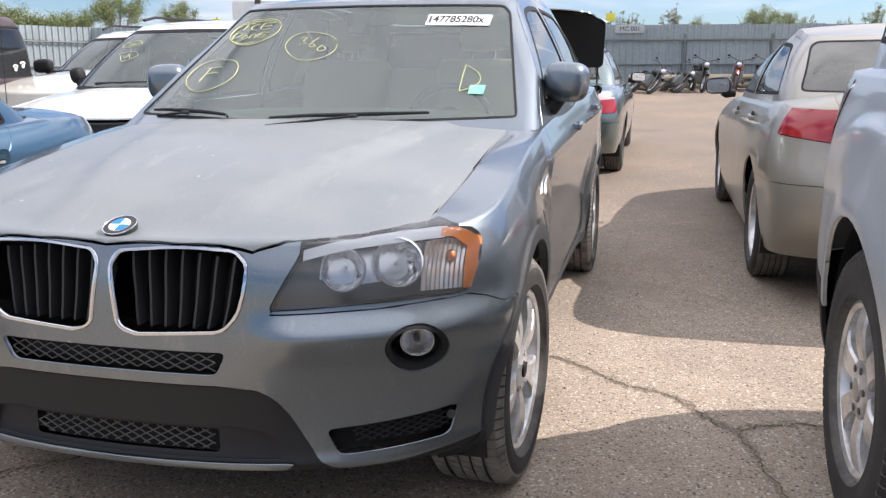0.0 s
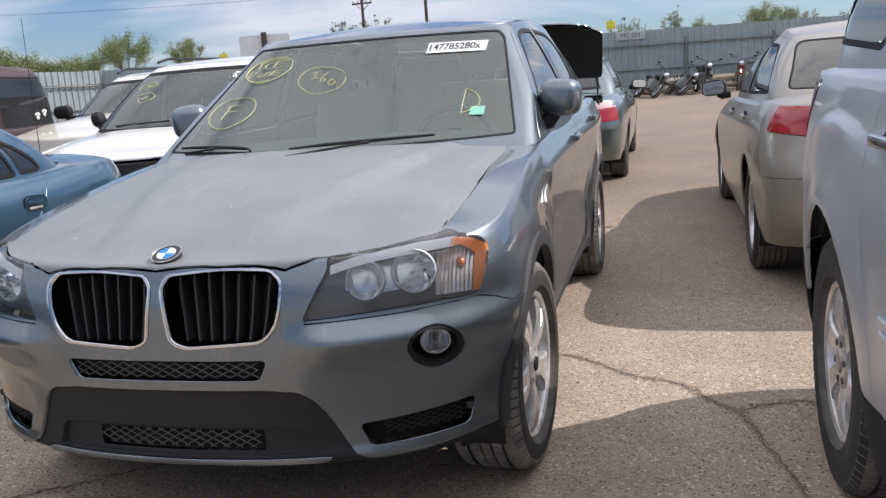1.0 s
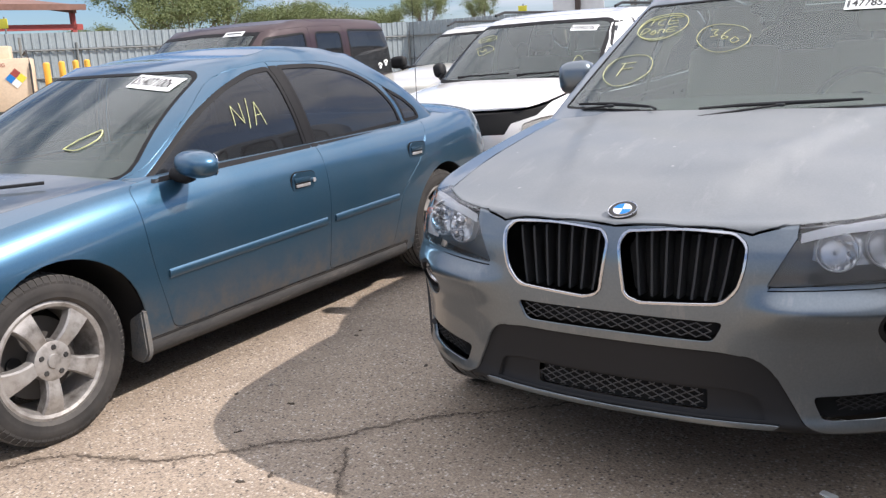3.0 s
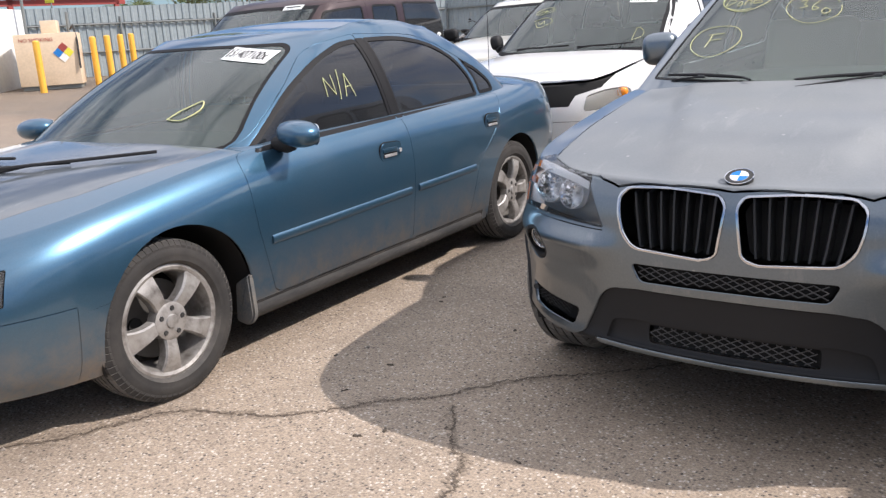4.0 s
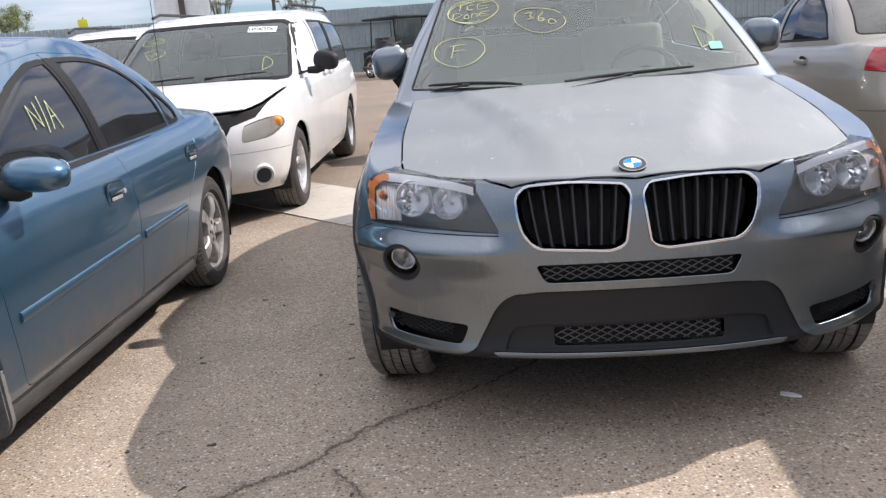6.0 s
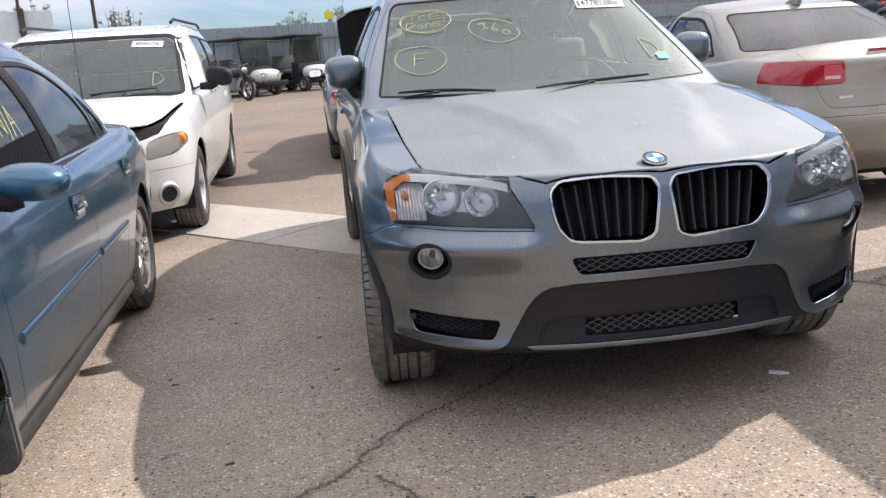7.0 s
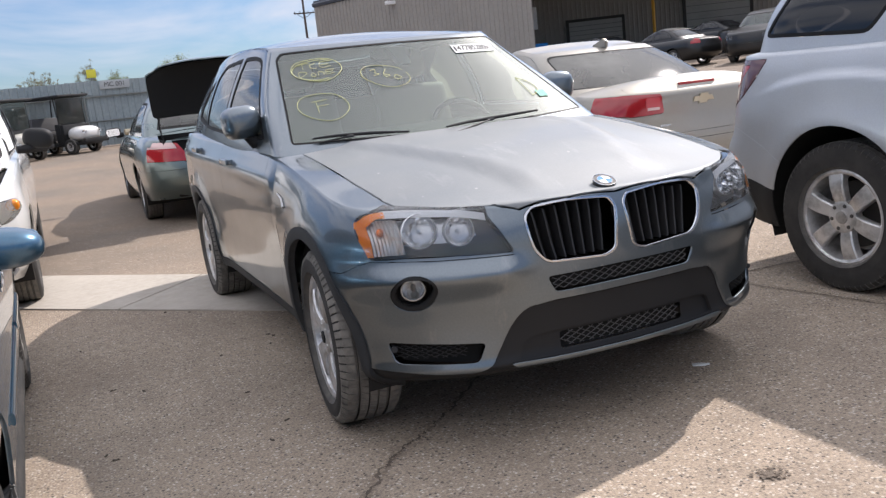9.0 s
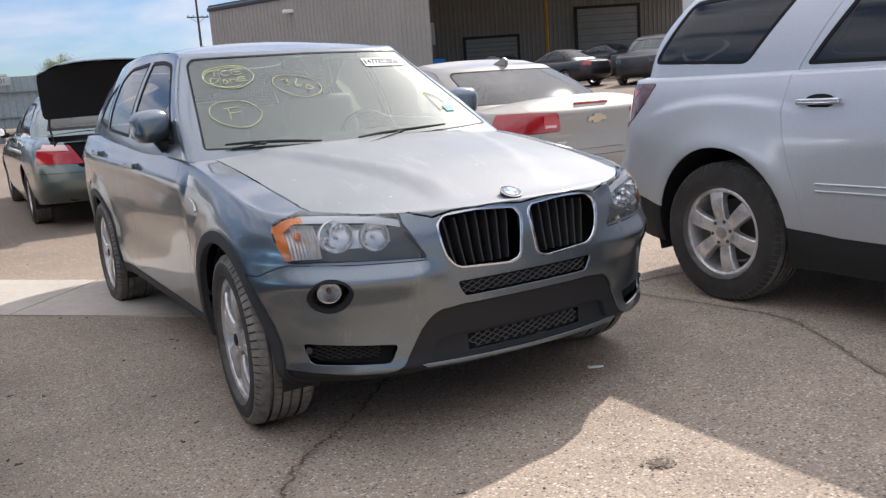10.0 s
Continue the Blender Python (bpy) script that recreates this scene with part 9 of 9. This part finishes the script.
# ---------------------------------------------------------------- the warehouse and the cars before it
def warehouse():
    e = Vector((-1.829, -3.229))

    def at(ax, ay, d):
        return e + Vector((ax, ay)).normalized() * d
    L, C = at(0.282, 0.951, 58), at(0.507, 0.857, 46)
    w = tagged(new("warehouse"), "grey ribbed steel warehouse with an open loading bay", "building", kind="structure")
    d = (C - L).normalized()
    n = Vector((d.y, -d.x))
    if n.dot(e - L) < 0:
        n = -n
    H0 = 7.4
    ln = (C - L).length

    def ribbed(a, b, z0, z1, name="wall_sheet", face=None):
        t = (b - a)
        l = t.length
        t.normalize()
        out = Vector((t.y, -t.x))
        if out.dot(e - a) < 0:
            out = -out
        k = max(1, int(l / 3.0))
        for i in range(k):
            verts, faces = [], []
            prof = []
            s0, s1 = l * i / k, l * (i + 1) / k
            m = max(1, int((s1 - s0) / 0.30))
            for r in range(m):
                b0 = s0 + (s1 - s0) * r / m
                g = (s1 - s0) / m
                prof += [(b0, 0), (b0 + g * 0.6, 0), (b0 + g * 0.7, 0.04), (b0 + g * 0.9, 0.04)]
            prof.append((s1, 0))
            for s, dd in prof:
                p = a + t * s + out * dd
                verts += [(p.x, p.y, z0), (p.x, p.y, z1)]
            for j in range(len(prof) - 1):
                faces.append((2 * j, 2 * j + 2, 2 * j + 3, 2 * j + 1))
            part(name, raw(verts, faces), M_SHEDGREY, w, smooth=False)
    ribbed(L, C, 1.0, H0)
    # roof trim
    for a, b in ((L, C),):
        part("roof_trim", tube([(a.x, a.y, H0), (b.x, b.y, H0)], 0.16, 6), M_SHEDTRIM, w)
    # return wall into the bay, back wall, far end
    back = n * -1
    D = C + Vector((0.50, 0.87)) * 11
    ribbed(C, D, 1.0, H0)
    E = at(0.735, 0.678, 62)
    ribbed(D, E, 1.0, H0)
    F = at(0.735, 0.678, 42)
    part("end_pier", _moved(box(-0.3, 0.6, -0.3, 0.3, 0.8, H0), Matrix.Translation((F.x, F.y, 0))), M_WALLWHITE, w)
    G = at(0.93, 0.36, 48)
    verts = [(p.x, p.y, H0 - 0.2) for p in (C, D, E, G, F)]
    part("canopy", join(prism([(p.x, p.y) for p in (C, D, E, G, F)], 0.4, "z", H0 - 0.2)), M_SHEDTRIM, w)
    R = L + back * 40
    part("roof", prism([(p.x, p.y) for p in (L, C, D, E, E + back * 30, R)], 0.3, "z", H0 - 0.05), M_SHEDTRIM, w)
    # roller doors in the back wall
    t = (E - D).normalized()
    nn = Vector((t.y, -t.x))
    if nn.dot(e - D) < 0:
        nn = -nn
    for f0, f1, z1 in ((0.13, 0.32, 4.4), (0.55, 0.78, 5.9)):
        a, b = D.lerp(E, f0) + nn * 0.12, D.lerp(E, f1) + nn * 0.12
        m = Matrix.Translation((a.x, a.y, 1.6)) @ Matrix.Rotation(math.atan2(t.y, t.x), 4, "Z")
        l = (b - a).length
        dr = part("roller_door", _moved(box(0, l, -0.04, 0.04, 0, z1 - 1.6, 0.01), m), M_SHUTTER, w)
        for k in range(9):
            zz = (z1 - 1.6) * (k + 1) / 10
            part("slat_joint", _moved(box(0, l, -0.06, -0.04, zz - 0.02, zz + 0.02), m), M_RAIL, dr)
        for s0, s1, za, zb in ((-0.18, 0, 0, z1 - 1.45), (l, l + 0.18, 0, z1 - 1.45), (-0.18, l + 0.18, z1 - 1.6, z1 - 1.42)):
            part("door_frame", _moved(box(s0, s1, -0.10, 0.06, za, zb), m), M_INK, dr)
    a = D.lerp(E, 0.40) + nn * 2.5
    part("column", cyl((a.x, a.y, 1.2), (a.x, a.y, H0), 0.10), M_YPAINT, w)
    a = D.lerp(E, 0.02) + nn * 0.5
    lamp = C.lerp(D, 0.7) + nn * 1.2
    part("wall_lamp", _moved(box(-0.15, 0.15, -0.1, 0.1, 4.0, 5.3, 0.05), Matrix.Translation((lamp.x, lamp.y, 0))), M_WHITE, w)
    for k in range(2):
        q = C.lerp(D, 0.25 + 0.18 * k) + nn * 0.6
        part("blue_skip", _moved(box(-0.5, 0.5, -0.4, 0.4, 1.4, 3.0, 0.03), Matrix.Translation((q.x, q.y, 0))), M_LBLUE, w)
    q = L.lerp(C, 0.42) + n * 0.25
    part("flood_lamp", _moved(box(-0.3, 0.3, -0.15, 0.15, H0 - 1.0, H0 - 0.8, 0.03), Matrix.Translation((q.x, q.y, 0))), M_WHITE, w)
    part("drain_pipe", cyl((q.x + 0.8, q.y - 1.0, 1.0), (q.x + 0.8, q.y - 1.0, H0), 0.06, None, 8), M_RAIL, w)


warehouse()

DIM = dict(na=10, nv=14, counts=(10, 18, 8))
FAR = sedan_spec("sedan", P_BLACK, 2.7, -0.95, 3.85, 0.90, 0.96, 1.45, 0.33, 0.22, 0.60, 3.0, 1.40, 2.45, arch=0.38, style=ALLOY7, **DIM,
                 doors=CHAMP["doors"], windows=CHAMP["windows"], screen=CHAMP["screen"], backlight=CHAMP["backlight"],
                 lamps_r=[(rounded([(0.5, 0.80), (0.5, 0.98), (0.95, 0.98), (0.95, 0.80)], 0.03, 2), M_REDL)], cabin=None)
FARSUV = dict(WSUV)
FARSUV.update(DIM, paint=P_DARK, cabin=None, bumper_mat=P_DARK)
far_a = build_car(FAR, "black saloon parked before the warehouse", stand(19.85, 25.4, 186), "cars before the warehouse")[0]
far_b = build_car(FARSUV, "dark grey SUV parked before the warehouse", stand(20.75, 20.0, -62), "cars before the warehouse")[0]
for src, x, y, turn in ((far_a, 22.0, 33.0, 186), (far_a, 25.6, 29.5, 190), (far_b, 24.5, 24.5, -92)):
    copy_thing(src, stand(x, y, turn))
